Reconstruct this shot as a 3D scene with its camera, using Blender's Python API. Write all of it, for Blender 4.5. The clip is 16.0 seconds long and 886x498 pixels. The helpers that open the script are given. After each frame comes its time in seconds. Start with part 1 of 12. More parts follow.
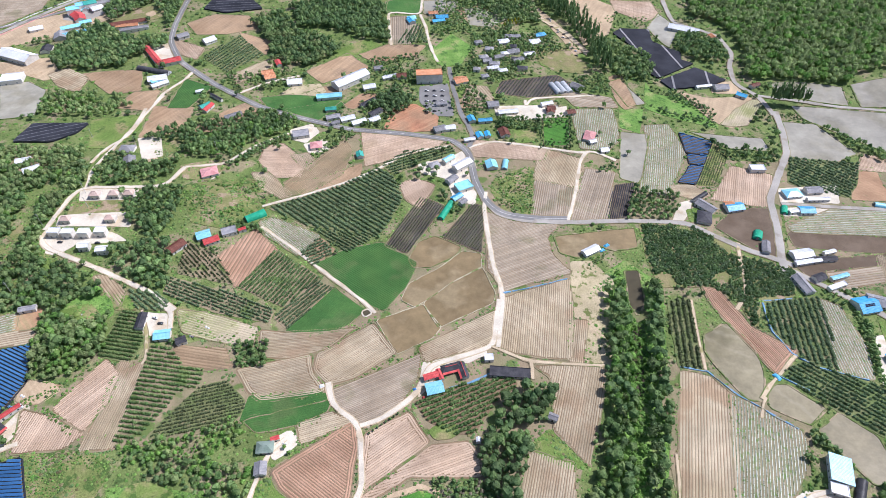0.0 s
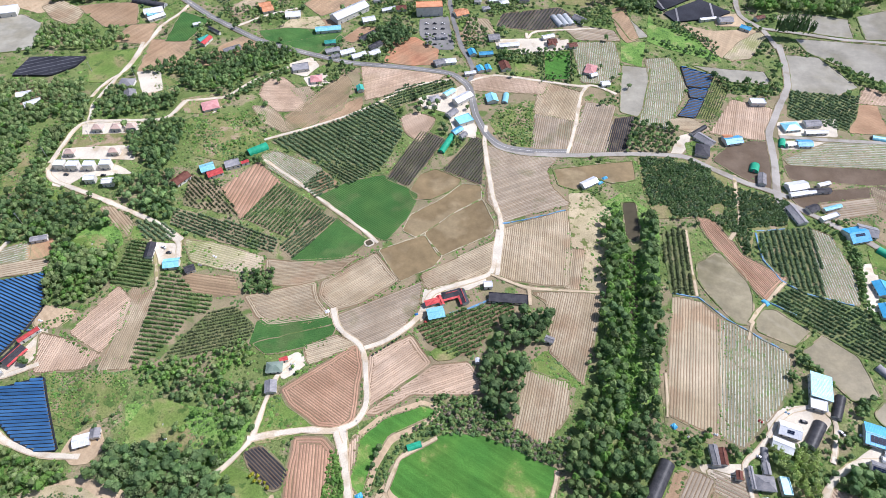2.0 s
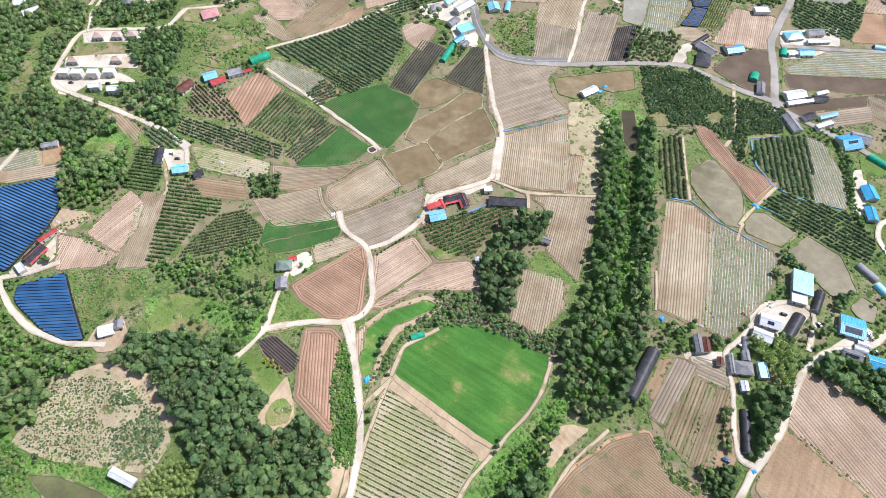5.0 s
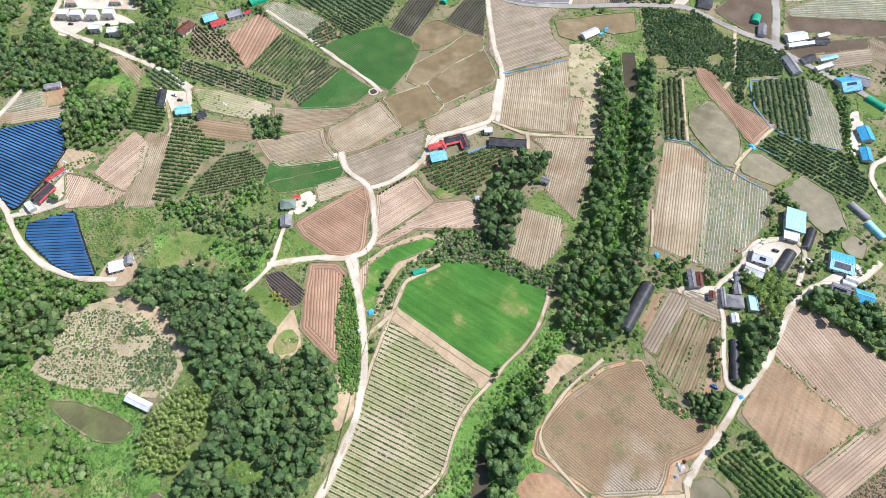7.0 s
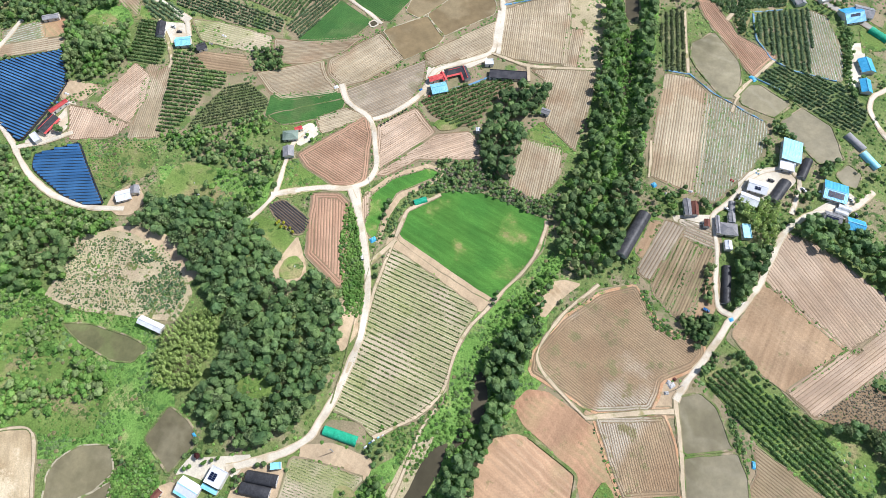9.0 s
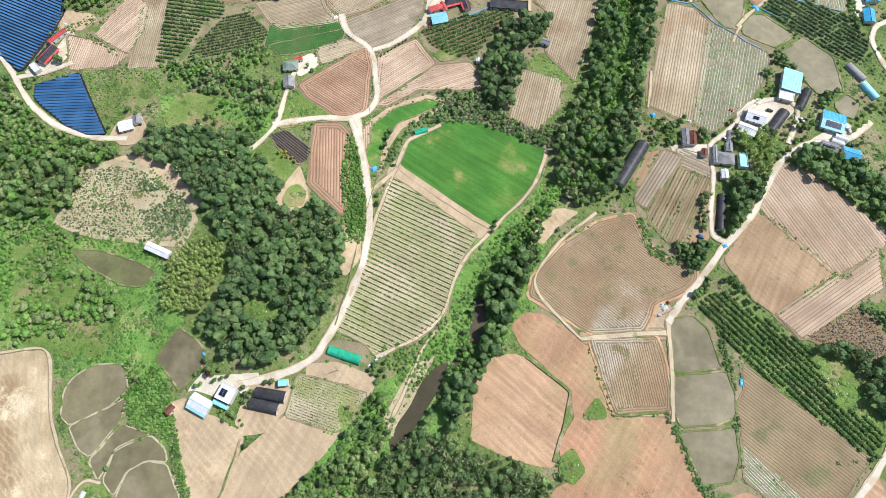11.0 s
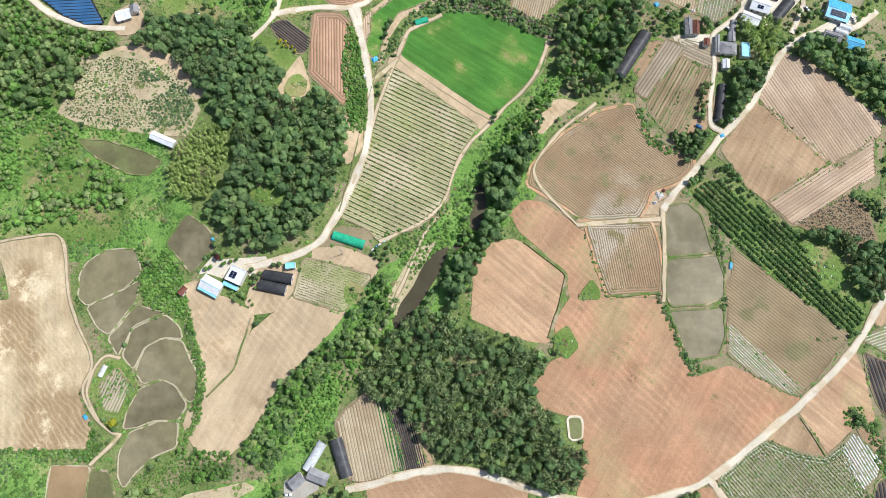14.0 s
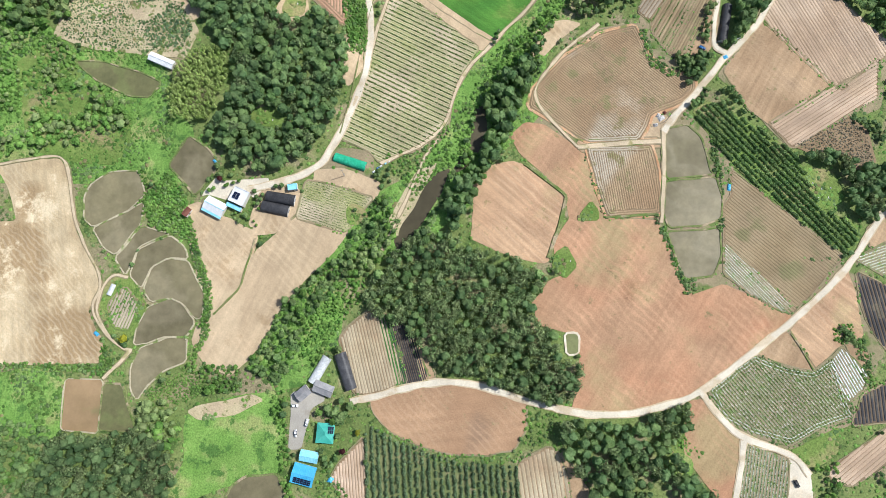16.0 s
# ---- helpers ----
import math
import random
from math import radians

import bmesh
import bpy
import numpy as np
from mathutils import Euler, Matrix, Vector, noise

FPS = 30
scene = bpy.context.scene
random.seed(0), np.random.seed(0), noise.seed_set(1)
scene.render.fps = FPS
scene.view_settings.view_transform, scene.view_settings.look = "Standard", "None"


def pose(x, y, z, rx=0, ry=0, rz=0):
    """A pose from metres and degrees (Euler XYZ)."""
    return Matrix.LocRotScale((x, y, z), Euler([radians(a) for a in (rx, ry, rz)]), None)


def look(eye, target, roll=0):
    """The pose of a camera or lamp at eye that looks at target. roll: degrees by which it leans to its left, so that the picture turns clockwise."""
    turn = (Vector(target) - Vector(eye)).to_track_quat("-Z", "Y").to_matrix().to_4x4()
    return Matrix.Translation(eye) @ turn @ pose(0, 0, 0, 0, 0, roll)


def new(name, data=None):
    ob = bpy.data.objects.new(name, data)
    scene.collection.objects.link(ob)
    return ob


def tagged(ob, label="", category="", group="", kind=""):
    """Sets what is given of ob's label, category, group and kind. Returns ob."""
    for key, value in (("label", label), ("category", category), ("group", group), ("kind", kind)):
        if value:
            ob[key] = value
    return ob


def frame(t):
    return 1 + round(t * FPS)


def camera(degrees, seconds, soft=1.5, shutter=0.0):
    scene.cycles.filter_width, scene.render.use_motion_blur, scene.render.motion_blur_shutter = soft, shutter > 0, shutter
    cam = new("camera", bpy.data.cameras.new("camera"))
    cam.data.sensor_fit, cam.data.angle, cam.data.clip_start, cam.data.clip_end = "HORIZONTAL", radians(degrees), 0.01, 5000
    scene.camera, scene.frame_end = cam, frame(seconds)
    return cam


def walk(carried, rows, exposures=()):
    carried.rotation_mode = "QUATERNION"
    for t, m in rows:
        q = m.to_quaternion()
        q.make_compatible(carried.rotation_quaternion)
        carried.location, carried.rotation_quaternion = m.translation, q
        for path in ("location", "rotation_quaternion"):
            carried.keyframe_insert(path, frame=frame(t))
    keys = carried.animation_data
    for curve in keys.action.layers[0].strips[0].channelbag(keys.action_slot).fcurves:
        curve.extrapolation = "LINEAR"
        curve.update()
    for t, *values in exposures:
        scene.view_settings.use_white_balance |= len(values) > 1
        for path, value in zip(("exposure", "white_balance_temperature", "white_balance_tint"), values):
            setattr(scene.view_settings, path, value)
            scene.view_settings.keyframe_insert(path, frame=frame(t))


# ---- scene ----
cam = camera(72.1, 16.0, soft=0.8)
METRES, EYE, TILT, LEAN, TURN = 146.0, 366.2, 0.0, 0.0, 0.0
ROWS = [
    (0.0, 0.0, 0.0, 0.0, 0.56, -45.45, -0.55),
    (0.5, -0.0003, -0.0247, 0.001, 0.54, -46.81, -0.54),
    (1.0, -0.0003, -0.0516, -0.0012, 0.54, -47.96, -0.52),
    (1.5, -0.0014, -0.0787, 0.0003, 0.54, -49.29, -0.52),
    (2.0, -0.0015, -0.1069, -0.0005, 0.55, -50.56, -0.52),
    (2.5, -0.0021, -0.1353, 0.0002, 0.57, -51.85, -0.51),
    (3.0, -0.0031, -0.165, -0.0001, 0.57, -52.99, -0.51),
    (3.5, -0.0036, -0.1943, 0.0005, 0.58, -53.98, -0.5),
    (4.0, -0.0025, -0.2234, 0.0019, 0.6, -55.07, -0.47),
    (6.5, -0.0088, -0.3781, 0.0035, 0.58, -59.69, -0.52),
    (7.0, -0.009, -0.4086, 0.0046, 0.58, -60.73, -0.51),
    (7.5, -0.0076, -0.439, 0.0055, 0.6, -61.72, -0.48),
    (8.0, -0.009, -0.472, 0.0053, 0.58, -62.77, -0.49),
    (8.5, -0.0101, -0.5055, 0.0048, 0.59, -63.94, -0.5),
    (9.0, -0.0092, -0.5368, 0.0058, 0.59, -65.1, -0.47),
    (11.5, -0.0091, -0.7007, 0.0078, 0.56, -70.42, -0.45),
    (12.0, -0.01, -0.7336, 0.0086, 0.55, -71.5, -0.45),
    (12.5, -0.0104, -0.7673, 0.0089, 0.54, -72.54, -0.46),
    (13.0, -0.0109, -0.8004, 0.0098, 0.54, -73.61, -0.46),
    (13.5, -0.0104, -0.8337, 0.0107, 0.55, -74.7, -0.44),
    (14.0, -0.0117, -0.867, 0.0114, 0.55, -75.79, -0.46),
    (14.5, -0.0118, -0.8999, 0.0126, 0.56, -77.04, -0.45),
    (15.0, -0.0119, -0.9329, 0.0133, 0.57, -78.18, -0.44),
    (15.5, -0.0128, -0.9652, 0.0143, 0.57, -79.28, -0.45),
    (16.0, -0.0136, -0.9991, 0.0154, 0.57, -80.35, -0.45),
]
walk(cam, [(t, pose(0, 0, EYE, TILT, LEAN, TURN) @ pose(METRES * x, METRES * y, METRES * z, 90 + pitch, roll, yaw)) for t, x, y, z, yaw, pitch, roll in ROWS],
     exposures=[(0.0, 0.0, 5680, 19), (4.0, 0.02, 5790, 17), (7.0, 0.05, 5780, 14), (9.0, 0.07, 5830, 12), (12.5, 0.01, 6000, 10), (16.0, -0.01, 5980, 9)])

# world, sun and exposure
world = bpy.data.worlds.new("sky")
scene.world = world
world.use_nodes = True
sky = world.node_tree.nodes.new("ShaderNodeTexSky")
sky.sky_type, sky.sun_disc = "NISHITA", False
sky.sun_elevation, sky.sun_rotation = radians(52), radians(70)
sky.air_density, sky.dust_density = 1.0, 2.0
back = world.node_tree.nodes["Background"]
back.inputs["Strength"].default_value = 0.10
world.node_tree.links.new(sky.outputs["Color"], back.inputs["Color"])
sun = new("sun", bpy.data.lights.new("sun", "SUN"))
sun.data.energy, sun.data.angle, sun.data.color = 5.0, radians(0.6), (1.0, 0.95, 0.87)
sun.matrix_world = look((math.sin(radians(70)) * math.cos(radians(52)), math.cos(radians(70)) * math.cos(radians(52)), math.sin(radians(52))), (0, 0, 0))


# ---------------------------------------------------------------- relief of the land: gentle hills (x, y, height, spread)
HILLS = [(-110, 45, 9, 62), (-245, -85, -8, 110), (-310, 345, 10, 115), (270, 150, 6, 115), (45, 70, -4, 75), (-120, 310, -4, 90),
         (560, 760, 26, 130), (-330, 830, 16, 90), (-90, 840, 14, 80)]


def ground_z(x, y):
    x, y = np.asarray(x, float), np.asarray(y, float)
    z = np.zeros(np.broadcast(x, y).shape)
    for hx, hy, h, s in HILLS:
        z = z + h * np.exp(-((x - hx) ** 2 + (y - hy) ** 2) / (2 * s * s))
    return z


def gz(x, y):
    return float(ground_z(x, y))


# ---------------------------------------------------------------- materials
def material(name, a, b, rough=0.9, scale=0.06, fine=1.5, c=None, patch=0.02, cover=0.6, bump=0.3, spec=0.15, island=0.0, thing=0.0,
             grain=0.35, streak=None, metal=0.0, d=None, stain=0.12):
    """Two colours in large soft areas, a third in patches, a fourth (d: colour, scale, cover) in smaller ones, and grain; streak: (degrees, length, strength) of marks left by machines."""
    m = bpy.data.materials.new(name)
    m.use_nodes = True
    t = m.node_tree
    n, l = t.nodes, t.links
    bsdf = n["Principled BSDF"]
    bsdf.inputs["Roughness"].default_value = rough
    bsdf.inputs["Metallic"].default_value = metal
    bsdf.inputs["Specular IOR Level"].default_value = spec
    geo = n.new("ShaderNodeNewGeometry")

    def tex(s, detail=4.0, vec=None, rough=0.5):
        k = n.new("ShaderNodeTexNoise")
        k.inputs["Roughness"].default_value = rough
        k.inputs["Scale"].default_value, k.inputs["Detail"].default_value = s, detail
        l.new(vec or geo.outputs["Position"], k.inputs["Vector"])
        return k.outputs["Fac"]

    def ramp(v, lo, hi):
        k = n.new("ShaderNodeMapRange")
        l.new(v, k.inputs[0])
        k.inputs[1].default_value, k.inputs[2].default_value = lo, hi
        return k.outputs[0]

    def mix(f, p, q, kind="MIX"):
        k = n.new("ShaderNodeMix")
        k.data_type, k.blend_type = "RGBA", kind
        for v, i in ((f, 0), (p, 6), (q, 7)):
            if isinstance(v, (int, float)):
                k.inputs[i].default_value = v
            elif isinstance(v, tuple):
                k.inputs[i].default_value = (*v, 1)
            else:
                l.new(v, k.inputs[i])
        return k.outputs[2]

    col = mix(ramp(tex(scale), 0.38, 0.62), a, b)
    if c:
        col = mix(ramp(tex(patch, 5.0), cover, cover + 0.08), col, c)
    if d:
        col = mix(ramp(tex(d[1], 6.0, None, 0.7), d[2], d[2] + 0.06), col, d[0])
    g = tex(fine, 6.0, None, 0.74)
    grainy = n.new("ShaderNodeMapRange")
    l.new(g, grainy.inputs[0])
    grainy.inputs[1].default_value, grainy.inputs[2].default_value = 0.25, 0.75
    grainy.inputs[3].default_value, grainy.inputs[4].default_value = 1 - grain, 1 + grain
    vary = grainy.outputs[0]
    if stain:
        big = n.new("ShaderNodeMapRange")
        l.new(tex(0.045, 7.0, None, 0.62), big.inputs[0])
        big.inputs[1].default_value, big.inputs[2].default_value = 0.36, 0.64
        big.inputs[3].default_value, big.inputs[4].default_value = 1 - stain, 1 + stain
        both = n.new("ShaderNodeMath")
        both.operation = "MULTIPLY"
        l.new(vary, both.inputs[0]), l.new(big.outputs[0], both.inputs[1])
        vary = both.outputs[0]
    if streak:
        mp = n.new("ShaderNodeMapping")
        l.new(geo.outputs["Position"], mp.inputs["Vector"])
        mp.vector_type = "TEXTURE"
        mp.inputs["Rotation"].default_value[2] = radians(streak[0])
        mp.inputs["Scale"].default_value = (streak[1], 1, 1)
        s = n.new("ShaderNodeMapRange")
        l.new(tex(0.35, 5.0, mp.outputs[0]), s.inputs[0])
        s.inputs[1].default_value, s.inputs[2].default_value = 0.3, 0.7
        s.inputs[3].default_value, s.inputs[4].default_value = 1 - streak[2], 1 + streak[2]
        k = n.new("ShaderNodeMath")
        k.operation = "MULTIPLY"
        l.new(vary, k.inputs[0]), l.new(s.outputs[0], k.inputs[1])
        vary = k.outputs[0]
    for amount, source in ((island, "island"), (thing, "thing")):
        if amount:
            src = geo.outputs["Random Per Island"] if source == "island" else n.new("ShaderNodeObjectInfo").outputs["Random"]
            s = n.new("ShaderNodeMapRange")
            l.new(src, s.inputs[0])
            s.inputs[3].default_value, s.inputs[4].default_value = 1 - amount, 1 + amount
            k = n.new("ShaderNodeMath")
            k.operation = "MULTIPLY"
            l.new(vary, k.inputs[0]), l.new(s.outputs[0], k.inputs[1])
            vary = k.outputs[0]
    hsv = n.new("ShaderNodeHueSaturation")
    l.new(col, hsv.inputs["Color"]), l.new(vary, hsv.inputs["Value"])
    l.new(hsv.outputs[0], bsdf.inputs["Base Color"])
    if bump:
        bp = n.new("ShaderNodeBump")
        bp.inputs["Strength"].default_value, bp.inputs["Distance"].default_value = bump, 0.2
        l.new(g, bp.inputs["Height"]), l.new(bp.outputs[0], bsdf.inputs["Normal"])
    return m


def leafy(name, a, b, island=0.32, thing=0.15, scale=0.13):
    """Leaves: some of the light passes through them."""
    m = material(name, a, b, rough=0.6, scale=scale, fine=1.5, bump=0.75, spec=0.12, island=island, thing=thing, grain=0.3)
    n, l = m.node_tree.nodes, m.node_tree.links
    bsdf, out = n["Principled BSDF"], n["Material Output"]
    thin, both = n.new("ShaderNodeBsdfTranslucent"), n.new("ShaderNodeMixShader")
    l.new(bsdf.inputs["Base Color"].links[0].from_socket, thin.inputs["Color"])
    both.inputs[0].default_value = 0.42
    l.new(bsdf.outputs[0], both.inputs[1]), l.new(thin.outputs[0], both.inputs[2]), l.new(both.outputs[0], out.inputs["Surface"])
    return m


def streaked(m, colour, size, bend, share, width=0.1):
    """Adds bent marks in a second colour: tractor marks on soil, reflection streaks on water."""
    n, l = m.node_tree.nodes, m.node_tree.links
    hsv = next(k for k in n if k.type == "HUE_SAT")
    old = hsv.inputs["Color"].links[0].from_socket
    geo = next(k for k in n if k.type == "NEW_GEOMETRY")
    wave = n.new("ShaderNodeTexWave")
    wave.bands_direction = "DIAGONAL"
    for key, v in (("Scale", size), ("Distortion", bend), ("Detail", 3.0), ("Detail Scale", 0.55), ("Detail Roughness", 0.55)):
        wave.inputs[key].default_value = v
    spot = n.new("ShaderNodeTexNoise")
    spot.inputs["Scale"].default_value, spot.inputs["Detail"].default_value = 0.03, 5.0
    l.new(geo.outputs["Position"], wave.inputs["Vector"]), l.new(geo.outputs["Position"], spot.inputs["Vector"])
    on, where, f, mix = n.new("ShaderNodeMapRange"), n.new("ShaderNodeMapRange"), n.new("ShaderNodeMath"), n.new("ShaderNodeMix")
    l.new(wave.outputs["Fac"], on.inputs[0]), l.new(spot.outputs["Fac"], where.inputs[0])
    on.inputs[1].default_value, on.inputs[2].default_value = 0.5, 0.5 + width * 4
    where.inputs[1].default_value, where.inputs[2].default_value, where.inputs[4].default_value = 0.40, 0.58, share
    f.operation = "MULTIPLY"
    l.new(on.outputs[0], f.inputs[0]), l.new(where.outputs[0], f.inputs[1])
    mix.data_type = "RGBA"
    l.new(f.outputs[0], mix.inputs[0]), l.new(old, mix.inputs[6])
    mix.inputs[7].default_value = (*colour, 1)
    l.new(mix.outputs[2], hsv.inputs["Color"])
    return m


M = dict(
    weeds=material("weeds", (0.135, 0.19, 0.055), (0.20, 0.235, 0.085), scale=0.04, fine=0.9, c=(0.27, 0.235, 0.135), patch=0.04, cover=0.53, bump=1.0, grain=0.6, d=((0.075, 0.125, 0.035), 0.11, 0.55)),
    meadow=material("meadow", (0.135, 0.21, 0.048), (0.205, 0.265, 0.075), scale=0.05, fine=0.9, c=(0.29, 0.26, 0.12), patch=0.05, cover=0.54, bump=0.9, grain=0.5, d=((0.085, 0.15, 0.035), 0.1, 0.56)),
    dry=material("dry_grass", (0.27, 0.235, 0.115), (0.19, 0.215, 0.07), scale=0.07, fine=1.0, c=(0.36, 0.275, 0.18), patch=0.07, cover=0.56, bump=0.9, grain=0.45),
    barley=material("barley", (0.065, 0.185, 0.032), (0.095, 0.225, 0.038), scale=0.03, fine=1.4, c=(0.165, 0.265, 0.06), patch=0.03, cover=0.55, bump=0.8, grain=0.4, streak=(-32, 12, 0.2), thing=0.05, d=((0.30, 0.29, 0.11), 0.03, 0.58)),
    rice=material("rice_green", (0.055, 0.140, 0.036), (0.076, 0.166, 0.043), scale=0.05, fine=1.4, c=(0.093, 0.157, 0.051), patch=0.04, cover=0.56, bump=0.8, grain=0.45, thing=0.12),
    tan=material("tan_soil", (0.345, 0.234, 0.138), (0.392, 0.276, 0.168), scale=0.03, fine=1.2, c=(0.318, 0.224, 0.143), patch=0.03, cover=0.57, thing=0.10, grain=0.27, bump=0.5, streak=(60, 18, 0.14), d=((0.265, 0.218, 0.112), 0.12, 0.6)),
    pale=material("pale_soil", (0.49, 0.375, 0.24), (0.44, 0.33, 0.21), scale=0.02, fine=1.1, c=(0.53, 0.41, 0.265), patch=0.02, cover=0.55, streak=(65, 18, 0.10), thing=0.04, grain=0.18, bump=0.4, d=((0.41, 0.30, 0.18), 0.05, 0.58)),
    swirl=material("swirled_soil", (0.47, 0.365, 0.22), (0.56, 0.45, 0.285), scale=0.05, fine=1.2, c=(0.35, 0.25, 0.138), patch=0.018, cover=0.5, streak=(100, 9, 0.12), grain=0.26, bump=0.8, d=((0.60, 0.50, 0.335), 0.045, 0.55)),
    pink=material("pink_soil", (0.40, 0.265, 0.185), (0.46, 0.315, 0.225), scale=0.03, fine=1.2, c=(0.35, 0.265, 0.175), patch=0.03, cover=0.58, thing=0.08, grain=0.21, bump=0.5),
    rust=material("rusty_soil", (0.43, 0.215, 0.12), (0.38, 0.235, 0.14), scale=0.04, fine=1.5, c=(0.34, 0.17, 0.10), patch=0.03, cover=0.55, grain=0.34, bump=0.8, streak=(40, 12, 0.16)),
    rough=material("rough_growth", (0.16, 0.20, 0.06), (0.24, 0.245, 0.095), scale=0.06, fine=1.0, c=(0.31, 0.245, 0.15), patch=0.06, cover=0.54, bump=1.0, grain=0.6, d=((0.08, 0.135, 0.035), 0.13, 0.52)),
    lush=material("lush_weeds", (0.140, 0.263, 0.055), (0.196, 0.325, 0.077), scale=0.06, fine=1.0, c=(0.269, 0.314, 0.110), patch=0.06, cover=0.55, bump=1.0, grain=0.6, d=((0.084, 0.174, 0.040), 0.13, 0.54)),
    sand=material("sandy_grass", (0.50, 0.42, 0.27), (0.42, 0.36, 0.21), scale=0.06, fine=1.2, c=(0.46, 0.37, 0.24), patch=0.05, cover=0.55, bump=0.8, grain=0.35, d=((0.16, 0.19, 0.06), 0.14, 0.54)),
    red=material("red_soil", (0.34, 0.185, 0.11), (0.40, 0.235, 0.145), scale=0.04, fine=1.6, thing=0.08, grain=0.30, bump=0.8),
    orange=material("orange_soil", (0.437, 0.240, 0.140), (0.385, 0.240, 0.144), scale=0.02, fine=1.1, c=(0.385, 0.287, 0.154), patch=0.013, cover=0.53, streak=(58, 14, 0.09), thing=0.04, grain=0.24, bump=0.5, d=((0.260, 0.201, 0.103), 0.12, 0.6)),
    orange_pale=material("pale_orange_soil", (0.466, 0.311, 0.189), (0.419, 0.262, 0.158), scale=0.02, fine=1.1, c=(0.419, 0.311, 0.173), patch=0.02, cover=0.57, streak=(140, 20, 0.18), grain=0.24, bump=0.5, d=((0.291, 0.230, 0.116), 0.12, 0.6)),
    brown=material("brown_soil", (0.341, 0.212, 0.125), (0.393, 0.252, 0.149), scale=0.03, fine=1.2, c=(0.300, 0.197, 0.125), patch=0.02, cover=0.6, thing=0.06, grain=0.25, bump=0.5, streak=(8, 20, 0.07), d=((0.259, 0.208, 0.106), 0.12, 0.6)),
    earth_dark=material("dark_tilled_soil", (0.122, 0.090, 0.061), (0.158, 0.121, 0.086), scale=0.05, fine=1.5, thing=0.1, grain=0.2),
    furrow=material("furrow_soil", (0.236, 0.167, 0.099), (0.282, 0.207, 0.127), scale=0.04, fine=1.5, c=(0.230, 0.178, 0.113), patch=0.04, cover=0.58, thing=0.1, grain=0.30),
    ridge=material("ridge_soil", (0.36, 0.295, 0.19), (0.45, 0.378, 0.26), scale=0.03, fine=1.5, c=(0.346, 0.256, 0.162), patch=0.025, cover=0.55, island=0.12, thing=0.10, grain=0.28),
    ridge_umber=material("ridge_umber", (0.30, 0.205, 0.12), (0.36, 0.27, 0.165), scale=0.025, fine=1.5, c=(0.43, 0.37, 0.28), patch=0.014, cover=0.57, island=0.16, grain=0.42, d=((0.23, 0.21, 0.10), 0.05, 0.55)),
    ridge_olive=material("ridge_olive", (0.26, 0.20, 0.115), (0.31, 0.245, 0.15), scale=0.03, fine=1.5, c=(0.20, 0.19, 0.09), patch=0.04, cover=0.58, island=0.14, grain=0.30),
    ridge_pink=material("ridge_pink", (0.445, 0.325, 0.225), (0.53, 0.405, 0.295), scale=0.03, fine=1.5, c=(0.443, 0.332, 0.222), patch=0.02, cover=0.58, island=0.12, thing=0.08, grain=0.28),
    ridge_red=material("ridge_red", (0.388, 0.232, 0.148), (0.444, 0.278, 0.185), scale=0.04, fine=1.5, island=0.12, thing=0.07, grain=0.28),
    ridge_grey=material("ridge_grey", (0.335, 0.279, 0.202), (0.402, 0.340, 0.257), scale=0.03, fine=1.5, c=(0.279, 0.251, 0.164), patch=0.03, cover=0.56, island=0.14, thing=0.08, grain=0.30),
    film=material("plastic_film", (0.47, 0.49, 0.405), (0.39, 0.42, 0.33), rough=0.4, scale=0.08, fine=1.6, c=(0.20, 0.27, 0.13), patch=0.45, cover=0.52, spec=0.4, island=0.18, bump=0.2, grain=0.3),
    film_white=material("white_film", (0.648, 0.659, 0.626), (0.508, 0.529, 0.497), rough=0.4, scale=0.1, fine=1.6, c=(0.238, 0.302, 0.162), patch=0.4, cover=0.58, spec=0.4, island=0.15, bump=0.2, grain=0.25),
    film_black=material("black_film", (0.03, 0.03, 0.033), (0.05, 0.049, 0.05), rough=0.65, scale=0.1, fine=1.6, c=(0.11, 0.10, 0.07), patch=0.1, cover=0.58, spec=0.2, island=0.3, bump=0.2, grain=0.4),
    net=material("shade_net_black", (0.025, 0.027, 0.034), (0.042, 0.044, 0.054), rough=0.8, scale=0.05, fine=0.9, island=0.3, bump=0.4),
    blue=material("shade_net_blue", (0.04, 0.115, 0.25), (0.058, 0.15, 0.30), rough=0.5, scale=0.06, fine=1.0, island=0.25, thing=0.15, bump=0.2, grain=0.25),
    water=material("muddy_water", (0.20, 0.175, 0.10), (0.15, 0.132, 0.075), rough=0.2, scale=0.03, fine=0.15, c=(0.235, 0.205, 0.125), patch=0.03, cover=0.5, spec=0.35, bump=0.01, grain=0.22, thing=0.18),
    water_grey=material("grey_paddy_water", (0.290, 0.255, 0.158), (0.235, 0.206, 0.122), rough=0.1, scale=0.02, fine=0.12, c=(0.200, 0.176, 0.099), patch=0.02, cover=0.54, spec=0.6, bump=0.01, grain=0.22, thing=0.15),
    water_green=material("algae_water", (0.14, 0.14, 0.065), (0.17, 0.165, 0.075), rough=0.3, scale=0.06, fine=0.4, c=(0.17, 0.185, 0.075), patch=0.06, cover=0.5, spec=0.3, bump=0.02, grain=0.2),
    water_rust=material("rusty_paddy_water", (0.34, 0.235, 0.13), (0.27, 0.19, 0.10), rough=0.25, scale=0.05, fine=0.2, c=(0.22, 0.19, 0.09), patch=0.05, cover=0.55, spec=0.35, bump=0.01, grain=0.15),
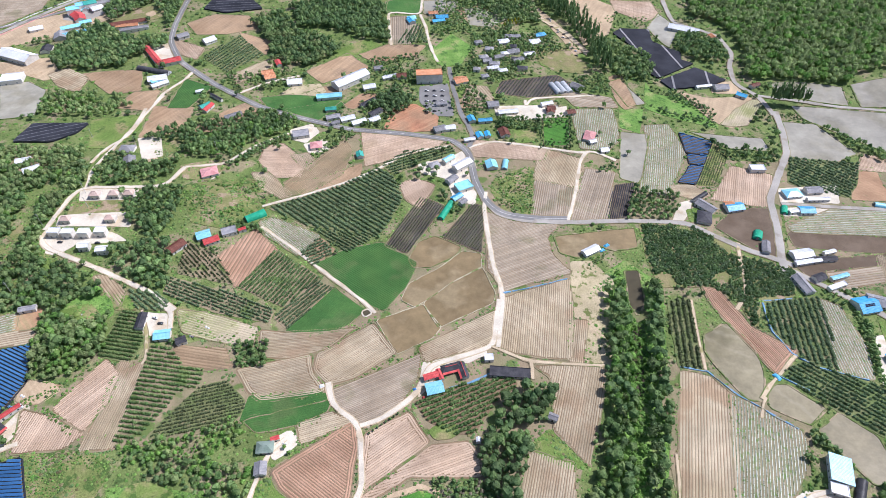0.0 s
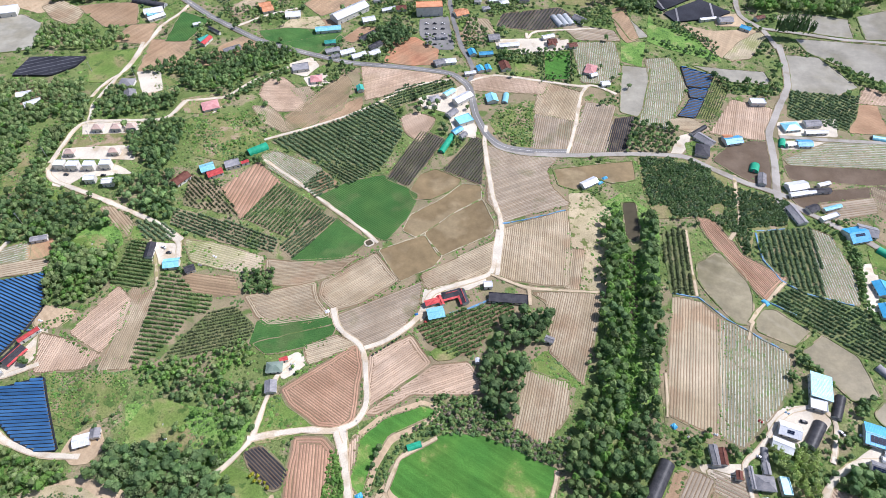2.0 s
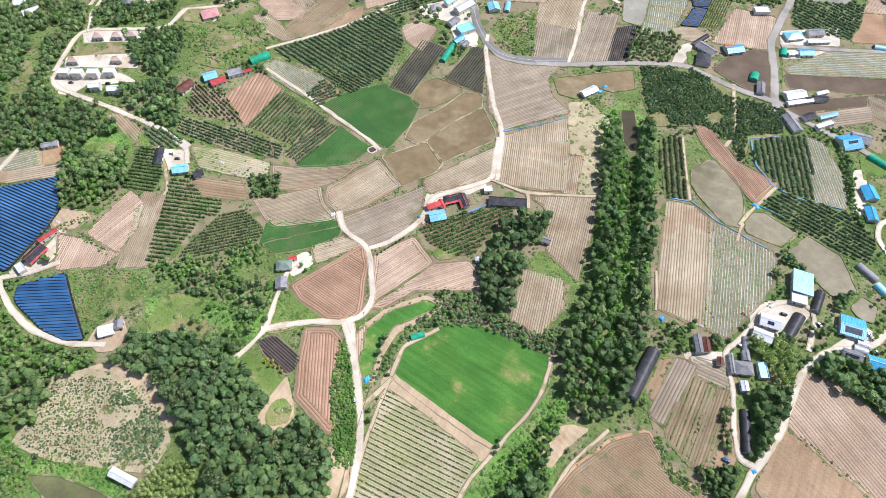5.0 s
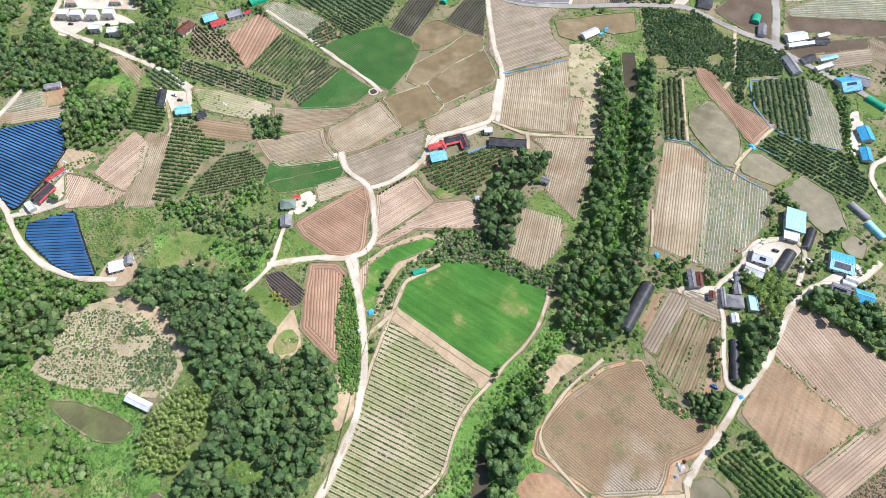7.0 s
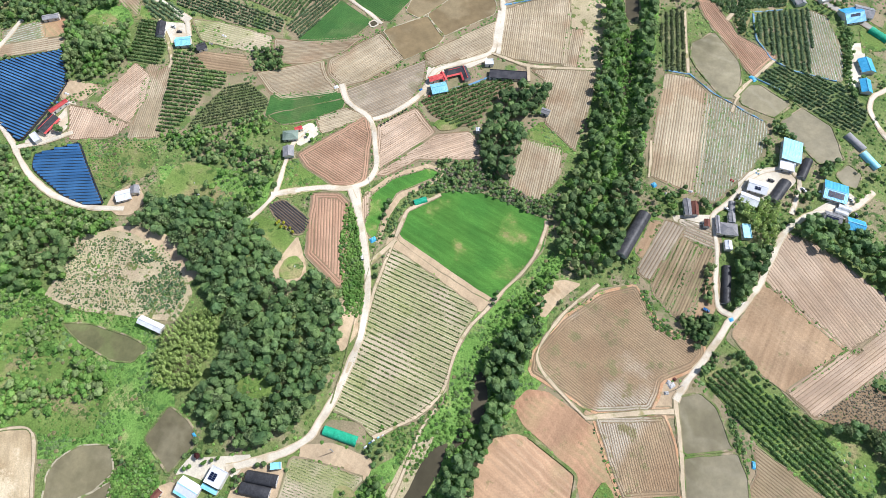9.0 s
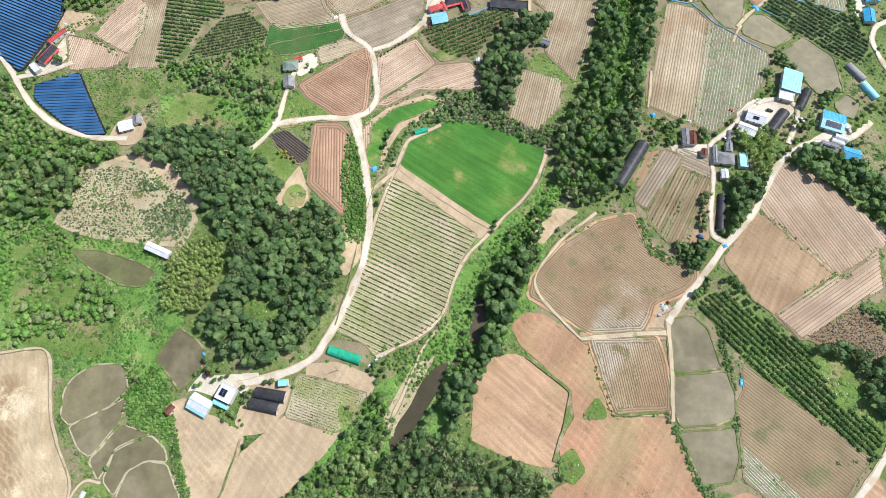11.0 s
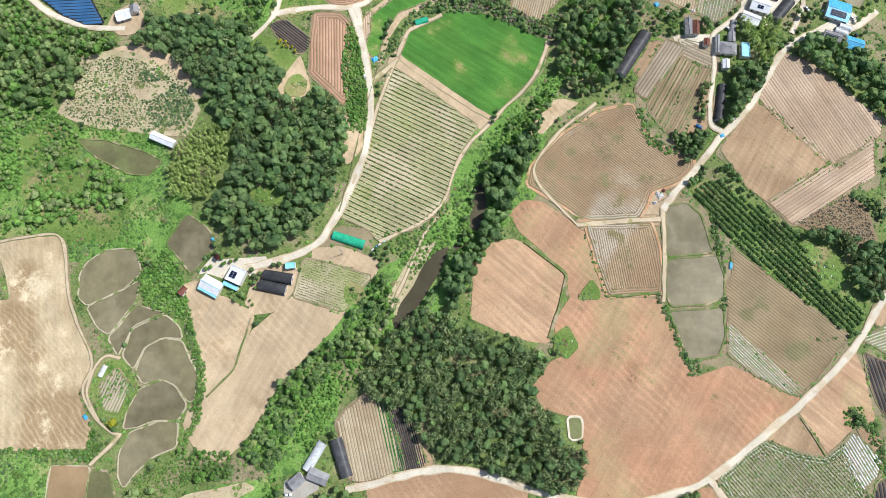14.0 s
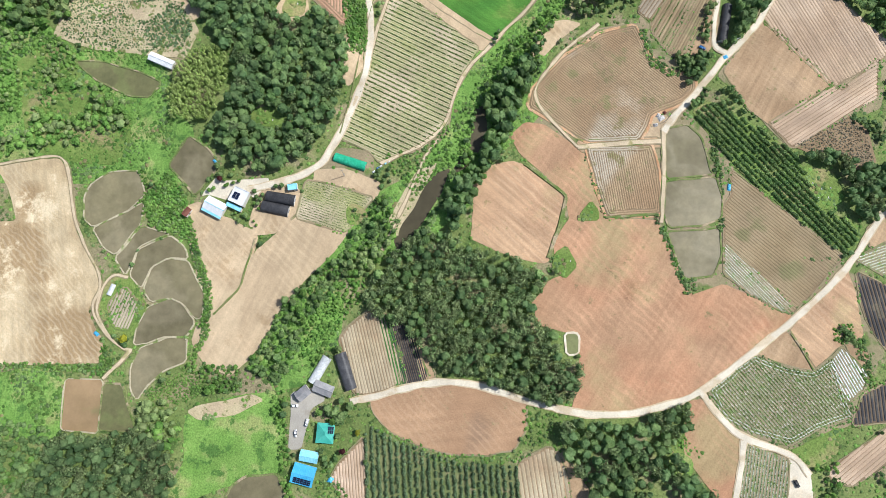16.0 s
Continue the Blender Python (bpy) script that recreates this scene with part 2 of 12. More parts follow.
    # silty base lightened to stand in for grazing sky reflection and haze
    water_sky_pale=material("sky_paled_paddy_water", (0.40, 0.375, 0.29), (0.34, 0.315, 0.235), rough=0.12, scale=0.02, fine=0.12, c=(0.30, 0.275, 0.19), patch=0.02, cover=0.54, spec=0.8, bump=0.01, grain=0.15, thing=0.12),
    water_brown=material("brown_paddy_water", (0.26, 0.195, 0.10), (0.21, 0.155, 0.08), rough=0.2, scale=0.03, fine=0.15, c=(0.30, 0.235, 0.13), patch=0.03, cover=0.5, spec=0.4, bump=0.01, grain=0.2, thing=0.12),
    water_dark=material("river_water", (0.075, 0.066, 0.042), (0.105, 0.09, 0.058), rough=0.2, scale=0.03, fine=0.2, spec=0.1, bump=0.01, grain=0.1),
    stripe_soil=material("grassy_crop_soil", (0.36, 0.335, 0.19), (0.29, 0.30, 0.13), scale=0.05, fine=1.3, c=(0.46, 0.39, 0.27), patch=0.03, cover=0.5, bump=0.6, grain=0.4),
    ridge_pale=material("pale_path_soil", (0.450, 0.387, 0.254), (0.512, 0.449, 0.303), scale=0.05, fine=1.5, c=(0.307, 0.303, 0.147), patch=0.05, cover=0.58, island=0.1, grain=0.2),
    orchard_grass=material("orchard_grass", (0.13, 0.175, 0.06), (0.19, 0.20, 0.09), scale=0.08, fine=1.3, c=(0.28, 0.24, 0.14), patch=0.1, cover=0.6, bump=0.8, grain=0.4),
    verge=material("farm_verge", (0.31, 0.245, 0.155), (0.24, 0.215, 0.12), scale=0.06, fine=1.2, c=(0.13, 0.18, 0.055), patch=0.07, cover=0.55, bump=0.6, grain=0.3),
    mulch_soil=material("mulched_soil", (0.300, 0.250, 0.162), (0.252, 0.232, 0.138), scale=0.06, fine=1.5, c=(0.156, 0.213, 0.072), patch=0.3, cover=0.56, bump=0.4, grain=0.3),
    bund=material("bund_grass", (0.115, 0.175, 0.045), (0.20, 0.21, 0.09), scale=0.15, fine=1.2, c=(0.36, 0.29, 0.19), patch=0.12, cover=0.54, bump=0.8, grain=0.45),
    bund_soil=material("bund_soil", (0.42, 0.37, 0.25), (0.50, 0.44, 0.31), scale=0.15, fine=1.2, c=(0.17, 0.22, 0.07), patch=0.15, cover=0.52, bump=0.8),
    concrete=material("road_concrete", (0.60, 0.54, 0.43), (0.68, 0.62, 0.50), scale=0.05, fine=1.2, c=(0.54, 0.45, 0.32), patch=0.06, cover=0.55, bump=0.15, grain=0.2),
    asphalt=material("road_asphalt", (0.21, 0.205, 0.195), (0.25, 0.245, 0.23), scale=0.05, fine=1.2, c=(0.29, 0.28, 0.255), patch=0.05, cover=0.6, bump=0.15, grain=0.14),
    rail_wall=material("rail_wall", (0.55, 0.53, 0.50), (0.64, 0.62, 0.58), scale=0.2, fine=1.2, bump=0.1, grain=0.15),
    slab=material("grey_slabs", (0.36, 0.335, 0.29), (0.41, 0.385, 0.34), scale=0.05, fine=1.2, c=(0.31, 0.28, 0.23), patch=0.06, cover=0.56, bump=0.15, grain=0.16),
    rim=material("orange_bank_soil", (0.50, 0.28, 0.15), (0.55, 0.37, 0.23), scale=0.15, fine=1.2, c=(0.21, 0.22, 0.08), patch=0.1, cover=0.58, bump=0.6, grain=0.3),
    dirt=material("road_dirt", (0.51, 0.41, 0.275), (0.59, 0.485, 0.335), scale=0.1, fine=1.2, c=(0.345, 0.302, 0.143), patch=0.1, cover=0.57, bump=0.5, grain=0.2),
    mark=material("road_paint", (0.75, 0.74, 0.7), (0.65, 0.64, 0.6), scale=0.3, fine=1.0, bump=0.0),
    bark=material("bark", (0.13, 0.095, 0.065), (0.18, 0.135, 0.10), scale=0.5, fine=3.0),
    leaf=leafy("broad_leaf", (0.135, 0.235, 0.08), (0.245, 0.35, 0.13)),
    leaf_dark=leafy("dark_leaf", (0.11, 0.195, 0.078), (0.20, 0.295, 0.12)),
    leaf_pine=leafy("pine_needles", (0.15, 0.225, 0.09), (0.255, 0.32, 0.145), island=0.45),
    leaf_lush=leafy("lush_leaf", (0.145, 0.295, 0.065), (0.245, 0.40, 0.10)),
    leaf_bamboo=leafy("bamboo_leaf", (0.37, 0.48, 0.15), (0.49, 0.585, 0.22)),
    leaf_orchard=leafy("orchard_leaf", (0.155, 0.235, 0.12), (0.215, 0.295, 0.15), thing=0.1),
    leaf_greyish=leafy("greyish_crop", (0.12, 0.155, 0.075), (0.16, 0.19, 0.09), thing=0.1),
    leaf_crop=leafy("crop_leaf", (0.125, 0.20, 0.06), (0.185, 0.25, 0.085), thing=0.1),
    leaf_dry=leafy("dry_weeds", (0.27, 0.26, 0.11), (0.33, 0.30, 0.15)),
    leaf_light=leafy("light_leaf", (0.24, 0.335, 0.125), (0.31, 0.385, 0.16)),
    leaf_yellow=leafy("yellow_leaf", (0.42, 0.42, 0.04), (0.36, 0.38, 0.05)),
    leaf_brown=leafy("dead_scrub", (0.24, 0.215, 0.15), (0.33, 0.295, 0.215)),
    leaf_red=leafy("maroon_leaf", (0.08, 0.025, 0.03), (0.11, 0.035, 0.035)),
    wall=material("render_wall", (0.70, 0.67, 0.61), (0.62, 0.59, 0.53), scale=0.4, fine=2.0, bump=0.1, grain=0.12, thing=0.1),
    roof_blue=material("roof_blue", (0.06, 0.36, 0.62), (0.09, 0.42, 0.68), rough=0.4, scale=0.3, fine=1.5, spec=0.5, bump=0.1, grain=0.15, thing=0.1),
    roof_sky=material("roof_sky", (0.25, 0.62, 0.74), (0.33, 0.68, 0.78), rough=0.4, scale=0.3, fine=1.5, spec=0.5, bump=0.1, grain=0.15, thing=0.1),
    roof_white=material("roof_white", (0.757, 0.767, 0.777), (0.675, 0.696, 0.716), rough=0.4, scale=0.3, fine=1.5, spec=0.5, bump=0.1, grain=0.12, thing=0.08),
    roof_teal=material("roof_teal", (0.06, 0.36, 0.29), (0.09, 0.42, 0.34), rough=0.45, scale=0.3, fine=1.5, bump=0.1, grain=0.15, thing=0.1),
    roof_red=material("roof_red", (0.50, 0.07, 0.07), (0.58, 0.11, 0.10), rough=0.5, scale=0.3, fine=1.5, bump=0.1, grain=0.2, thing=0.12),
    roof_orange=material("roof_orange", (0.55, 0.24, 0.12), (0.62, 0.31, 0.17), rough=0.6, scale=0.3, fine=1.5, bump=0.2, grain=0.2, thing=0.12),
    roof_rose=material("roof_rose", (0.56, 0.26, 0.25), (0.62, 0.33, 0.31), rough=0.55, scale=0.3, fine=1.5, bump=0.2, grain=0.2, thing=0.12),
    roof_pink=material("roof_pink_tile", (0.60, 0.43, 0.35), (0.66, 0.50, 0.42), rough=0.6, scale=0.3, fine=1.5, bump=0.2, grain=0.2, thing=0.12),
    roof_grey=material("roof_grey", (0.24, 0.24, 0.25), (0.32, 0.31, 0.31), rough=0.6, scale=0.3, fine=1.5, bump=0.2, grain=0.2, thing=0.2),
    roof_dark=material("roof_dark", (0.05, 0.05, 0.058), (0.08, 0.078, 0.085), rough=0.55, scale=0.3, fine=1.5, bump=0.2, grain=0.2, thing=0.15),
    roof_brown=material("roof_brown", (0.15, 0.06, 0.045), (0.20, 0.085, 0.06), rough=0.6, scale=0.3, fine=1.5, bump=0.2, grain=0.2),
    roof_moss=material("roof_moss", (0.19, 0.25, 0.20), (0.25, 0.31, 0.26), rough=0.55, scale=0.3, fine=1.5, bump=0.2, grain=0.2),
    net_blue=material("fence_net_blue", (0.13, 0.28, 0.44), (0.20, 0.35, 0.50), rough=0.6, scale=0.2, fine=1.2, c=(0.27, 0.27, 0.19), patch=0.25, cover=0.53, bump=0.4, grain=0.35),
    glass=material("window_glass", (0.03, 0.04, 0.05), (0.05, 0.06, 0.07), rough=0.08, spec=0.6, bump=0, grain=0.1),
    solar=material("solar_cell", (0.012, 0.018, 0.045), (0.02, 0.028, 0.06), rough=0.12, spec=0.6, bump=0, grain=0.1),
    metal=material("galvanised_steel", (0.45, 0.46, 0.47), (0.52, 0.53, 0.54), rough=0.4, metal=0.6, bump=0),
    tunnel_black=material("tunnel_black_cloth", (0.05, 0.051, 0.056), (0.075, 0.075, 0.08), rough=0.42, scale=0.3, fine=1.0, bump=0.3, thing=0.3),
    tunnel_green=material("tunnel_green_cloth", (0.03, 0.34, 0.19), (0.05, 0.42, 0.25), rough=0.5, scale=0.3, fine=1.0, bump=0.2, thing=0.1),
    tunnel_white=material("tunnel_film", (0.55, 0.57, 0.57), (0.45, 0.47, 0.47), rough=0.3, scale=0.3, fine=1.0, spec=0.5, bump=0.2, thing=0.15),
    tyre=material("tyre_rubber", (0.02, 0.02, 0.02), (0.03, 0.03, 0.03), rough=0.8),
    car_white=material("car_white", (0.75, 0.75, 0.75), (0.72, 0.72, 0.72), rough=0.25, spec=0.5, bump=0, grain=0.02),
    car_dark=material("car_dark", (0.04, 0.042, 0.05), (0.05, 0.05, 0.055), rough=0.25, spec=0.5, bump=0, grain=0.02),
    car_blue=material("car_blue", (0.03, 0.16, 0.42), (0.04, 0.18, 0.45), rough=0.3, spec=0.5, bump=0, grain=0.05),
    stone=material("grave_stone", (0.45, 0.44, 0.42), (0.55, 0.54, 0.52), fine=3.0),
)


streaked(M["swirl"], (0.62, 0.52, 0.36), 0.15, 9.0, 0.32, 0.1)
streaked(M["orange"], (0.50, 0.30, 0.18), 0.10, 7.0, 0.6)
streaked(M["orange_pale"], (0.52, 0.36, 0.23), 0.12, 5.0, 0.6)
streaked(M["brown"], (0.43, 0.285, 0.175), 0.12, 6.0, 0.6)
streaked(M["tan"], (0.44, 0.315, 0.195), 0.13, 6.0, 0.5)
streaked(M["pale"], (0.55, 0.43, 0.28), 0.11, 6.0, 0.5)
# on water: paler streaks painted in for silt swirls and sky reflections
streaked(M["water_grey"], (0.36, 0.325, 0.22), 0.035, 16.0, 0.5, 0.2)
streaked(M["water"], (0.25, 0.225, 0.14), 0.03, 16.0, 0.4, 0.2)


# ---------------------------------------------------------------- mesh helpers
def mesh_of(name, verts, faces, mat, smooth=False):
    """One mesh from arrays: verts (n, 3) and faces, either a list of tuples or an (m, k) array."""
    me = bpy.data.meshes.new(name)
    if isinstance(faces, np.ndarray):
        k = faces.shape[1]
        me.vertices.add(len(verts)), me.loops.add(faces.size), me.polygons.add(len(faces))
        me.vertices.foreach_set("co", np.asarray(verts, np.float32).ravel())
        me.loops.foreach_set("vertex_index", faces.astype(np.int32).ravel())
        me.polygons.foreach_set("loop_start", np.arange(0, faces.size, k, dtype=np.int32))
        me.update(calc_edges=True)
    else:
        me.from_pydata([tuple(v) for v in verts], [], faces)
    if mat:
        me.materials.append(M[mat])
    me.polygons.foreach_set("use_smooth", [smooth] * len(me.polygons))
    me.update()
    return me


def thing(name, x, y, z, yaw=0):
    ob = new(name)
    ob.empty_display_size = 1
    ob.matrix_world = pose(x, y, z, 0, 0, yaw)
    return ob


def child(name, me, parent, label=""):
    ob = new(name, me)
    ob.parent = parent
    if label:
        tagged(ob, label)
    return ob


def part(name, bm, mat, parent, label="", smooth=False):
    me = bpy.data.meshes.new(name)
    bm.to_mesh(me)
    bm.free()
    me.materials.append(M[mat])
    if smooth:
        me.polygons.foreach_set("use_smooth", [True] * len(me.polygons))
    return child(name, me, parent, label)


def box(bm, x0, y0, z0, x1, y1, z1):
    v = [bm.verts.new(p) for p in ((x0, y0, z0), (x1, y0, z0), (x1, y1, z0), (x0, y1, z0), (x0, y0, z1), (x1, y0, z1), (x1, y1, z1), (x0, y1, z1))]
    for f in ((3, 2, 1, 0), (4, 5, 6, 7), (0, 1, 5, 4), (1, 2, 6, 5), (2, 3, 7, 6), (3, 0, 4, 7)):
        bm.faces.new([v[i] for i in f])


def chaikin(p, closed=True, times=1, most=1.6):
    """Corners cut once or twice, by no more than a few metres."""
    p = [np.array(q, float) for q in p]
    for _ in range(times):
        out = [] if closed else [p[0]]
        for i in range(len(p) if closed else len(p) - 1):
            a, b = p[i], p[(i + 1) % len(p)]
            k = min(0.22, most / max(np.linalg.norm(b - a), 1e-6))
            out += [a * (1 - k) + b * k, a * k + b * (1 - k)]
        p = out if closed else out + [p[-1]]
    return p


def grown(p, d):
    """A plan with its edges moved outwards by d metres."""
    p = np.array(p, float)
    turn = np.sum(p[:, 0] * np.roll(p[:, 1], -1) - np.roll(p[:, 0], -1) * p[:, 1])
    e = np.roll(p, -1, 0) - p
    n = np.stack([e[:, 1], -e[:, 0]], 1) / np.maximum(np.linalg.norm(e, axis=1), 1e-6)[:, None] * (1 if turn > 0 else -1)
    m = n + np.roll(n, 1, 0)
    m /= np.maximum((m * n).sum(1), 0.45)[:, None]
    return [tuple(q) for q in p + m * d]


def outline(poly, rough=0.5, step=6.0, grow=0.0):
    """The plan of a plot with slightly rounded corners and an uneven edge."""
    p = chaikin(grown(poly, grow) if grow else poly, True, 1)
    out = []
    for i in range(len(p)):
        a, b = p[i], p[(i + 1) % len(p)]
        k = max(1, int(np.linalg.norm(b - a) / step))
        for j in range(k):
            q = a + (b - a) * j / k
            w = noise.noise_vector((q[0] * 0.13, q[1] * 0.13, 1.7))
            out.append((q[0] + w[0] * rough * 1.6, q[1] + w[1] * rough * 1.6))
    return out


def centre(poly):
    a = np.array(poly, float)
    c = (a.min(0) + a.max(0)) / 2
    return float(c[0]), float(c[1])


def inside(poly, x, y):
    """Which of the points lie within the plan."""
    x, y = np.asarray(x), np.asarray(y)
    ins = np.zeros(x.shape, bool)
    n = len(poly)
    for i in range(n):
        (x0, y0), (x1, y1) = poly[i], poly[(i + 1) % n]
        if y0 == y1:
            continue
        ins ^= ((y0 > y) != (y1 > y)) & (x < (x1 - x0) * (y - y0) / (y1 - y0) + x0)
    return ins


def sheet(poly, lift, cx, cy, cz, mat, cell=14.0, skirt=0.7, level=False):
    """A plot's surface laid on the land (or level, for water), with an edge that goes down into the ground."""
    bm = bmesh.new()
    f = bm.faces.new([bm.verts.new((x, y, 0)) for x, y in poly])
    f.normal_update()
    if f.normal.z < 0:
        f.normal_flip()
    a = np.array(poly)
    (x0, y0), (x1, y1) = a.min(0), a.max(0)
    if not level:
        for axis, lo, hi in ((0, x0, x1), (1, y0, y1)):
            k = int((hi - lo) / cell)
            for i in range(1, k + 1):
                q = lo + (hi - lo) * i / (k + 1)
                co, no = ((q, 0, 0), (1, 0, 0)) if axis == 0 else ((0, q, 0), (0, 1, 0))
                bmesh.ops.bisect_plane(bm, geom=bm.verts[:] + bm.edges[:] + bm.faces[:], plane_co=co, plane_no=no)
    bmesh.ops.triangulate(bm, faces=[g for g in bm.faces if len(g.verts) > 4])
    rim = [e for e in bm.edges if e.is_boundary]
    down = bmesh.ops.extrude_edge_only(bm, edges=rim)["geom"]
    low = {g for g in down if isinstance(g, bmesh.types.BMVert)}
    zl = min(gz(x, y) for x, y in poly) if level else 0
    for v in bm.verts:
        z = (zl if level else gz(v.co.x, v.co.y)) + lift - (skirt if v in low else 0)
        v.co = (v.co.x - cx, v.co.y - cy, z - cz)
    bmesh.ops.recalc_face_normals(bm, faces=bm.faces[:])
    me = bpy.data.meshes.new("surface")
    bm.to_mesh(me)
    bm.free()
    me.materials.append(M[mat])
    return me


def ribbon(path, width, lift, thick, cx, cy, cz, mat, crown=0.0, rough=0.0, closed=False, step=5.0):
    """A strip along a path: a road, a bund, a painted line."""
    p = [np.array(q, float) for q in path]
    if closed:
        p = p + [p[0]]
    fine = []
    for a, b in zip(p, p[1:]):
        k = max(1, int(np.linalg.norm(b - a) / step))
        fine += [a + (b - a) * j / k for j in range(k)]
    fine.append(p[-1])
    f = np.array(fine)
    d = np.gradient(f, axis=0)
    if closed:
        d[0] = d[-1] = f[1] - f[-2]
    d /= np.maximum(np.linalg.norm(d, axis=1), 1e-6)[:, None]
    nrm = np.stack([-d[:, 1], d[:, 0]], 1)
    wob = np.array([[noise.noise((q[0] * 0.11, q[1] * 0.11, s)) for s in (3.1, 7.7)] for q in f]) * rough
    cols = []
    prof = ((-0.5, -thick), (-0.5 if not crown else -0.28, crown), (0.5 if not crown else 0.28, crown), (0.5, -thick))
    for i, (u, h) in enumerate(prof):
        q = f + nrm * ((u * width + wob[:, 0 if u < 0 else 1] * (1 if u > 0 else -1))[:, None])
        zz = ground_z(f[:, 0], f[:, 1]) + lift + h
        cols.append(np.stack([q[:, 0] - cx, q[:, 1] - cy, zz - cz], 1))
    n = len(f)
    v = np.stack(cols, 1).reshape(-1, 3)
    i = np.arange(n - 1)[:, None] * 4 + np.arange(3)[None]
    i = i.ravel()
    faces = np.stack([i, i + 1, i + 5, i + 4], 1)[:, ::-1]
    return mesh_of("strip", v, faces, mat)


def rows_in(poly, angle, spacing, shift=0.5, trim=0.0):
    """Rows across a plot: pieces (a, b) of parallel lines that lie inside it."""
    c, s = math.cos(radians(angle)), math.sin(radians(angle))
    q = [(x * c + y * s, -x * s + y * c) for x, y in poly]
    lo, hi = min(v for _, v in q), max(v for _, v in q)
    out = []
    v = lo + spacing * shift
    while v < hi:
        cuts = []
        for i in range(len(q)):
            (u0, v0), (u1, v1) = q[i], q[(i + 1) % len(q)]
            if (v0 > v) != (v1 > v):
                cuts.append(u0 + (u1 - u0) * (v - v0) / (v1 - v0))
        cuts.sort()
        for a, b in zip(cuts[::2], cuts[1::2]):
            if b - a > 2 * trim + 1.5:
                a, b = a + trim, b - trim
                out.append(((a * c - v * s, a * s + v * c), (b * c - v * s, b * s + v * c)))
        v += spacing
    return out


def ridges(poly, angle, spacing, width, height, lift, cx, cy, cz, mat, seed=1, skip=0.0, trim=0.8, step=16.0, apart=False):
    """Earth ridges, or film on them, in rows across a plot: one mesh, or one for each ridge."""
    rnd = random.Random(seed)
    vs, fs, base, made = [], [], 0, []
    for (ax, ay), (bx, by) in rows_in(poly, angle, spacing, trim=trim):
        if rnd.random() < skip:
            continue
        ln = math.hypot(bx - ax, by - ay)
        k = max(1, int(ln / step))
        nx, ny = -(by - ay) / ln, (bx - ax) / ln
        e0, e1 = rnd.uniform(-0.5, 0.5), rnd.uniform(-0.5, 0.5)
        j = np.arange(k + 1) / k
        px, py = ax + (bx - ax) * j, ay + (by - ay) * j
        px[0] += (bx - ax) / ln * e0
        px[-1] += (bx - ax) / ln * e1
        py[0] += (by - ay) / ln * e0
        py[-1] += (by - ay) / ln * e1
        wob = np.array([rnd.uniform(-0.07, 0.07) for _ in j])
        z = ground_z(px, py) + lift - cz
        w = width * rnd.uniform(0.85, 1.1)
        for u, h in ((-0.5, 0.0), (-0.26, height), (0.26, height), (0.5, 0.0)):
            vs.append(np.stack([px + nx * (u * w + wob) - cx, py + ny * (u * w + wob) - cy, z + h], 1))
        n = k + 1
        i = np.arange(k)
        for r in range(3):
            o = base + r * n
            fs.append(np.stack([o + i, o + i + 1, o + n + i + 1, o + n + i], 1))
        base += 4 * n
        if apart:
            made.append(mesh_of("ridge", np.concatenate(vs), np.concatenate(fs), mat))
            vs, fs, base = [], [], 0
    return made if apart or not vs else [mesh_of("rows", np.concatenate(vs), np.concatenate(fs), mat)]


def scatter(name, templates, places, cx, cy, cz, mat):
    """Many small plants as one mesh. templates: list of (verts, tri faces); places: rows of x, y, z, width, height, turn."""
    if len(places) == 0:
        return None
    p = np.array(places, float)
    pick = np.arange(len(p)) * 7919 % len(templates)
    vs, fs, base = [], [], 0
    for k, (tv, tf) in enumerate(templates):
        q = p[pick == k]
        if not len(q):
            continue
        c, s = np.cos(q[:, 5]), np.sin(q[:, 5])
        x = tv[None, :, 0] * c[:, None] - tv[None, :, 1] * s[:, None]
        y = tv[None, :, 0] * s[:, None] + tv[None, :, 1] * c[:, None]
        v = np.stack([x * q[:, 3:4] + q[:, 0:1] - cx, y * q[:, 3:4] + q[:, 1:2] - cy, tv[None, :, 2] * q[:, 4:5] + q[:, 2:3] - cz], 2)
        f = tf[None] + (np.arange(len(q)) * len(tv))[:, None, None] + base
        vs.append(v.reshape(-1, 3)), fs.append(f.reshape(-1, 3))
        base += len(q) * len(tv)
    return mesh_of(name, np.concatenate(vs), np.concatenate(fs), mat)


# ---------------------------------------------------------------- plants: templates one unit wide, standing on z = 0
def icosphere(level):
    bm = bmesh.new()
    bmesh.ops.create_icosphere(bm, subdivisions=level, radius=1)
    bm.verts.index_update()
    v = np.array([w.co[:] for w in bm.verts])
    f = np.array([[w.index for w in g.verts] for g in bm.faces])
    bm.free()
    return v, f


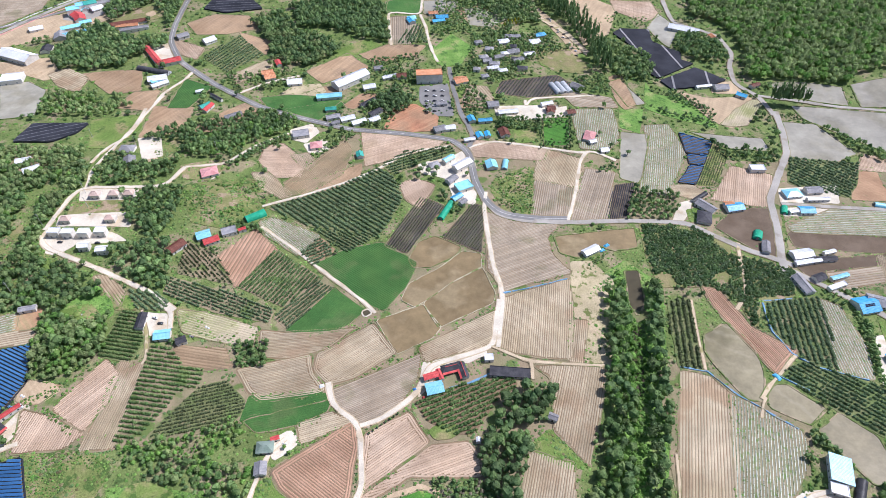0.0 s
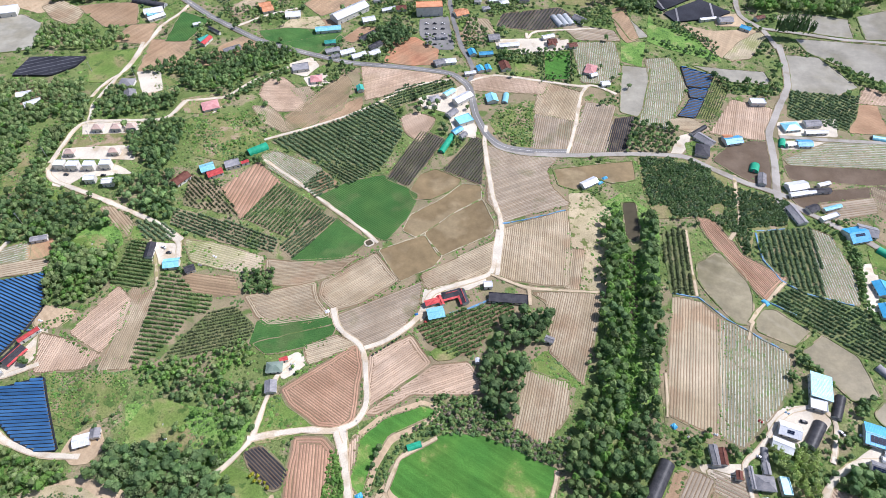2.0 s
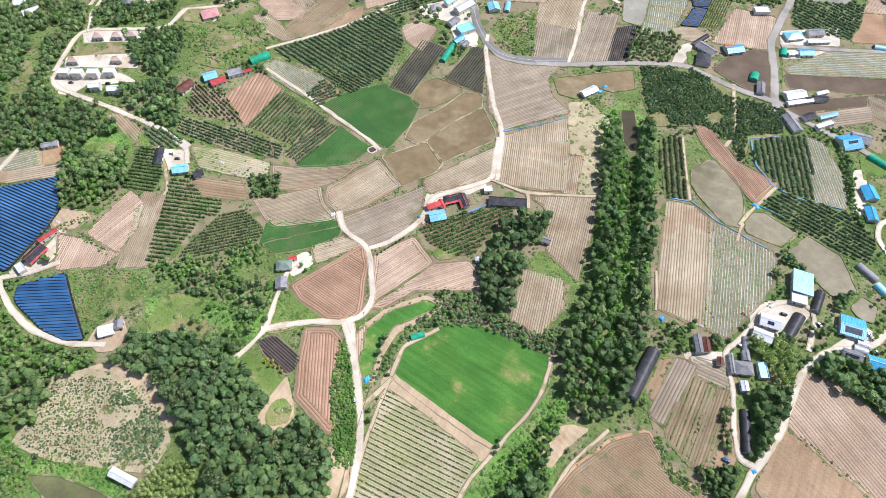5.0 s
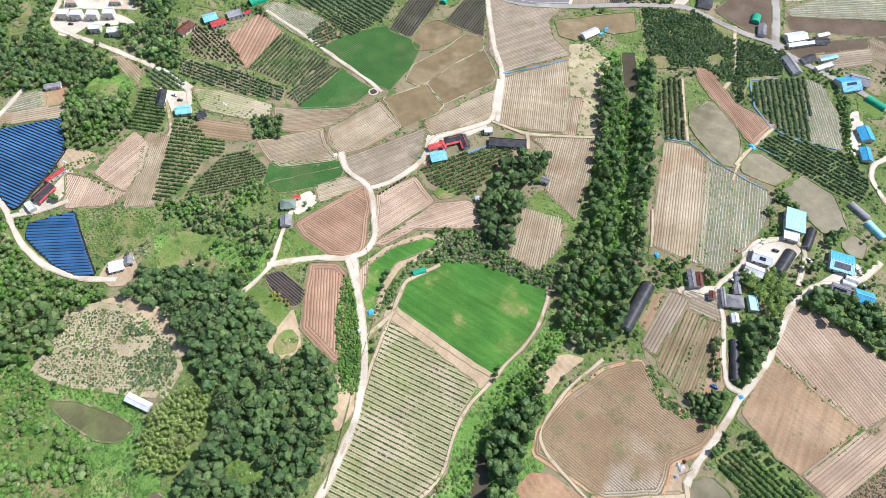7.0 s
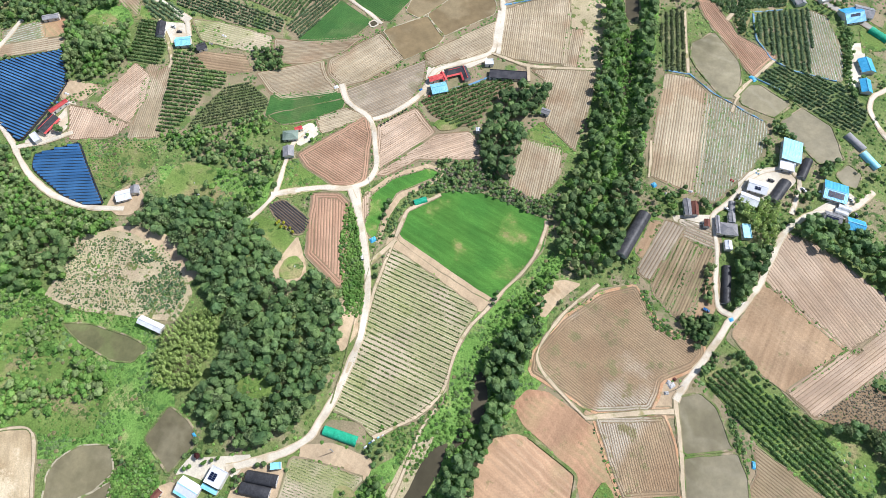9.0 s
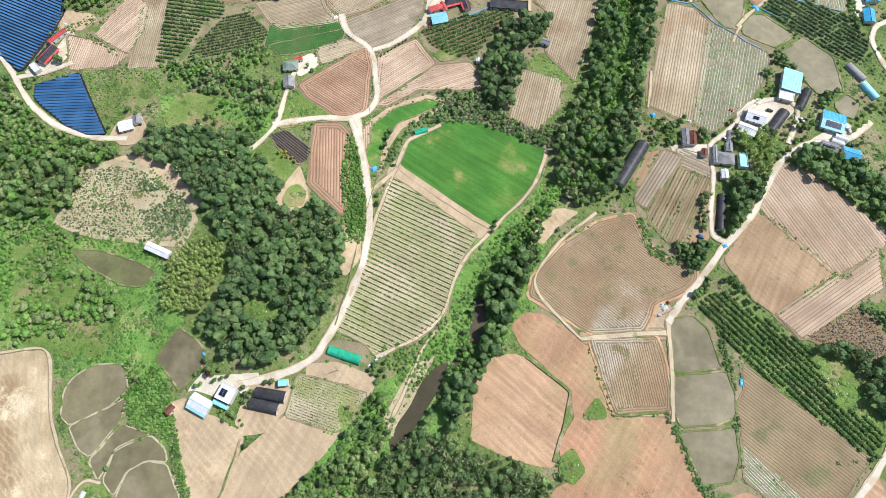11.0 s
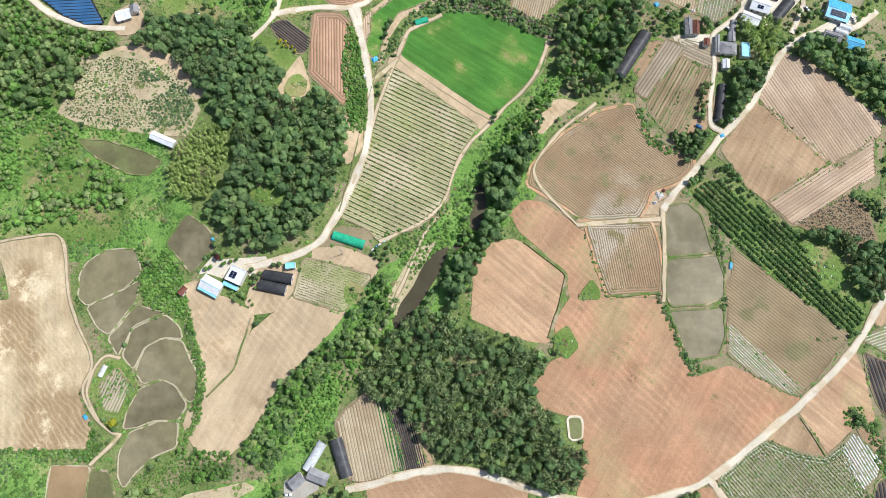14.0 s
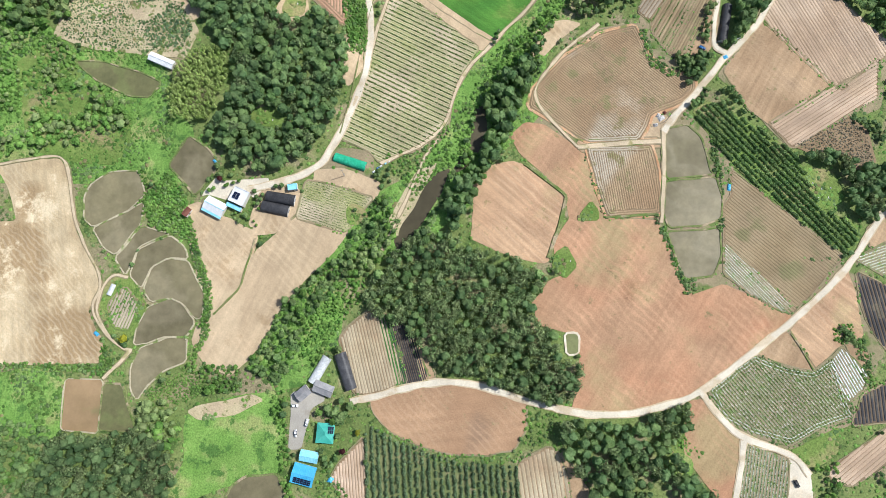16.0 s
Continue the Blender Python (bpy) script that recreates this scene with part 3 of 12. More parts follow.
def crown(seed, leaves=120, lobes=7, leaf=0.13, flat=0.85, spread=0.55, cone=0.0, core=2, droop=0.35, lump=0.1, below=-0.4, heart=0.84, bulge=(0.36, 0.55)):
    """A rounded crown: a lumpy heart with boughs bulging out of it, and leaf tufts set over them; radius 1, height about 2 * flat."""
    r = np.random.RandomState(seed)
    cv, cf = icosphere(core)
    lob = []
    for i in range(lobes):
        a = i * 2.4 + r.uniform(-0.5, 0.5)
        h = r.uniform(-0.35, 0.75)
        d = spread * r.uniform(0.55, 1.1) * (1 - max(0, h) * 0.55) * (1 - cone * (h + 0.35))
        lob.append((math.cos(a) * d, math.sin(a) * d, h * flat, r.uniform(*bulge)))
    lob.append((0, 0, flat * 0.45, 0.5))
    lob = np.array(lob)
    # the heart is pushed out towards the boughs; what no one sees from above is left open
    k = (cv[:, None] * lob[None, :, :3]).sum(-1)
    perp = np.maximum((lob[:, :3] ** 2).sum(-1)[None] - k * k, 0)
    reach = np.where(perp < lob[:, 3] ** 2, k + np.sqrt(np.maximum(lob[:, 3] ** 2 - perp, 0)), 0.3).max(1)
    cvv = cv * (np.maximum(reach, 0.35) * r.uniform(1 - lump, 1 + lump, len(cv)))[:, None] * heart
    cf = cf[cv[cf][:, :, 2].mean(1) > below]
    used, cf = np.unique(cf, return_inverse=True)
    cvv, cf = cvv[used], cf.reshape(-1, 3)
    vs, fs, base = [cvv], [cf], len(cvv)
    for i in range(leaves):
        L = lob[r.randint(len(lob))]
        d = r.normal(size=3)
        d[2] = abs(d[2]) * 0.9 - droop * 0.5
        d /= np.linalg.norm(d)
        c = L[:3] + d * L[3] * r.uniform(0.82, 1.08)
        n = d + r.normal(size=3) * 0.45
        n /= np.linalg.norm(n)
        t = np.cross(n, (0.3, 0.5, 0.8))
        t /= np.linalg.norm(t)
        b = np.cross(n, t)
        a = r.uniform(0, 6.28)
        t, b = t * math.cos(a) + b * math.sin(a), b * math.cos(a) - t * math.sin(a)
        s = leaf * r.uniform(0.7, 1.4)
        vs.append(np.array([c - t * s, c - b * s * 0.85 + n * s * 0.2, c + t * s, c + b * s * 0.85 + n * s * 0.2]))
        fs.append(np.array([[base, base + 1, base + 2], [base, base + 2, base + 3]]))
        base += 4
    v = np.concatenate(vs)
    v[:, 2] += flat * 0.9
    return v, np.concatenate(fs)


def tuft(seed, leaves=9, height=1.0):
    """A low bush or crop plant: a few bent leaves round a small lumpy heart."""
    r = np.random.RandomState(seed)
    cv, cf = icosphere(1)
    pick = cv[:, 2] > 0.1
    v0 = cv * (0.6 + 0.35 * r.rand(len(cv)))[:, None]
    v0[:, 2] = (v0[:, 2] + 0.45) * height * 0.6
    keep = [f for f in cf if pick[f].any()]
    vs, fs, base = [v0], [np.array(keep)], len(v0)
    for i in range(leaves):
        a, e = r.uniform(0, 6.28), r.uniform(0.1, 1.3)
        c = np.array([math.cos(a) * math.cos(e), math.sin(a) * math.cos(e), math.sin(e) * height * 0.75]) * r.uniform(0.65, 1.0)
        c[2] += 0.2 * height
        s = r.uniform(0.25, 0.45)
        t = r.normal(size=3)
        t /= np.linalg.norm(t)
        b = np.cross(t, c)
        b /= np.linalg.norm(b) + 1e-6
        vs.append(np.array([c - t * s, c + b * s * 0.6, c + t * s, c - b * s * 0.6]))
        fs.append(np.array([[base, base + 1, base + 2], [base, base + 2, base + 3]]))
        base += 4
    return np.concatenate(vs), np.concatenate(fs)


def light_tuft(seed):
    """The smallest plant: a low six-sided heap with an uneven top."""
    r = np.random.RandomState(seed)
    v = [(math.cos(a) * r.uniform(0.7, 1.1), math.sin(a) * r.uniform(0.7, 1.1), 0.0) for a in np.arange(6) * 1.047]
    v += [(math.cos(a) * 0.55, math.sin(a) * 0.55, r.uniform(0.5, 1.0)) for a in np.arange(3) * 2.094 + 0.4]
    f = [(0, 1, 6), (1, 7, 6), (1, 2, 7), (2, 3, 7), (3, 8, 7), (3, 4, 8), (4, 5, 8), (5, 6, 8), (5, 0, 6), (6, 7, 8)]
    return np.array(v), np.array(f)


BROAD = [crown(s, 84, 14, 0.10, core=2, heart=0.92, lump=0.15, flat=0.92, spread=0.7, below=-0.3, bulge=(0.26, 0.42)) for s in range(5)]
BROAD_FAR = [crown(s + 40, 36, 10, 0.15, core=1, heart=0.9, lump=0.16, spread=0.62, below=-0.1, bulge=(0.3, 0.46)) for s in range(5)]
PINE = [crown(s + 10, 100, 12, 0.145, flat=0.95, spread=0.7, droop=0.1, core=1, lump=0.25, heart=0.7) for s in range(4)]
BAMBOO = [crown(s + 20, 60, 6, 0.14, flat=1.3, spread=0.5, cone=0.4, core=1, lump=0.2, heart=0.75) for s in range(3)]
CONE = [crown(s + 30, 44, 8, 0.18, flat=1.6, spread=0.4, cone=0.7, core=1) for s in range(3)]
BUSH = [tuft(s) for s in range(6)]
CROP = [light_tuft(s) for s in range(6)]
SPECIES = dict(broad=(BROAD, "leaf"), dark=(BROAD, "leaf_dark"), far=(BROAD_FAR, "leaf"), far_dark=(BROAD_FAR, "leaf_dark"), pine=(PINE, "leaf_pine"),
               lush=(BROAD_FAR, "leaf_lush"), light=(BROAD_FAR, "leaf_light"), bamboo=(BAMBOO, "leaf_bamboo"), cone=(CONE, "leaf_dark"), bush=(BUSH, "leaf"), clod=(CROP, "orange"), weed=(CROP, "leaf_lush"), weed_dark=(CROP, "leaf"), weed_dry=(CROP, "leaf_dry"),
               bush_lush=(BUSH, "leaf_lush"), bush_dark=(BUSH, "leaf_dark"), scrub=(BUSH, "leaf_brown"), nursery=(BUSH, "leaf_orchard"), yellow=(BROAD_FAR, "leaf_yellow"), maroon=(BROAD_FAR, "leaf_red"))


# ---------------------------------------------------------------- the land
def make_ground():
    near = np.arange(-500, 1101, 10.0)
    xs = np.concatenate([[-4000, -2500, -1500, -900], np.arange(-600, 601, 10.0), [800, 1500, 2500, 4000]])
    ys = np.concatenate([[-4000, -2500, -1500, -900], near, [1500, 2000, 3000, 4500]])
    X, Y = np.meshgrid(xs, ys, indexing="ij")
    v = np.stack([X, Y, ground_z(X, Y)], 2).reshape(-1, 3)
    i = (np.arange(len(xs) - 1)[:, None] * len(ys) + np.arange(len(ys) - 1)[None]).ravel()
    f = np.stack([i, i + len(ys), i + len(ys) + 1, i + 1], 1)
    tagged(new("ground", mesh_of("ground", v, f, "weeds", True)), "rolling green ground of weeds and rough grass", "ground", kind="structure")


make_ground()
SEED = [100]


def seed():
    SEED[0] += 1
    return SEED[0]


# name, label, soil, ridge material, spacing, ridge width, height
PLOTS = dict(
    tan=("ploughed_field", "ridged tan field of dry soil in straight furrows", "furrow", "ridge", 1.4, 1.22, 0.2),
    pink=("ploughed_field", "ridged pinkish soil field in straight furrows", "furrow", "ridge_pink", 1.5, 1.38, 0.18),
    red=("ploughed_field", "reddish soil field with wide straight ridges", "furrow", "ridge_red", 2.2, 1.8, 0.24),
    grey=("ploughed_field", "grey-brown ridged field with film-covered rows", "furrow", "ridge_grey", 1.5, 1.3, 0.2),
    umber=("ploughed_field", "dark brown field in close furrows with a greyer middle", "furrow", "ridge_umber", 1.4, 1.18, 0.2),
    olive=("ploughed_field", "olive-brown field in close straight furrows", "furrow", "ridge_olive", 1.5, 1.2, 0.2),
    stripe=("crop_field", "pale field with double rows of low young green plants", "stripe_soil", "ridge_pale", 2.2, 0.75, 0.12),
    film=("mulched_field", "pale field of plastic-mulched rows with green seedlings", "mulch_soil", "film", 1.7, 0.68, 0.2),
    white=("mulched_field", "field of bright white plastic-mulched rows", "mulch_soil", "film_white", 1.7, 0.95, 0.22),
    black=("mulched_field", "dark field of rows under black plastic film", "earth_dark", "film_black", 1.8, 1.3, 0.25),
    bare=("bare_field", "smooth bare tan soil field", "tan", None, 0, 0, 0),
    pale=("bare_field", "smooth pale soil field with faint harrow marks", "pale", None, 0, 0, 0),
    swirl=("bare_field", "pale ochre field with swirling tractor marks", "swirl", None, 0, 0, 0),
    hexa=("bare_field", "bare pale orange field with diagonal harrow marks", "orange_pale", None, 0, 0, 0),
    orange=("bare_field", "bare orange earth field with harrow streaks", "orange", None, 0, 0, 0),
    brown=("bare_field", "freshly tilled brown soil field", "brown", None, 0, 0, 0),
    dark=("bare_field", "dark freshly tilled garden soil", "earth_dark", None, 0, 0, 0),
    barley=("green_field", "bright green field of young barley with paler patches", "barley", None, 0, 0, 0),
    rice=("green_field", "deep green field of dense low crop in rows", "rice", "rice", 1.7, 1.6, 0.14),
    sand=("sapling_plot", "dry sandy grass plot planted with saplings", "sand", None, 0, 0, 0),
    rust=("bare_field", "bare rust-red earth field", "rust", None, 0, 0, 0),
    rough=("fallow_plot", "rough fallow plot of weeds and dry grass", "rough", None, 0, 0, 0),
    meadow=("meadow", "bright green grass meadow with dry patches", "meadow", None, 0, 0, 0),
    lush=("meadow", "lush bright green weeds on damp ground", "lush", None, 0, 0, 0),
    mown=("meadow", "bright green mown meadow with pale worn patches", "lush", None, 0, 0, 0),
    lawn=("lawn", "mown green lawn round grave mounds", "meadow", None, 0, 0, 0),
    dry=("meadow", "yellowish dry grass plot with bare patches", "dry", None, 0, 0, 0),
    yard=("yard", "pale concrete farm yard", "concrete", None, 0, 0, 0),
    lot=("car_park", "grey asphalt car park beside a road", "asphalt", None, 0, 0, 0),
    verge=("field_margin", "dry earth and weeds between the fields", "verge", None, 0, 0, 0),
    dead=("fallow_plot", "fallow plot of dead brown scrub", "furrow", None, 0, 0, 0),
    slab=("yard", "grey paved works yard", "slab", None, 0, 0, 0),
    earth=("yard", "bare trodden earth yard", "pale", None, 0, 0, 0),
)


LAYER = [0]
PLANS, PATHS, SPOTS, VERGES, WATERS = [], [], [], [], []
SHRUB, CLEARINGS, WEEDS, PLANTING = {}, [], [], []


def field(style, angle, plan, lift=0.22, spacing=None, crop=None, apart=False, bank="auto", head=None):
    """A plot of land. crop: (material, row spacing, plant spacing, width, height) of plants in rows on it."""
    name, label, soil, ridge, gap, wide, high = PLOTS[style]
    p = outline(plan, grow=1.8)
    if head is None:
        size = np.ptp(np.array(plan), axis=0).min()
        head = 2 if style in ("red", "umber") and size > 26 else 0
    lift += LAYER[0] * 0.006
    LAYER[0] = (LAYER[0] + 7) % 23
    cx, cy = centre(p)
    cz = gz(cx, cy)
    root = thing(name, cx, cy, cz)
    tagged(root, label, "field", style + " fields")
    child("soil", sheet(p, lift, cx, cy, cz, soil), root)
    inner = p
    if ridge and head:
        wide_row = wide * (spacing or gap) / gap
        for i in range(head):
            line = [tuple(q) for q in np.array(grown(p, -0.9 - (i + 0.5) * (spacing or gap)))]
            child("headland_row", ribbon(line, wide_row, lift - 0.02, 0.02, cx, cy, cz, ridge, crown=high, closed=True, step=4.0), root)
        inner = grown(p, -0.6 - head * (spacing or gap))
    if ridge:
        for me in ridges(inner, angle, spacing or gap, wide * (spacing or gap) / gap, high, lift - 0.02, cx, cy, cz, ridge, seed(), apart=apart):
            ob = child("ridge" if apart else "furrowed_soil", me, root)
            if not apart:
                tagged(ob, kind="stuff")
    (VERGES if style == "verge" else PLANS).append(p)
    if bank == "auto":
        bank = "verge" if ridge or style in ("bare", "brown", "barley", "rice", "dark") else None
    if bank:
        child("bank", ribbon(grown(p, 0.5), 2.6 if bank == "rim" else 1.3, lift - 0.08, 0.5, cx, cy, cz, bank, crown=0.2, rough=0.7, closed=True), root, "narrow weedy bank round the plot")
    if crop:
        plant_rows(root, p, angle, cx, cy, cz, lift, *crop)
    if cy < 520:
        WEEDS.append((root, p, style, lift, cx, cy, cz, bank is not None and style not in ("yard", "lot")))
    return root


def weeds(root, p, style, lift, cx, cy, cz, edge):
    """Tufts of weeds: over rough plots, and in runs along the banks of the tilled ones."""
    rnd = np.random.RandomState(seed())
    if style in ("meadow", "rough", "lush", "dry", "verge", "sand"):
        x, y = spots(p, 2.3 if style == "lush" else 2.9, rnd)
        m = np.array([noise.noise((a * 0.07, b * 0.07, 3.0)) for a, b in zip(x, y)]) + rnd.uniform(-0.2, 0.2, len(x))
        k = m > (-0.1 if style == "lush" else 0.22 if style in ("verge", "sand") else 0.0)
        tall, big = 0.32, (0.7, 1.9)
    elif edge:
        x, y, m = [], [], []
        g = grown(p, 0.8)
        for (ax, ay), (bx, by) in zip(g, g[1:] + g[:1]):
            n = max(1, int(math.hypot(bx - ax, by - ay) / 1.5))
            t = (np.arange(n) + rnd.rand(n)) / n
            x += list(ax + (bx - ax) * t + rnd.uniform(-0.9, 0.9, n))
            y += list(ay + (by - ay) * t + rnd.uniform(-0.9, 0.9, n))
        x, y = np.array(x), np.array(y)
        m = np.array([noise.noise((a * 0.03, b * 0.03, 8.0)) for a, b in zip(x, y)])
        k = m > 0.02
        tall, big = 0.55, (0.4, 1.2)
    else:
        return
    for q in WATERS + ([r for r in PLANS if r is not p] if style in ("lush", "verge") else []):
        k &= ~inside(q, x, y)
    k &= off_roads(x, y, 0.7)
    x, y, m = x[k], y[k], m[k]
    if not len(x):
        return
    pick = np.where(m > 0.3, 0, np.where(rnd.rand(len(x)) < (0.04 if style == "lush" else 0.25), 2, 1))
    for i, mat in enumerate(("leaf", "leaf_lush", "leaf_dry")):
        s = pick == i
        if s.any():
            r = rnd.uniform(*big, s.sum())
            pl = np.stack([x[s], y[s], ground_z(x[s], y[s]) + lift - 0.1, r, r * tall * rnd.uniform(0.6, 1.3, s.sum()), rnd.uniform(0, 6.28, s.sum())], 1)
            tagged(child("undergrowth", scatter("undergrowth", CROP, pl, cx, cy, cz, mat), root), kind="stuff")


def plant_rows(root, p, angle, cx, cy, cz, lift, mat, gap, along, wide, high, name="crop_row", skip=0.05, templates=None, trim=1.0, apart=None):
    """Plants in rows; each row of an orchard is a part of its own."""
    rnd = np.random.RandomState(seed())
    out = []
    for (ax, ay), (bx, by) in rows_in(p, angle, gap, trim=trim):
        ln = math.hypot(bx - ax, by - ay)
        k = max(1, int(ln / along))
        t = (np.arange(k) + 0.5 + rnd.uniform(-0.25, 0.25, k)) / k
        t = t[rnd.rand(k) > skip]
        if not len(t):
            continue
        x = ax + (bx - ax) * t + rnd.uniform(-0.12, 0.12, len(t)) * wide
        y = ay + (by - ay) * t + rnd.uniform(-0.12, 0.12, len(t)) * wide
        s = rnd.uniform(0.75, 1.2, len(t))
        out.append(np.stack([x, y, ground_z(x, y) + lift - 0.05, s * wide / 2, s * high, rnd.uniform(0, 6.28, len(t))], 1))
    if name == "fruit_tree":
        pl = np.concatenate(out)
        one = pl[:0]
        if apart:
            order = np.argsort((pl[:, 1] - apart) ** 2)
            one, pl = pl[order[:300]], pl[order[300:]]
        for i, q in enumerate(one):
            k = i % len(BUSH)
            if (mat, k) not in SHRUB:
                SHRUB[mat, k] = mesh_of("fruit_tree", *BUSH[k], mat)
            ob = child("fruit_tree", SHRUB[mat, k], root)
            ob.matrix_basis = pose(q[0] - cx, q[1] - cy, q[2] - cz, 0, 0, math.degrees(q[5])) @ Matrix.Diagonal((q[3], q[3], q[4], 1))
        if len(pl):
            tagged(child("orchard_canopy", scatter(name, templates, pl, cx, cy, cz, mat), root), kind="stuff")
    elif out:
        tagged(child("low_crop", scatter(name, templates or CROP, np.concatenate(out), cx, cy, cz, mat), root), kind="stuff")


def orchard(angle, plan, soil="orchard_grass", mat="leaf_orchard", gap=4.2, along=1.4, wide=3.2, high=2.2, label="orchard plot with dense straight rows of dark green fruit trees", skip=0.05, lift=0.22, apart=None):
    p = outline(plan, grow=1.0)
    lift += LAYER[0] * 0.006
    LAYER[0] = (LAYER[0] + 7) % 23
    cx, cy = centre(p)
    cz = gz(cx, cy)
    root = tagged(thing("orchard", cx, cy, cz), label, "orchard", "orchards")
    PLANS.append(p)
    child("soil", sheet(p, lift, cx, cy, cz, soil), root)
    plant_rows(root, p, angle, cx, cy, cz, lift, mat, gap, along, wide, high, "fruit_tree", skip, BUSH, apart=apart)
    return root


def paddy(mat, plan, bund="bund", width=2.0, lift=0.25, grow=0.6):
    p = outline(plan, 0.4, grow=grow)
    cx, cy = centre(p)
    # far paddies get the paler water, with sky reflection put into its colour
    mat = "water_sky_pale" if mat == "water_grey" and cy > 440 else mat
    label = {"water": "flooded paddy of still brown muddy water", "water_grey": "flooded paddy with shallow silty grey water", "water_green": "small pond with green algae on brown water",
             "water_dark": "dark still river water", "water_sky_pale": "flooded paddy with silty water, sky reflection painted in pale", "water_brown": "flooded paddy of brown muddy water", "water_rust": "flooded paddy of rust-brown muddy water"}[mat]
    cz = gz(cx, cy)
    root = tagged(thing("rice_paddy", cx, cy, cz), label, "paddy", "flooded paddies")
    PLANS.append(p)
    WATERS.append(p)
    child("water", sheet(p, lift, cx, cy, cz, mat, skirt=1.5), root)
    if bund:
        child("bund", ribbon(p, width, 0.25, 0.9, cx, cy, cz, bund, crown=0.3, rough=0.5, closed=True), root, "low grassy earth bund")
    return root


def road(path, width, mat="concrete", lift=0.68, line=False, name="road"):
    label = {"concrete": "narrow pale concrete farm road", "asphalt": "grey asphalt country road with a painted line", "dirt": "sandy dirt track between fields", "slab": "weathered grey concrete village road"}[mat]
    p = chaikin(path, False, 2, 6.0)
    width *= {"concrete": 0.7, "dirt": 0.8}.get(mat, 0.9)
    PATHS.append((p, width))
    cx, cy = centre(p)
    cz = gz(cx, cy)
    ob = new(name, ribbon(p, width, lift, 0.7, cx, cy, cz, mat, rough=0.6 if mat == "concrete" else 0.25 if line else 0.7))
    ob.matrix_world = pose(cx, cy, cz)
    tagged(ob, label, "road", kind="structure")
    child("shoulder", ribbon(p, width * 1.1 + 1.0, lift - 0.16, 0.5, cx, cy, cz, "dirt" if mat == "concrete" else "verge", rough=1.2), ob, "crumbling earth shoulder")
    if line:
        child("centre_line", ribbon(p, 0.25, lift + 0.03, 0.02, cx, cy, cz, "mark"), ob, "painted centre line")
    return ob


def ditch(path, width=1.2, mat="bund", high=0.6):
    """A grassy bank along the edge of a field."""
    p = chaikin(path, False, 2)
    cx, cy = centre(p)
    cz = gz(cx, cy)
    ob = new("field_bank", ribbon(p, width, 0.2, 0.5, cx, cy, cz, mat, crown=high, rough=0.7))
    ob.matrix_world = pose(cx, cy, cz)
    return tagged(ob, "narrow grassy bank along a field's edge", "bank", "field banks")


def spots(plan, gap, rnd, margin=0.8):
    """Uneven places inside a plan, about gap apart."""
    a = np.array(plan)
    (x0, y0), (x1, y1) = a.min(0), a.max(0)
    nx, ny = int((x1 - x0) / gap) + 2, int((y1 - y0) / (gap * 0.87)) + 2
    X, Y = np.meshgrid(np.arange(nx) * gap + x0 - gap / 2, np.arange(ny) * gap * 0.87 + y0 - gap / 2)
    X = X + (np.arange(ny) % 2)[:, None] * gap / 2
    X, Y = X.ravel() + rnd.uniform(-0.34, 0.34, X.size) * gap, Y.ravel() + rnd.uniform(-0.34, 0.34, X.size) * gap
    k = inside(plan, X, Y)
    return X[k], Y[k]


TREE = {}


def tree_mesh(species, k):
    if (species, k) not in TREE:
        v, f = SPECIES[species][0][k % len(SPECIES[species][0])]
        v = v.copy()
        v[:, 2] += 0.35
        bm = bmesh.new()
        for i, (x, y, z, r) in enumerate(((0, 0, -0.3, 0.10), (0.02, 0.01, 0.6, 0.07), (0, 0.03, 1.3, 0.03))):
            ring = [bm.verts.new((x + math.cos(a) * r, y + math.sin(a) * r, z)) for a in np.arange(6) * 1.047]
            if i:
                for j in range(6):
                    bm.faces.new((last[j], last[(j + 1) % 6], ring[(j + 1) % 6], ring[j]))
            last = ring
        for a in (0.4, 2.3, 4.4):
            tip = bm.verts.new((math.cos(a) * 0.55, math.sin(a) * 0.55, 1.15))
            b = [bm.verts.new((math.cos(a + d) * 0.06, math.sin(a + d) * 0.06, 0.62)) for d in (-0.7, 0.7)] + [bm.verts.new((0, 0, 0.72))]
            for j in range(3):
                bm.faces.new((b[j], b[(j + 1) % 3], tip))
        me = bpy.data.meshes.new("trunk")
        bm.to_mesh(me)
        bm.free()
        me.materials.append(M["bark"])
        TREE[species, k] = (me, mesh_of("crown", v, f, SPECIES[species][1]))
    return TREE[species, k]


TREE_LABEL = dict(broad="leafy green broadleaf tree with a rounded crown", dark="dark green broadleaf tree with a dense crown", pine="tall pine with open grey-green needle clumps",
                  lush="bright green leafy tree beside the stream", bamboo="yellowish green bamboo clump", cone="slim dark conifer", far="leafy green broadleaf tree with a rounded crown",
                  light="light yellow-green leafy tree with a rounded crown", yellow="bright yellow-leaved shrub tree", maroon="dark maroon-leaved ornamental tree", far_dark="dark green broadleaf tree with a dense crown",
                  bush="round green shrub on a field", bush_lush="bright green shrub on rough ground", bush_dark="dark green shrub on rough ground")
COUNT = [0]


def tree(*args):
    """Notes a single tree to plant once all buildings stand."""
    PLANTING.append((plant_tree, args))


def wood(name, plan, mix, gap, size, label, single=False, seeded=0, thin=0.0, high=1.0):
    """Notes a wood or thicket to plant once all buildings stand."""
    if thin < 0.25:
        PLANS.append(plan)
    PLANTING.append((plant_wood, (name, plan, mix, gap, size, label, single, seeded or seed(), thin, high, len(WATERS), len(PATHS))))


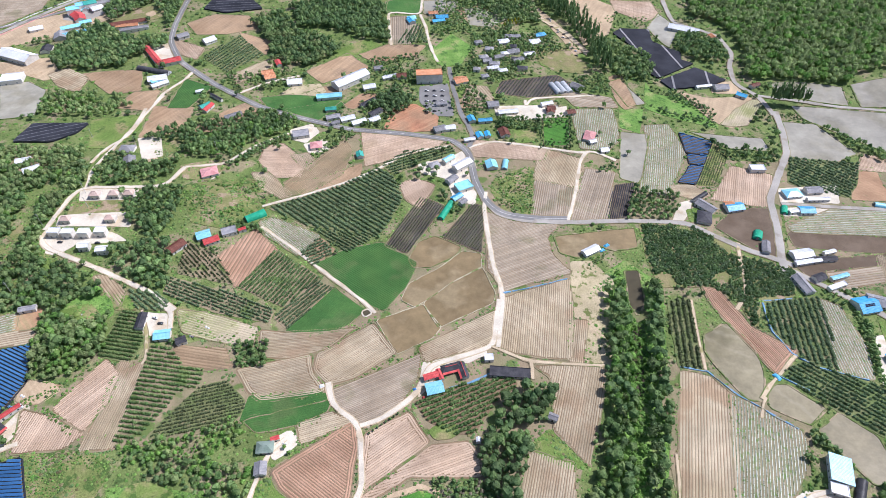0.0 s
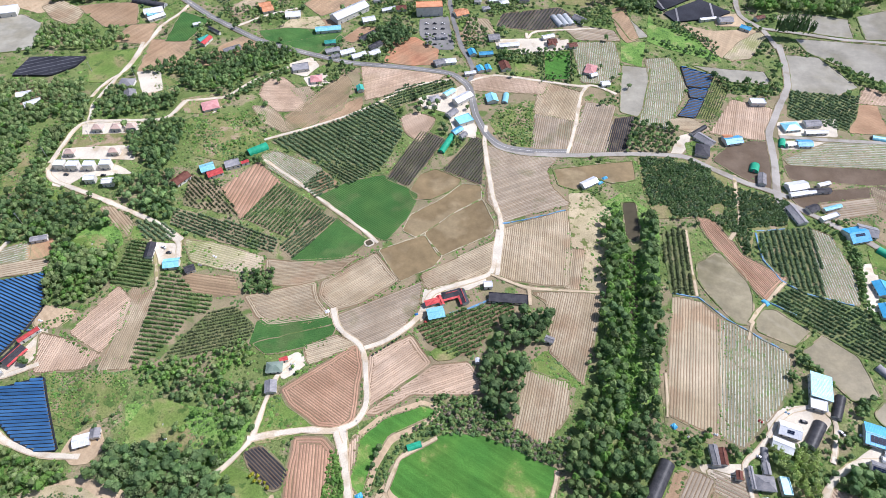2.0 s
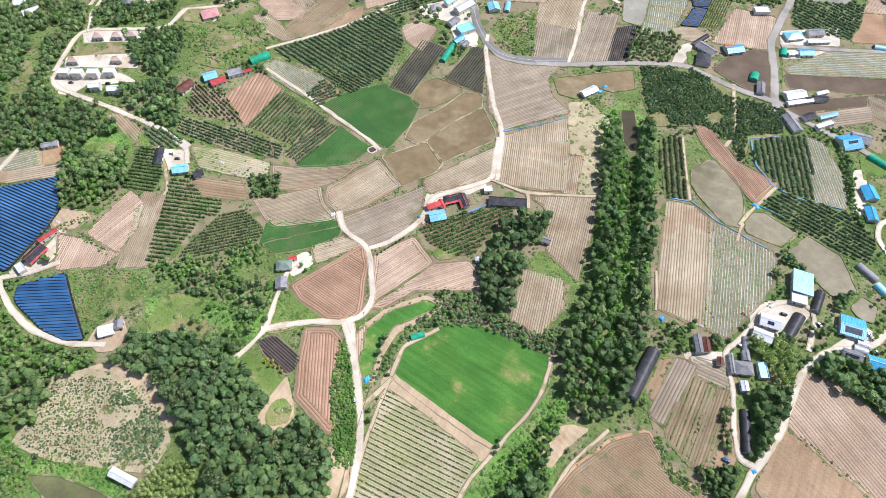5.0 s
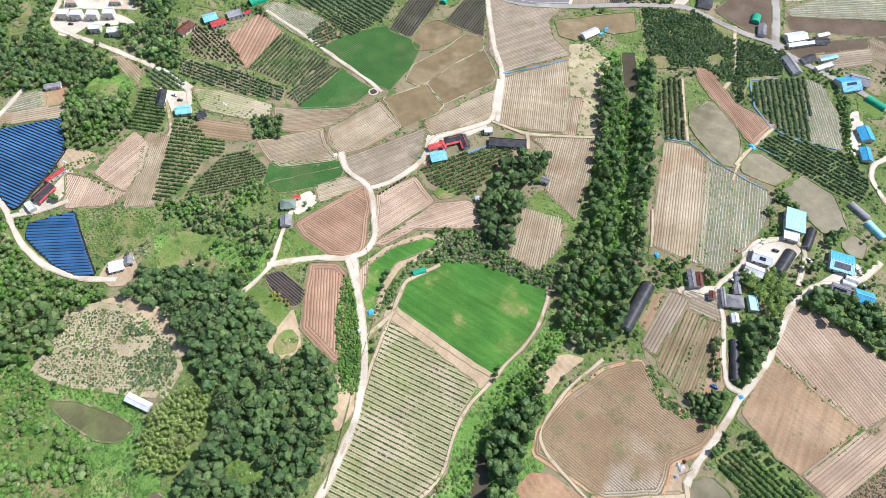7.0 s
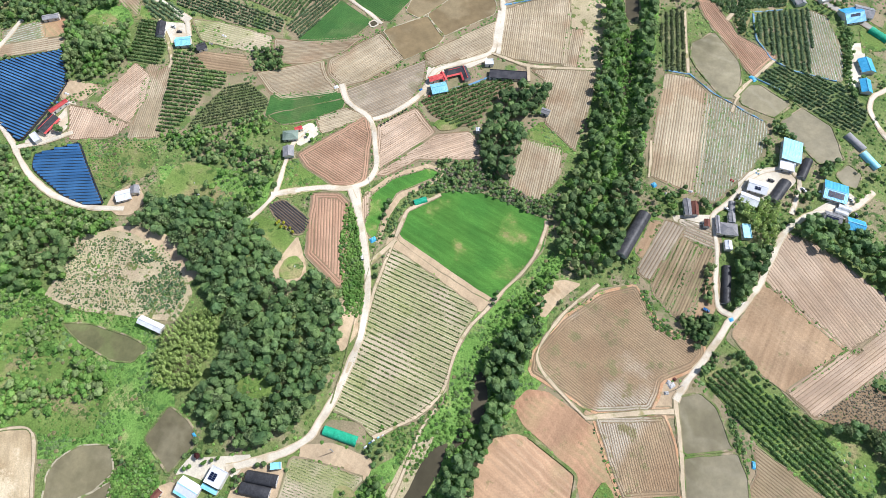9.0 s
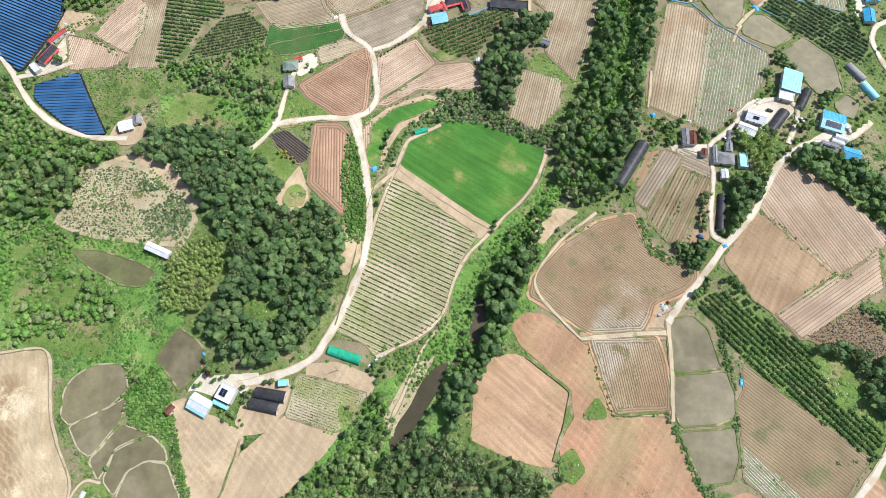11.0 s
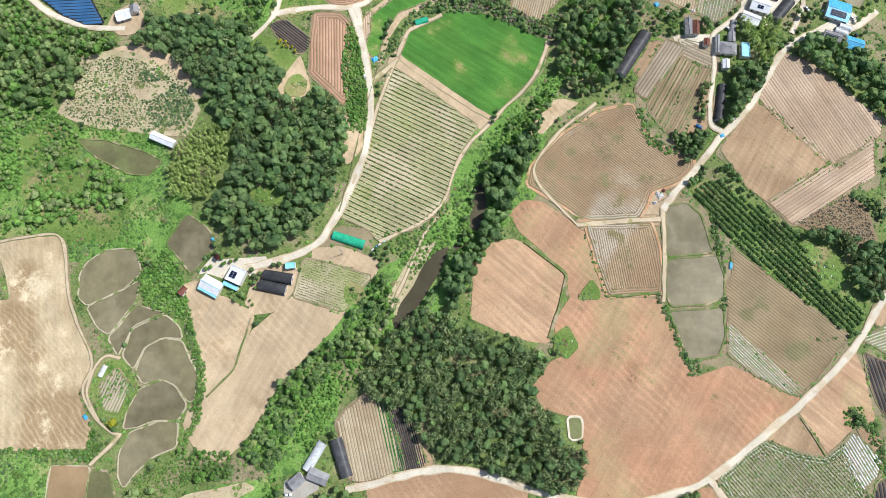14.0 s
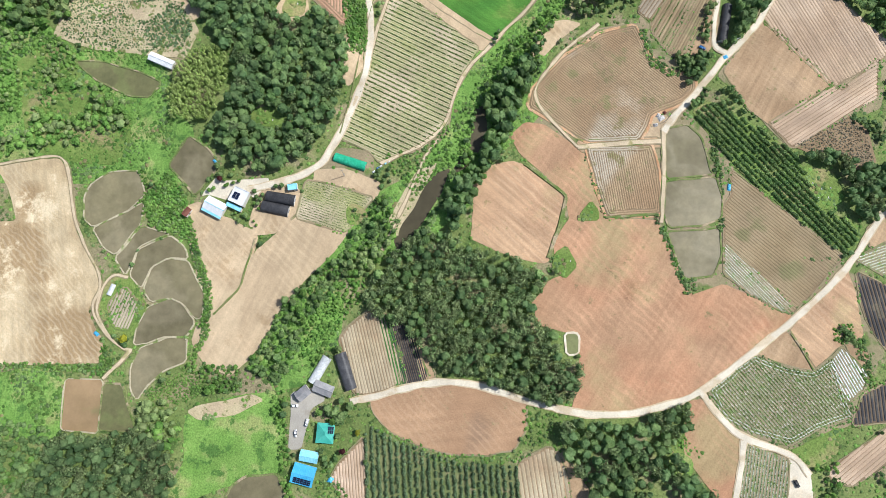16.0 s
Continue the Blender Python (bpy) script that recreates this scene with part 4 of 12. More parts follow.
def plant_tree(species, x, y, r, h=1.0, group="trees"):
    """A single tree: trunk with limbs and a crown of leaf tufts. r: the crown's radius in metres."""
    if not off_buildings(np.array([x]), np.array([y]), r * 0.3)[0]:
        return None
    COUNT[0] += 1
    trunk, top = tree_mesh(species, COUNT[0] % 5)
    root = thing("tree", x, y, gz(x, y), COUNT[0] * 77 % 360)
    root.scale = (r, r, r * h)
    tagged(root, TREE_LABEL[species], "tree", group)
    child("trunk", trunk, root)
    child("crown", top, root)
    return root


def plant_wood(name, plan, mix, gap, size, label, single, seeded, thin, high, waters, paths):
    """A wood or thicket. mix: {species: share}; size: smallest and largest crown radius."""
    rnd = np.random.RandomState(seeded)
    x, y = spots(plan, gap, rnd)
    for p in CLEARINGS if any(k in mix for k in ("broad", "dark", "far", "pine")) else ():
        k = ~inside(p, x, y)
        x, y = x[k], y[k]
    if thin:
        k = np.array([noise.noise((a * 0.035, b * 0.035, 5.0)) for a, b in zip(x, y)]) > thin - 0.6
        x, y = x[k], y[k]
    for p in WATERS[:waters]:
        k = ~inside(p, x, y)
        x, y = x[k], y[k]
    if name != "soil_patch":
        k = off_roads(x, y, 1.2 if thin else 0.6, paths)
        x, y = x[k], y[k]
    if not len(x):
        return
    r = rnd.uniform(*size, len(x))
    kinds = list(mix)
    w = np.array([mix[k] for k in kinds], float)
    pick = rnd.choice(len(kinds), len(x), p=w / w.sum())
    hh = rnd.uniform(0.85, 1.25, len(x)) * high
    if single:
        for i in range(min(single, len(x))):
            plant_tree(kinds[pick[i]], x[i], y[i], r[i], hh[i], "trees of the near woods")
        x, y, r, pick, hh = (q[single:] for q in (x, y, r, pick, hh))
        if not len(x):
            return
    cx, cy = float(x.mean()), float(y.mean())
    cz = gz(cx, cy)
    root = tagged(thing(name, cx, cy, cz), label, "woods" if name == "wood" else "soil" if name == "soil_patch" else "thicket", kind="stuff")
    for i, k in enumerate(kinds):
        s = pick == i
        if not s.any():
            continue
        tm, mat = SPECIES[k]
        low = -0.1 if k.startswith("bush") or k == "nursery" else 0.25
        pl = np.stack([x[s], y[s], ground_z(x[s], y[s]) + low * r[s], r[s], r[s] * hh[s], rnd.uniform(0, 6.28, s.sum())], 1)
        tagged(child("clods" if k == "clod" else "foliage", scatter("foliage", tm, pl, cx, cy, cz, mat), root), kind="stuff")


def off_roads(x, y, by, first=None):
    """Which of the points keep clear of roads and buildings."""
    free = np.ones(len(x), bool)
    if not len(x):
        return free
    u0, v0, u1, v1 = x.min() - 9, y.min() - 9, x.max() + 9, y.max() + 9
    for p, w in PATHS[:first]:
        for a, b in zip(p, p[1:]):
            if max(a[0], b[0]) < u0 or min(a[0], b[0]) > u1 or max(a[1], b[1]) < v0 or min(a[1], b[1]) > v1:
                continue
            d = b - a
            t = np.clip(((x - a[0]) * d[0] + (y - a[1]) * d[1]) / max(d @ d, 1e-6), 0, 1)
            free &= np.hypot(x - a[0] - t * d[0], y - a[1] - t * d[1]) > w / 2 + by
    return free & off_buildings(x, y, by)


def off_buildings(x, y, by):
    """Which of the points keep clear of buildings and tunnels."""
    free = np.ones(len(x), bool)
    for u, v, a, b, yaw in SPOTS:
        c, s = math.cos(yaw), math.sin(yaw)
        free &= (np.abs((x - u) * c + (y - v) * s) > a + by) | (np.abs((y - v) * c - (x - u) * s) > b + by)
    return free


def wild(x0, y0, x1, y1, gap, far=False):
    """Weeds, shrubs and a few young trees on all ground that no field, road or building takes up."""
    rnd = np.random.RandomState(seed())
    x, y = spots([(x0, y0), (x1, y0), (x1, y1), (x0, y1)], gap, rnd)
    free = np.ones(len(x), bool)
    for p in PLANS:
        a = np.array(p)
        (u0, v0), (u1, v1) = a.min(0), a.max(0)
        k = np.nonzero(free & (x > u0) & (x < u1) & (y > v0) & (y < v1))[0]
        if len(k):
            free[k[inside(p, x[k], y[k])]] = False
    free &= off_roads(x, y, 0.8)
    x, y = x[free], y[free]
    dry = np.zeros(len(x), bool)
    for p in VERGES:
        dry |= inside(p, x, y)
    k = ~dry | (rnd.rand(len(x)) < 0.45)
    x, y, dry = x[k], y[k], dry[k]
    clump = np.array([noise.noise((a * 0.04, b * 0.04, 9.0)) for a, b in zip(x, y)]) + rnd.uniform(-0.25, 0.25, len(x))
    big = 1.8 if far else 1.0
    cx, cy = (x0 + x1) / 2, (y0 + y1) / 2
    cz = gz(cx, cy)
    root = tagged(thing("undergrowth", cx, cy, cz), "rough weeds and shrubs growing wild between fields", "undergrowth", kind="stuff")
    kind = np.where(dry, np.where(clump > 0.42, 1, 0), np.where(clump > 0.35, 2, np.where(clump > 0.05, 1, 0)))
    for k, (lo, hi, tall, tm) in enumerate(((0.7, 1.6, 0.4, CROP), (0.8, 1.7, 0.8, BUSH), (1.4, 2.8, 1.0, BROAD_FAR))):
        for m, share in enumerate((("leaf_lush", "leaf_crop"), ("leaf", "leaf_lush"), ("leaf", "leaf_dark"))[k]):
            s = (kind == k) & ((np.arange(len(x)) % 5 < 3) == (m == 0))
            if not s.any():
                continue
            r = rnd.uniform(lo, hi, s.sum()) * big
            pl = np.stack([x[s], y[s], ground_z(x[s], y[s]) - 0.05, r, r * tall * rnd.uniform(0.7, 1.3, s.sum()), rnd.uniform(0, 6.28, s.sum())], 1)
            tagged(child("growth", scatter("growth", tm, pl, cx, cy, cz, share), root), kind="stuff")


# ---------------------------------------------------------------- buildings
def building(x, y, L, W, yaw, roof="gable", h=3.0, rise=None, top="roof_grey", wall="wall", label="", name="house", solar=None, trim=None, cap=True, over=0.5):
    """A building L by W with eaves at height h. roof: gable (ridge along L), hip, flat or lean."""
    root = thing(name, x, y, gz(x, y), yaw)
    tagged(root, label or "small farm building", "building", "buildings")
    SPOTS.append((x, y, L / 2 + over, W / 2 + over, math.radians(yaw)))
    a, b = L / 2, W / 2
    rise = W * 0.22 if rise is None else rise
    bm = bmesh.new()
    box(bm, -a, -b, -0.6, a, b, h)
    if roof == "gable":
        for s in (-1, 1):
            v = [bm.verts.new((s * a, -b, h)), bm.verts.new((s * a, b, h)), bm.verts.new((s * a, 0, h + rise - 0.05))]
            bm.faces.new(v if s > 0 else v[::-1])
    part("wall", bm, wall, root)
    A, B = a + over, b + over
    drop = rise * over / b
    bm = bmesh.new()
    if roof in ("gable", "lean"):
        prof = [(-B, h - drop), (0, h + rise), (B, h - drop)] if roof == "gable" else [(-B, h), (B, h + rise)]
        k = max(4, int(2 * A / 0.9))
        xs = [(-A + 2 * A * (i + d) / k, e) for i in range(k) for d, e in ((0.0, 0.1), (0.12, 0.0), (0.88, 0.0))] + [(A, 0.1)]
        under = [[bm.verts.new((s * A, yy, zz)) for yy, zz in prof] for s in (-1, 1)]
        over_ = [[bm.verts.new((xx, yy, zz + 0.16 + e)) for yy, zz in prof] for xx, e in xs]
        for i in range(len(prof) - 1):
            bm.faces.new((under[0][i], under[0][i + 1], under[1][i + 1], under[1][i]))
            for u, w in ((under[0], over_[0]), (over_[-1], under[1])):
                bm.faces.new((u[i + 1], u[i], w[i], w[i + 1]))
            for u, w in zip(over_, over_[1:]):
                bm.faces.new((u[i], w[i], w[i + 1], u[i + 1]))
        for i in (0, -1):
            bm.faces.new([u[i] for u in over_] + [under[1][i], under[0][i]])
        bmesh.ops.recalc_face_normals(bm, faces=bm.faces[:])
    elif roof == "hip":
        k = max(0.5, A - B)
        lo = [(-A, -B, h - drop), (A, -B, h - drop), (A, B, h - drop), (-A, B, h - drop)]
        hi = [(-k, 0, h + rise), (k, 0, h + rise)]
        v = [bm.verts.new(p) for p in lo + hi]
        u = [bm.verts.new((p[0], p[1], p[2] + 0.2)) for p in lo + hi]
        for f in ((0, 1, 5, 4), (1, 2, 5), (2, 3, 4, 5), (3, 0, 4)):
            bm.faces.new([u[i] for i in f])
        for f in ((0, 1), (1, 2), (2, 3), (3, 0)):
            bm.faces.new([v[f[0]], v[f[1]], u[f[1]], u[f[0]]])
        bm.faces.new([v[i] for i in (3, 2, 1, 0)])
    else:
        box(bm, -A + 0.3, -B + 0.3, h, A - 0.3, B - 0.3, h + 0.2)
        for q in ((-A + 0.3, -B + 0.3, A - 0.3, -B + 0.6), (-A + 0.3, B - 0.6, A - 0.3, B - 0.3), (-A + 0.3, -B + 0.6, -A + 0.6, B - 0.6), (A - 0.6, -B + 0.6, A - 0.3, B - 0.6)):
            box(bm, q[0], q[1], h + 0.2, q[2], q[3], h + 0.6)
    part("roof", bm, top, root)
    if roof in ("gable", "hip") and cap:
        k = A if roof == "gable" else max(0.5, A - B)
        bm = bmesh.new()
        box(bm, -k - 0.1, -0.2, h + rise + 0.12, k + 0.1, 0.2, h + rise + 0.34)
        part("ridge_cap", bm, trim or top, root)
    if trim:
        bm = bmesh.new()
        lo = h - drop
        v = [bm.verts.new(p) for p in ((-A, -B + 0.1, lo), (A, -B + 0.1, lo), (A, -B - 1.5, lo - 0.4), (-A, -B - 1.5, lo - 0.4))]
        w = [bm.verts.new((p.co.x, p.co.y, p.co.z + 0.12)) for p in v]
        bm.faces.new(w), bm.faces.new(v[::-1])
        for i in range(4):
            bm.faces.new((v[i], v[(i + 1) % 4], w[(i + 1) % 4], w[i]))
        bmesh.ops.recalc_face_normals(bm, faces=bm.faces[:])
        part("porch_roof", bm, trim, root, "coloured strip of porch roof")
        for sx in (-A + 0.2, 0, A - 0.2):
            bm = bmesh.new()
            box(bm, sx - 0.07, -B - 1.4, -0.3, sx + 0.07, -B - 1.26, lo - 0.3)
            part("porch_post", bm, "wall", root)
    n = max(1, int(L / (4 if y < 440 else 8)))
    for s in (-1, 1):
        for i in range(n):
            xx = -a + (i + 0.5) * L / n
            door = s < 0 and i == 0
            bm = bmesh.new()
            if door:
                box(bm, xx - 0.5, s * b - 0.06, 0, xx + 0.5, s * b + 0.06, 2.1)
                part("door", bm, "roof_dark", root)
            else:
                for q in ((-0.75, 0.9, 0.75, 1.0), (-0.75, 2.1, 0.75, 2.2), (-0.75, 1.0, -0.65, 2.1), (0.65, 1.0, 0.75, 2.1)):
                    box(bm, xx + q[0], s * b - 0.08, q[1], xx + q[2], s * b + 0.08, q[3])
                w = part("window", bm, "roof_white", root)
                bm = bmesh.new()
                box(bm, xx - 0.65, s * b - 0.04, 1.0, xx + 0.65, s * b + 0.04, 2.1)
                part("pane", bm, "glass", w)
    if solar:
        nx, ny, ox, oy = solar
        slope = 0 if roof in ("flat",) else math.atan2(rise, b)
        for i in range(nx):
            for j in range(ny):
                bm = bmesh.new()
                box(bm, -0.95, -0.48, 0, 0.95, 0.48, 0.06)
                yy = oy + j * 1.06
                zz = h + 0.75 if roof == "flat" else h + rise - abs(yy) * math.tan(slope) + 0.38
                bmesh.ops.rotate(bm, verts=bm.verts, cent=(0, 0, 0), matrix=Matrix.Rotation(slope * (1 if yy < 0 else -1), 3, "X"))
                bmesh.ops.translate(bm, verts=bm.verts, vec=(ox + i * 2.08, yy, zz))
                part("solar_panel", bm, "solar", root)
    return root


def tunnel(ax, ay, bx, by, width, mat="tunnel_black", label="", high=None):
    """A round-arched farm tunnel from (ax, ay) to (bx, by)."""
    L = math.hypot(bx - ax, by - ay)
    x, y = (ax + bx) / 2, (ay + by) / 2
    SPOTS.append((x, y, L / 2, width / 2, math.atan2(by - ay, bx - ax)))
    root = thing("farm_tunnel", x, y, gz(x, y), math.degrees(math.atan2(by - ay, bx - ax)))
    tagged(root, label or {"tunnel_black": "long arched farm tunnel under black shade cloth", "tunnel_green": "long arched farm tunnel under green cloth", "tunnel_white": "arched greenhouse tunnel under milky film",
                           "roof_blue": "arched shed with a blue metal skin", "roof_sky": "arched shed with a light blue skin", "roof_grey": "arched grey metal shed"}[mat], "greenhouse", "farm tunnels")
    r, hh, k = width / 2, high or width * 0.5, 12
    arc = [(-r * math.cos(math.pi * i / k), hh * math.sin(math.pi * i / k) ** 0.8) for i in range(k + 1)]
    bm = bmesh.new()
    seg = max(4, int(L / 3))
    ring = []
    rnd = random.Random(seed())
    for j in range(seg + 1):
        xx = -L / 2 + L * j / seg
        s = 1 + rnd.uniform(-0.012, 0.012)
        ring.append([bm.verts.new((xx, u * s, w * s + (0.0 if 0 < i < k else -0.4))) for i, (u, w) in enumerate(arc)])
    for p, q in zip(ring, ring[1:]):
        for i in range(k):
            bm.faces.new((p[i], q[i], q[i + 1], p[i + 1]))
    bmesh.ops.recalc_face_normals(bm, faces=bm.faces[:])
    part("cover", bm, mat, root, smooth=True)
    for s in (-1, 1):
        bm = bmesh.new()
        bm.faces.new([bm.verts.new((s * (L / 2 - 0.05), u, w)) for u, w in arc])
        end = part("end_wall", bm, "tunnel_white" if mat != "tunnel_green" else mat, root)
        bm = bmesh.new()
        box(bm, s * L / 2 - 0.08, -0.9, 0, s * L / 2 + 0.08, 0.9, hh * 0.7)
        part("door", bm, "roof_grey", end)
    for j in range(0, seg + 1, 1):
        bm = bmesh.new()
        xx = -L / 2 + L * j / seg
        pts = [(u * 1.012, w * 1.012 + 0.03) for u, w in arc]
        va = [[bm.verts.new((xx + d, u, w)) for u, w in pts] for d in (-0.06, 0.06)]
        for i in range(k):
            bm.faces.new((va[0][i], va[1][i], va[1][i + 1], va[0][i + 1]))
        part("hoop", bm, mat if mat != "tunnel_black" else "tunnel_black", root)
    return root


def shade_field(angle, plan, mat="blue", gap=2.9, lift=1.5):
    """A ginseng field under rows of tilted shade sheets on posts."""
    p = outline(plan, 0.2)
    cx, cy = centre(p)
    cz = gz(cx, cy)
    PLANS.append(p)
    col = {"blue": "blue", "net": "black"}[mat]
    root = tagged(thing("shaded_field", cx, cy, cz), "ginseng field under close rows of %s shade sheets" % col, "field", "shaded ginseng fields")
    child("soil", sheet(p, 0.15, cx, cy, cz, "furrow"), root)
    child("edge_net", ribbon(p, 1.0, 0.5, 0.5, cx, cy, cz, "net", crown=0.5, closed=True), root, "black netting round the edge")
    c, s = math.cos(radians(angle)), math.sin(radians(angle))
    rnd = random.Random(seed())
    posts = bmesh.new()
    for (ax, ay), (bx, by) in rows_in(p, angle, gap, trim=0.5):
        ln = math.hypot(bx - ax, by - ay)
        k = max(1, int(ln / 9))
        v, f = [], []
        for j in range(k + 1):
            x, y = ax + (bx - ax) * j / k, ay + (by - ay) * j / k
            z = gz(x, y) - cz + lift + rnd.uniform(-0.06, 0.06)
            for u, w in ((-0.40, -0.22), (0.0, 0.06), (0.30, 0.26), (0.30, 0.20), (-0.40, -0.28)):
                v.append((x - s * u * gap - cx, y + c * u * gap - cy, z + w))
            if j % 2 == 0:
                box(posts, x - cx - 0.05, y - cy - 0.05, z - lift - 0.2, x - cx + 0.05, y - cy + 0.05, z)
            if j:
                o = (j - 1) * 5
                for i in range(5):
                    f.append((o + i, o + 5 + i, o + 5 + (i + 1) % 5, o + (i + 1) % 5))
        child("shade_sheet", mesh_of("shade_sheet", v, f, mat), root)
    tagged(part("posts", posts, "bark", root), kind="stuff")
    return root


def flat_net(plan, angle, gap=6.5, wide=0.3, mat="net", lift=1.8):
    """A field under one flat net, sewn from bands with pale seams."""
    p = outline(plan, 0.3)
    cx, cy = centre(p)
    cz = gz(cx, cy)
    PLANS.append(p)
    root = tagged(thing("shaded_field", cx, cy, cz), "field roofed over with flat black shade net", "field", "shaded ginseng fields")
    child("shade_net", sheet(p, lift, cx, cy, cz, mat, skirt=2.2), root)
    for a, b in rows_in(p, angle, gap, trim=0.3):
        child("seam", ribbon([a, b], wide, lift + 0.1, 0.08, cx, cy, cz, "roof_grey"), root)
    return root


def fence(path, mat="net_blue", high=1.0, label="low fence of blue plastic sheet along a field edge"):
    cx, cy = centre(path)
    cz = gz(cx, cy)
    root = tagged(thing("sheet_fence", cx, cy, cz), label, "fence", "sheet fences")
    child("sheet", ribbon(path, 1.6, 0.5, 0.6, cx, cy, cz, mat, crown=0.25, rough=0.9, step=3.0), root)
    rnd = random.Random(seed())
    pts = [np.array(q, float) for q in path]
    for a, b in zip(pts, pts[1:]):
        k = max(1, int(np.linalg.norm(b - a) / 12))
        for j in range(k):
            q = a + (b - a) * j / k
            bm = bmesh.new()
            z = gz(q[0], q[1]) - cz
            box(bm, q[0] - cx - 0.05, q[1] - cy - 0.05, z - 0.2, q[0] - cx + 0.05, q[1] - cy + 0.05, z + high + 0.3)
            part("post", bm, "metal", root)
    return root


def car(x, y, yaw, mat="car_white", truck=False):
    root = thing("truck" if truck else "car", x, y, gz(x, y) + 0.45, yaw)
    tagged(root, "parked small %s %s" % ({"car_white": "white", "car_dark": "dark", "car_blue": "blue"}[mat], "pickup truck" if truck else "car"), "vehicle", "parked vehicles")
    bm = bmesh.new()
    box(bm, -2.2, -0.85, 0.35, 2.2, 0.85, 0.85)
    bmesh.ops.bevel(bm, geom=bm.edges[:], offset=0.15, segments=2, affect="EDGES")
    part("body", bm, mat, root, smooth=True)
    bm = bmesh.new()
    x0, x1 = (0.6, 2.0) if truck else (-1.5, 1.0)
    box(bm, x0, -0.78, 0.8, x1, 0.78, 1.45)
    for v in bm.verts:
        if v.co.z > 1.2:
            v.co.x = x0 + (v.co.x - x0) * 0.8 + 0.15
            v.co.y *= 0.85
    part("cabin", bm, "glass", root, "dark window band")
    bm = bmesh.new()
    box(bm, x0 + 0.3, -0.62, 1.42, x0 + (x1 - x0) * 0.72, 0.62, 1.5)
    part("cabin_roof", bm, mat, root)
    if truck:
        bm = bmesh.new()
        for q in ((-2.2, -0.85, 0.4, -0.78), (-2.2, 0.78, 0.4, 0.85), (-2.2, -0.78, -2.12, 0.78)):
            box(bm, q[0], q[1], 0.85, q[2], q[3], 1.25)
        part("cargo_bed", bm, mat, root)
    for sx in (-1.35, 1.35):
        for sy in (-0.8, 0.8):
            bm = bmesh.new()
            bmesh.ops.create_cone(bm, cap_ends=True, segments=10, radius1=0.34, radius2=0.34, depth=0.22, matrix=Matrix.Translation((sx, sy, 0.3)) @ Matrix.Rotation(math.pi / 2, 4, "X"))
            part("wheel", bm, "tyre", root)
    return root


def pole(x, y, yaw=0, h=12):
    root = tagged(thing("utility_pole", x, y, gz(x, y), yaw), "grey concrete utility pole with crossarms", "pole", "utility poles")
    bm = bmesh.new()
    bmesh.ops.create_cone(bm, cap_ends=True, segments=8, radius1=0.22, radius2=0.13, depth=h + 1, matrix=Matrix.Translation((0, 0, h / 2 - 0.5)))
    part("shaft", bm, "stone", root)
    for z in (h - 0.5, h - 1.6):
        bm = bmesh.new()
        box(bm, -1.0, -0.06, z, 1.0, 0.06, z + 0.12)
        part("crossarm", bm, "metal", root)
    return root


def grave(x, y, r=2.2):
    root = tagged(thing("grave_mound", x, y, gz(x, y) + 0.1), "round grass-covered grave mound in a clearing", "grave", "grave mounds")
    bm = bmesh.new()
    bmesh.ops.create_icosphere(bm, subdivisions=2, radius=1)
    for v in bm.verts:
        v.co = (v.co.x * r, v.co.y * r, max(-0.3, v.co.z * r * 0.55))
    part("mound", bm, "meadow", root, smooth=True)
    bm = bmesh.new()
    box(bm, r + 0.6, -0.6, -0.2, r + 1.1, 0.6, 0.5)
    part("stone_table", bm, "stone", root, "pale stone slab")
    return root


def tarp(x, y, L, W, yaw, mat="roof_blue", label="blue tarpaulin over a small heap"):
    """A sheet thrown over a low heap."""
    n = 6
    v, f = [], []
    rnd = random.Random(seed())
    L, W = L * 0.75, W * 0.75
    for i in range(n + 1):
        for j in range(n + 1):
            u, w = i / n * 2 - 1, j / n * 2 - 1
            e = max(abs(u), abs(w))
            v.append((u * L / 2, w * W / 2, 0.05 + (1 - e ** 3) * 1.1 * rnd.uniform(0.7, 1.1)))
    for i in range(n):
        for j in range(n):
            a = i * (n + 1) + j
            f.append((a, a + n + 1, a + n + 2, a + 1))
    ob = new("tarpaulin", mesh_of("tarpaulin", v, f, mat))
    ob.matrix_world = pose(x, y, gz(x, y) + 0.2, 0, 0, yaw)
    return tagged(ob, label, "tarpaulin", "tarpaulins")


# ---------------------------------------------------------------- the plan

# dry margins under the farmland
field('verge', 0, [(-150.2, 265.9), (-125.7, 274.6), (-105.2, 318.9), (-42.4, 363.3), (37.4, 410), (107.8, 395.6), (102.1, 330.1), (137.6, 325.8), (119.9, 243.5), (107.6, 224), (82.1, 156.3), (61.5, 132.5), (46, 148.1), (25.9, 164.4), (-8.3, 159.6), (-48.7, 146.1), (-57.2, 198.8), (-80.1, 260.2), (-125.2, 221.8)], lift=0.1, bank=None)
field('verge', 0, [(43.3, -3.1), (56.4, 26.1), (101.5, 63.8), (127.2, 67.4), (161.7, 29.7), (153.3, 6.7), (170.1, -12.1), (182.9, -34.1), (211.3, -122.1), (177.9, -108.8), (133.5, -102.3), (131.8, -67.2), (79.4, -64.1), (62.5, -31.3)], lift=0.1, bank=None)
field('verge', 0, [(178.3, 32.1), (228.1, 103.7), (289.3, 55), (277, 11.8), (219.4, -15.4)], lift=0.1, bank=None)
field('verge', 0, [(-283.3, 221), (-210.7, 243), (-138.6, 279.2), (-129.8, 279.7), (-128.1, 199.1), (-187, 182), (-269.5, 172.3)], lift=0.1, bank=None)
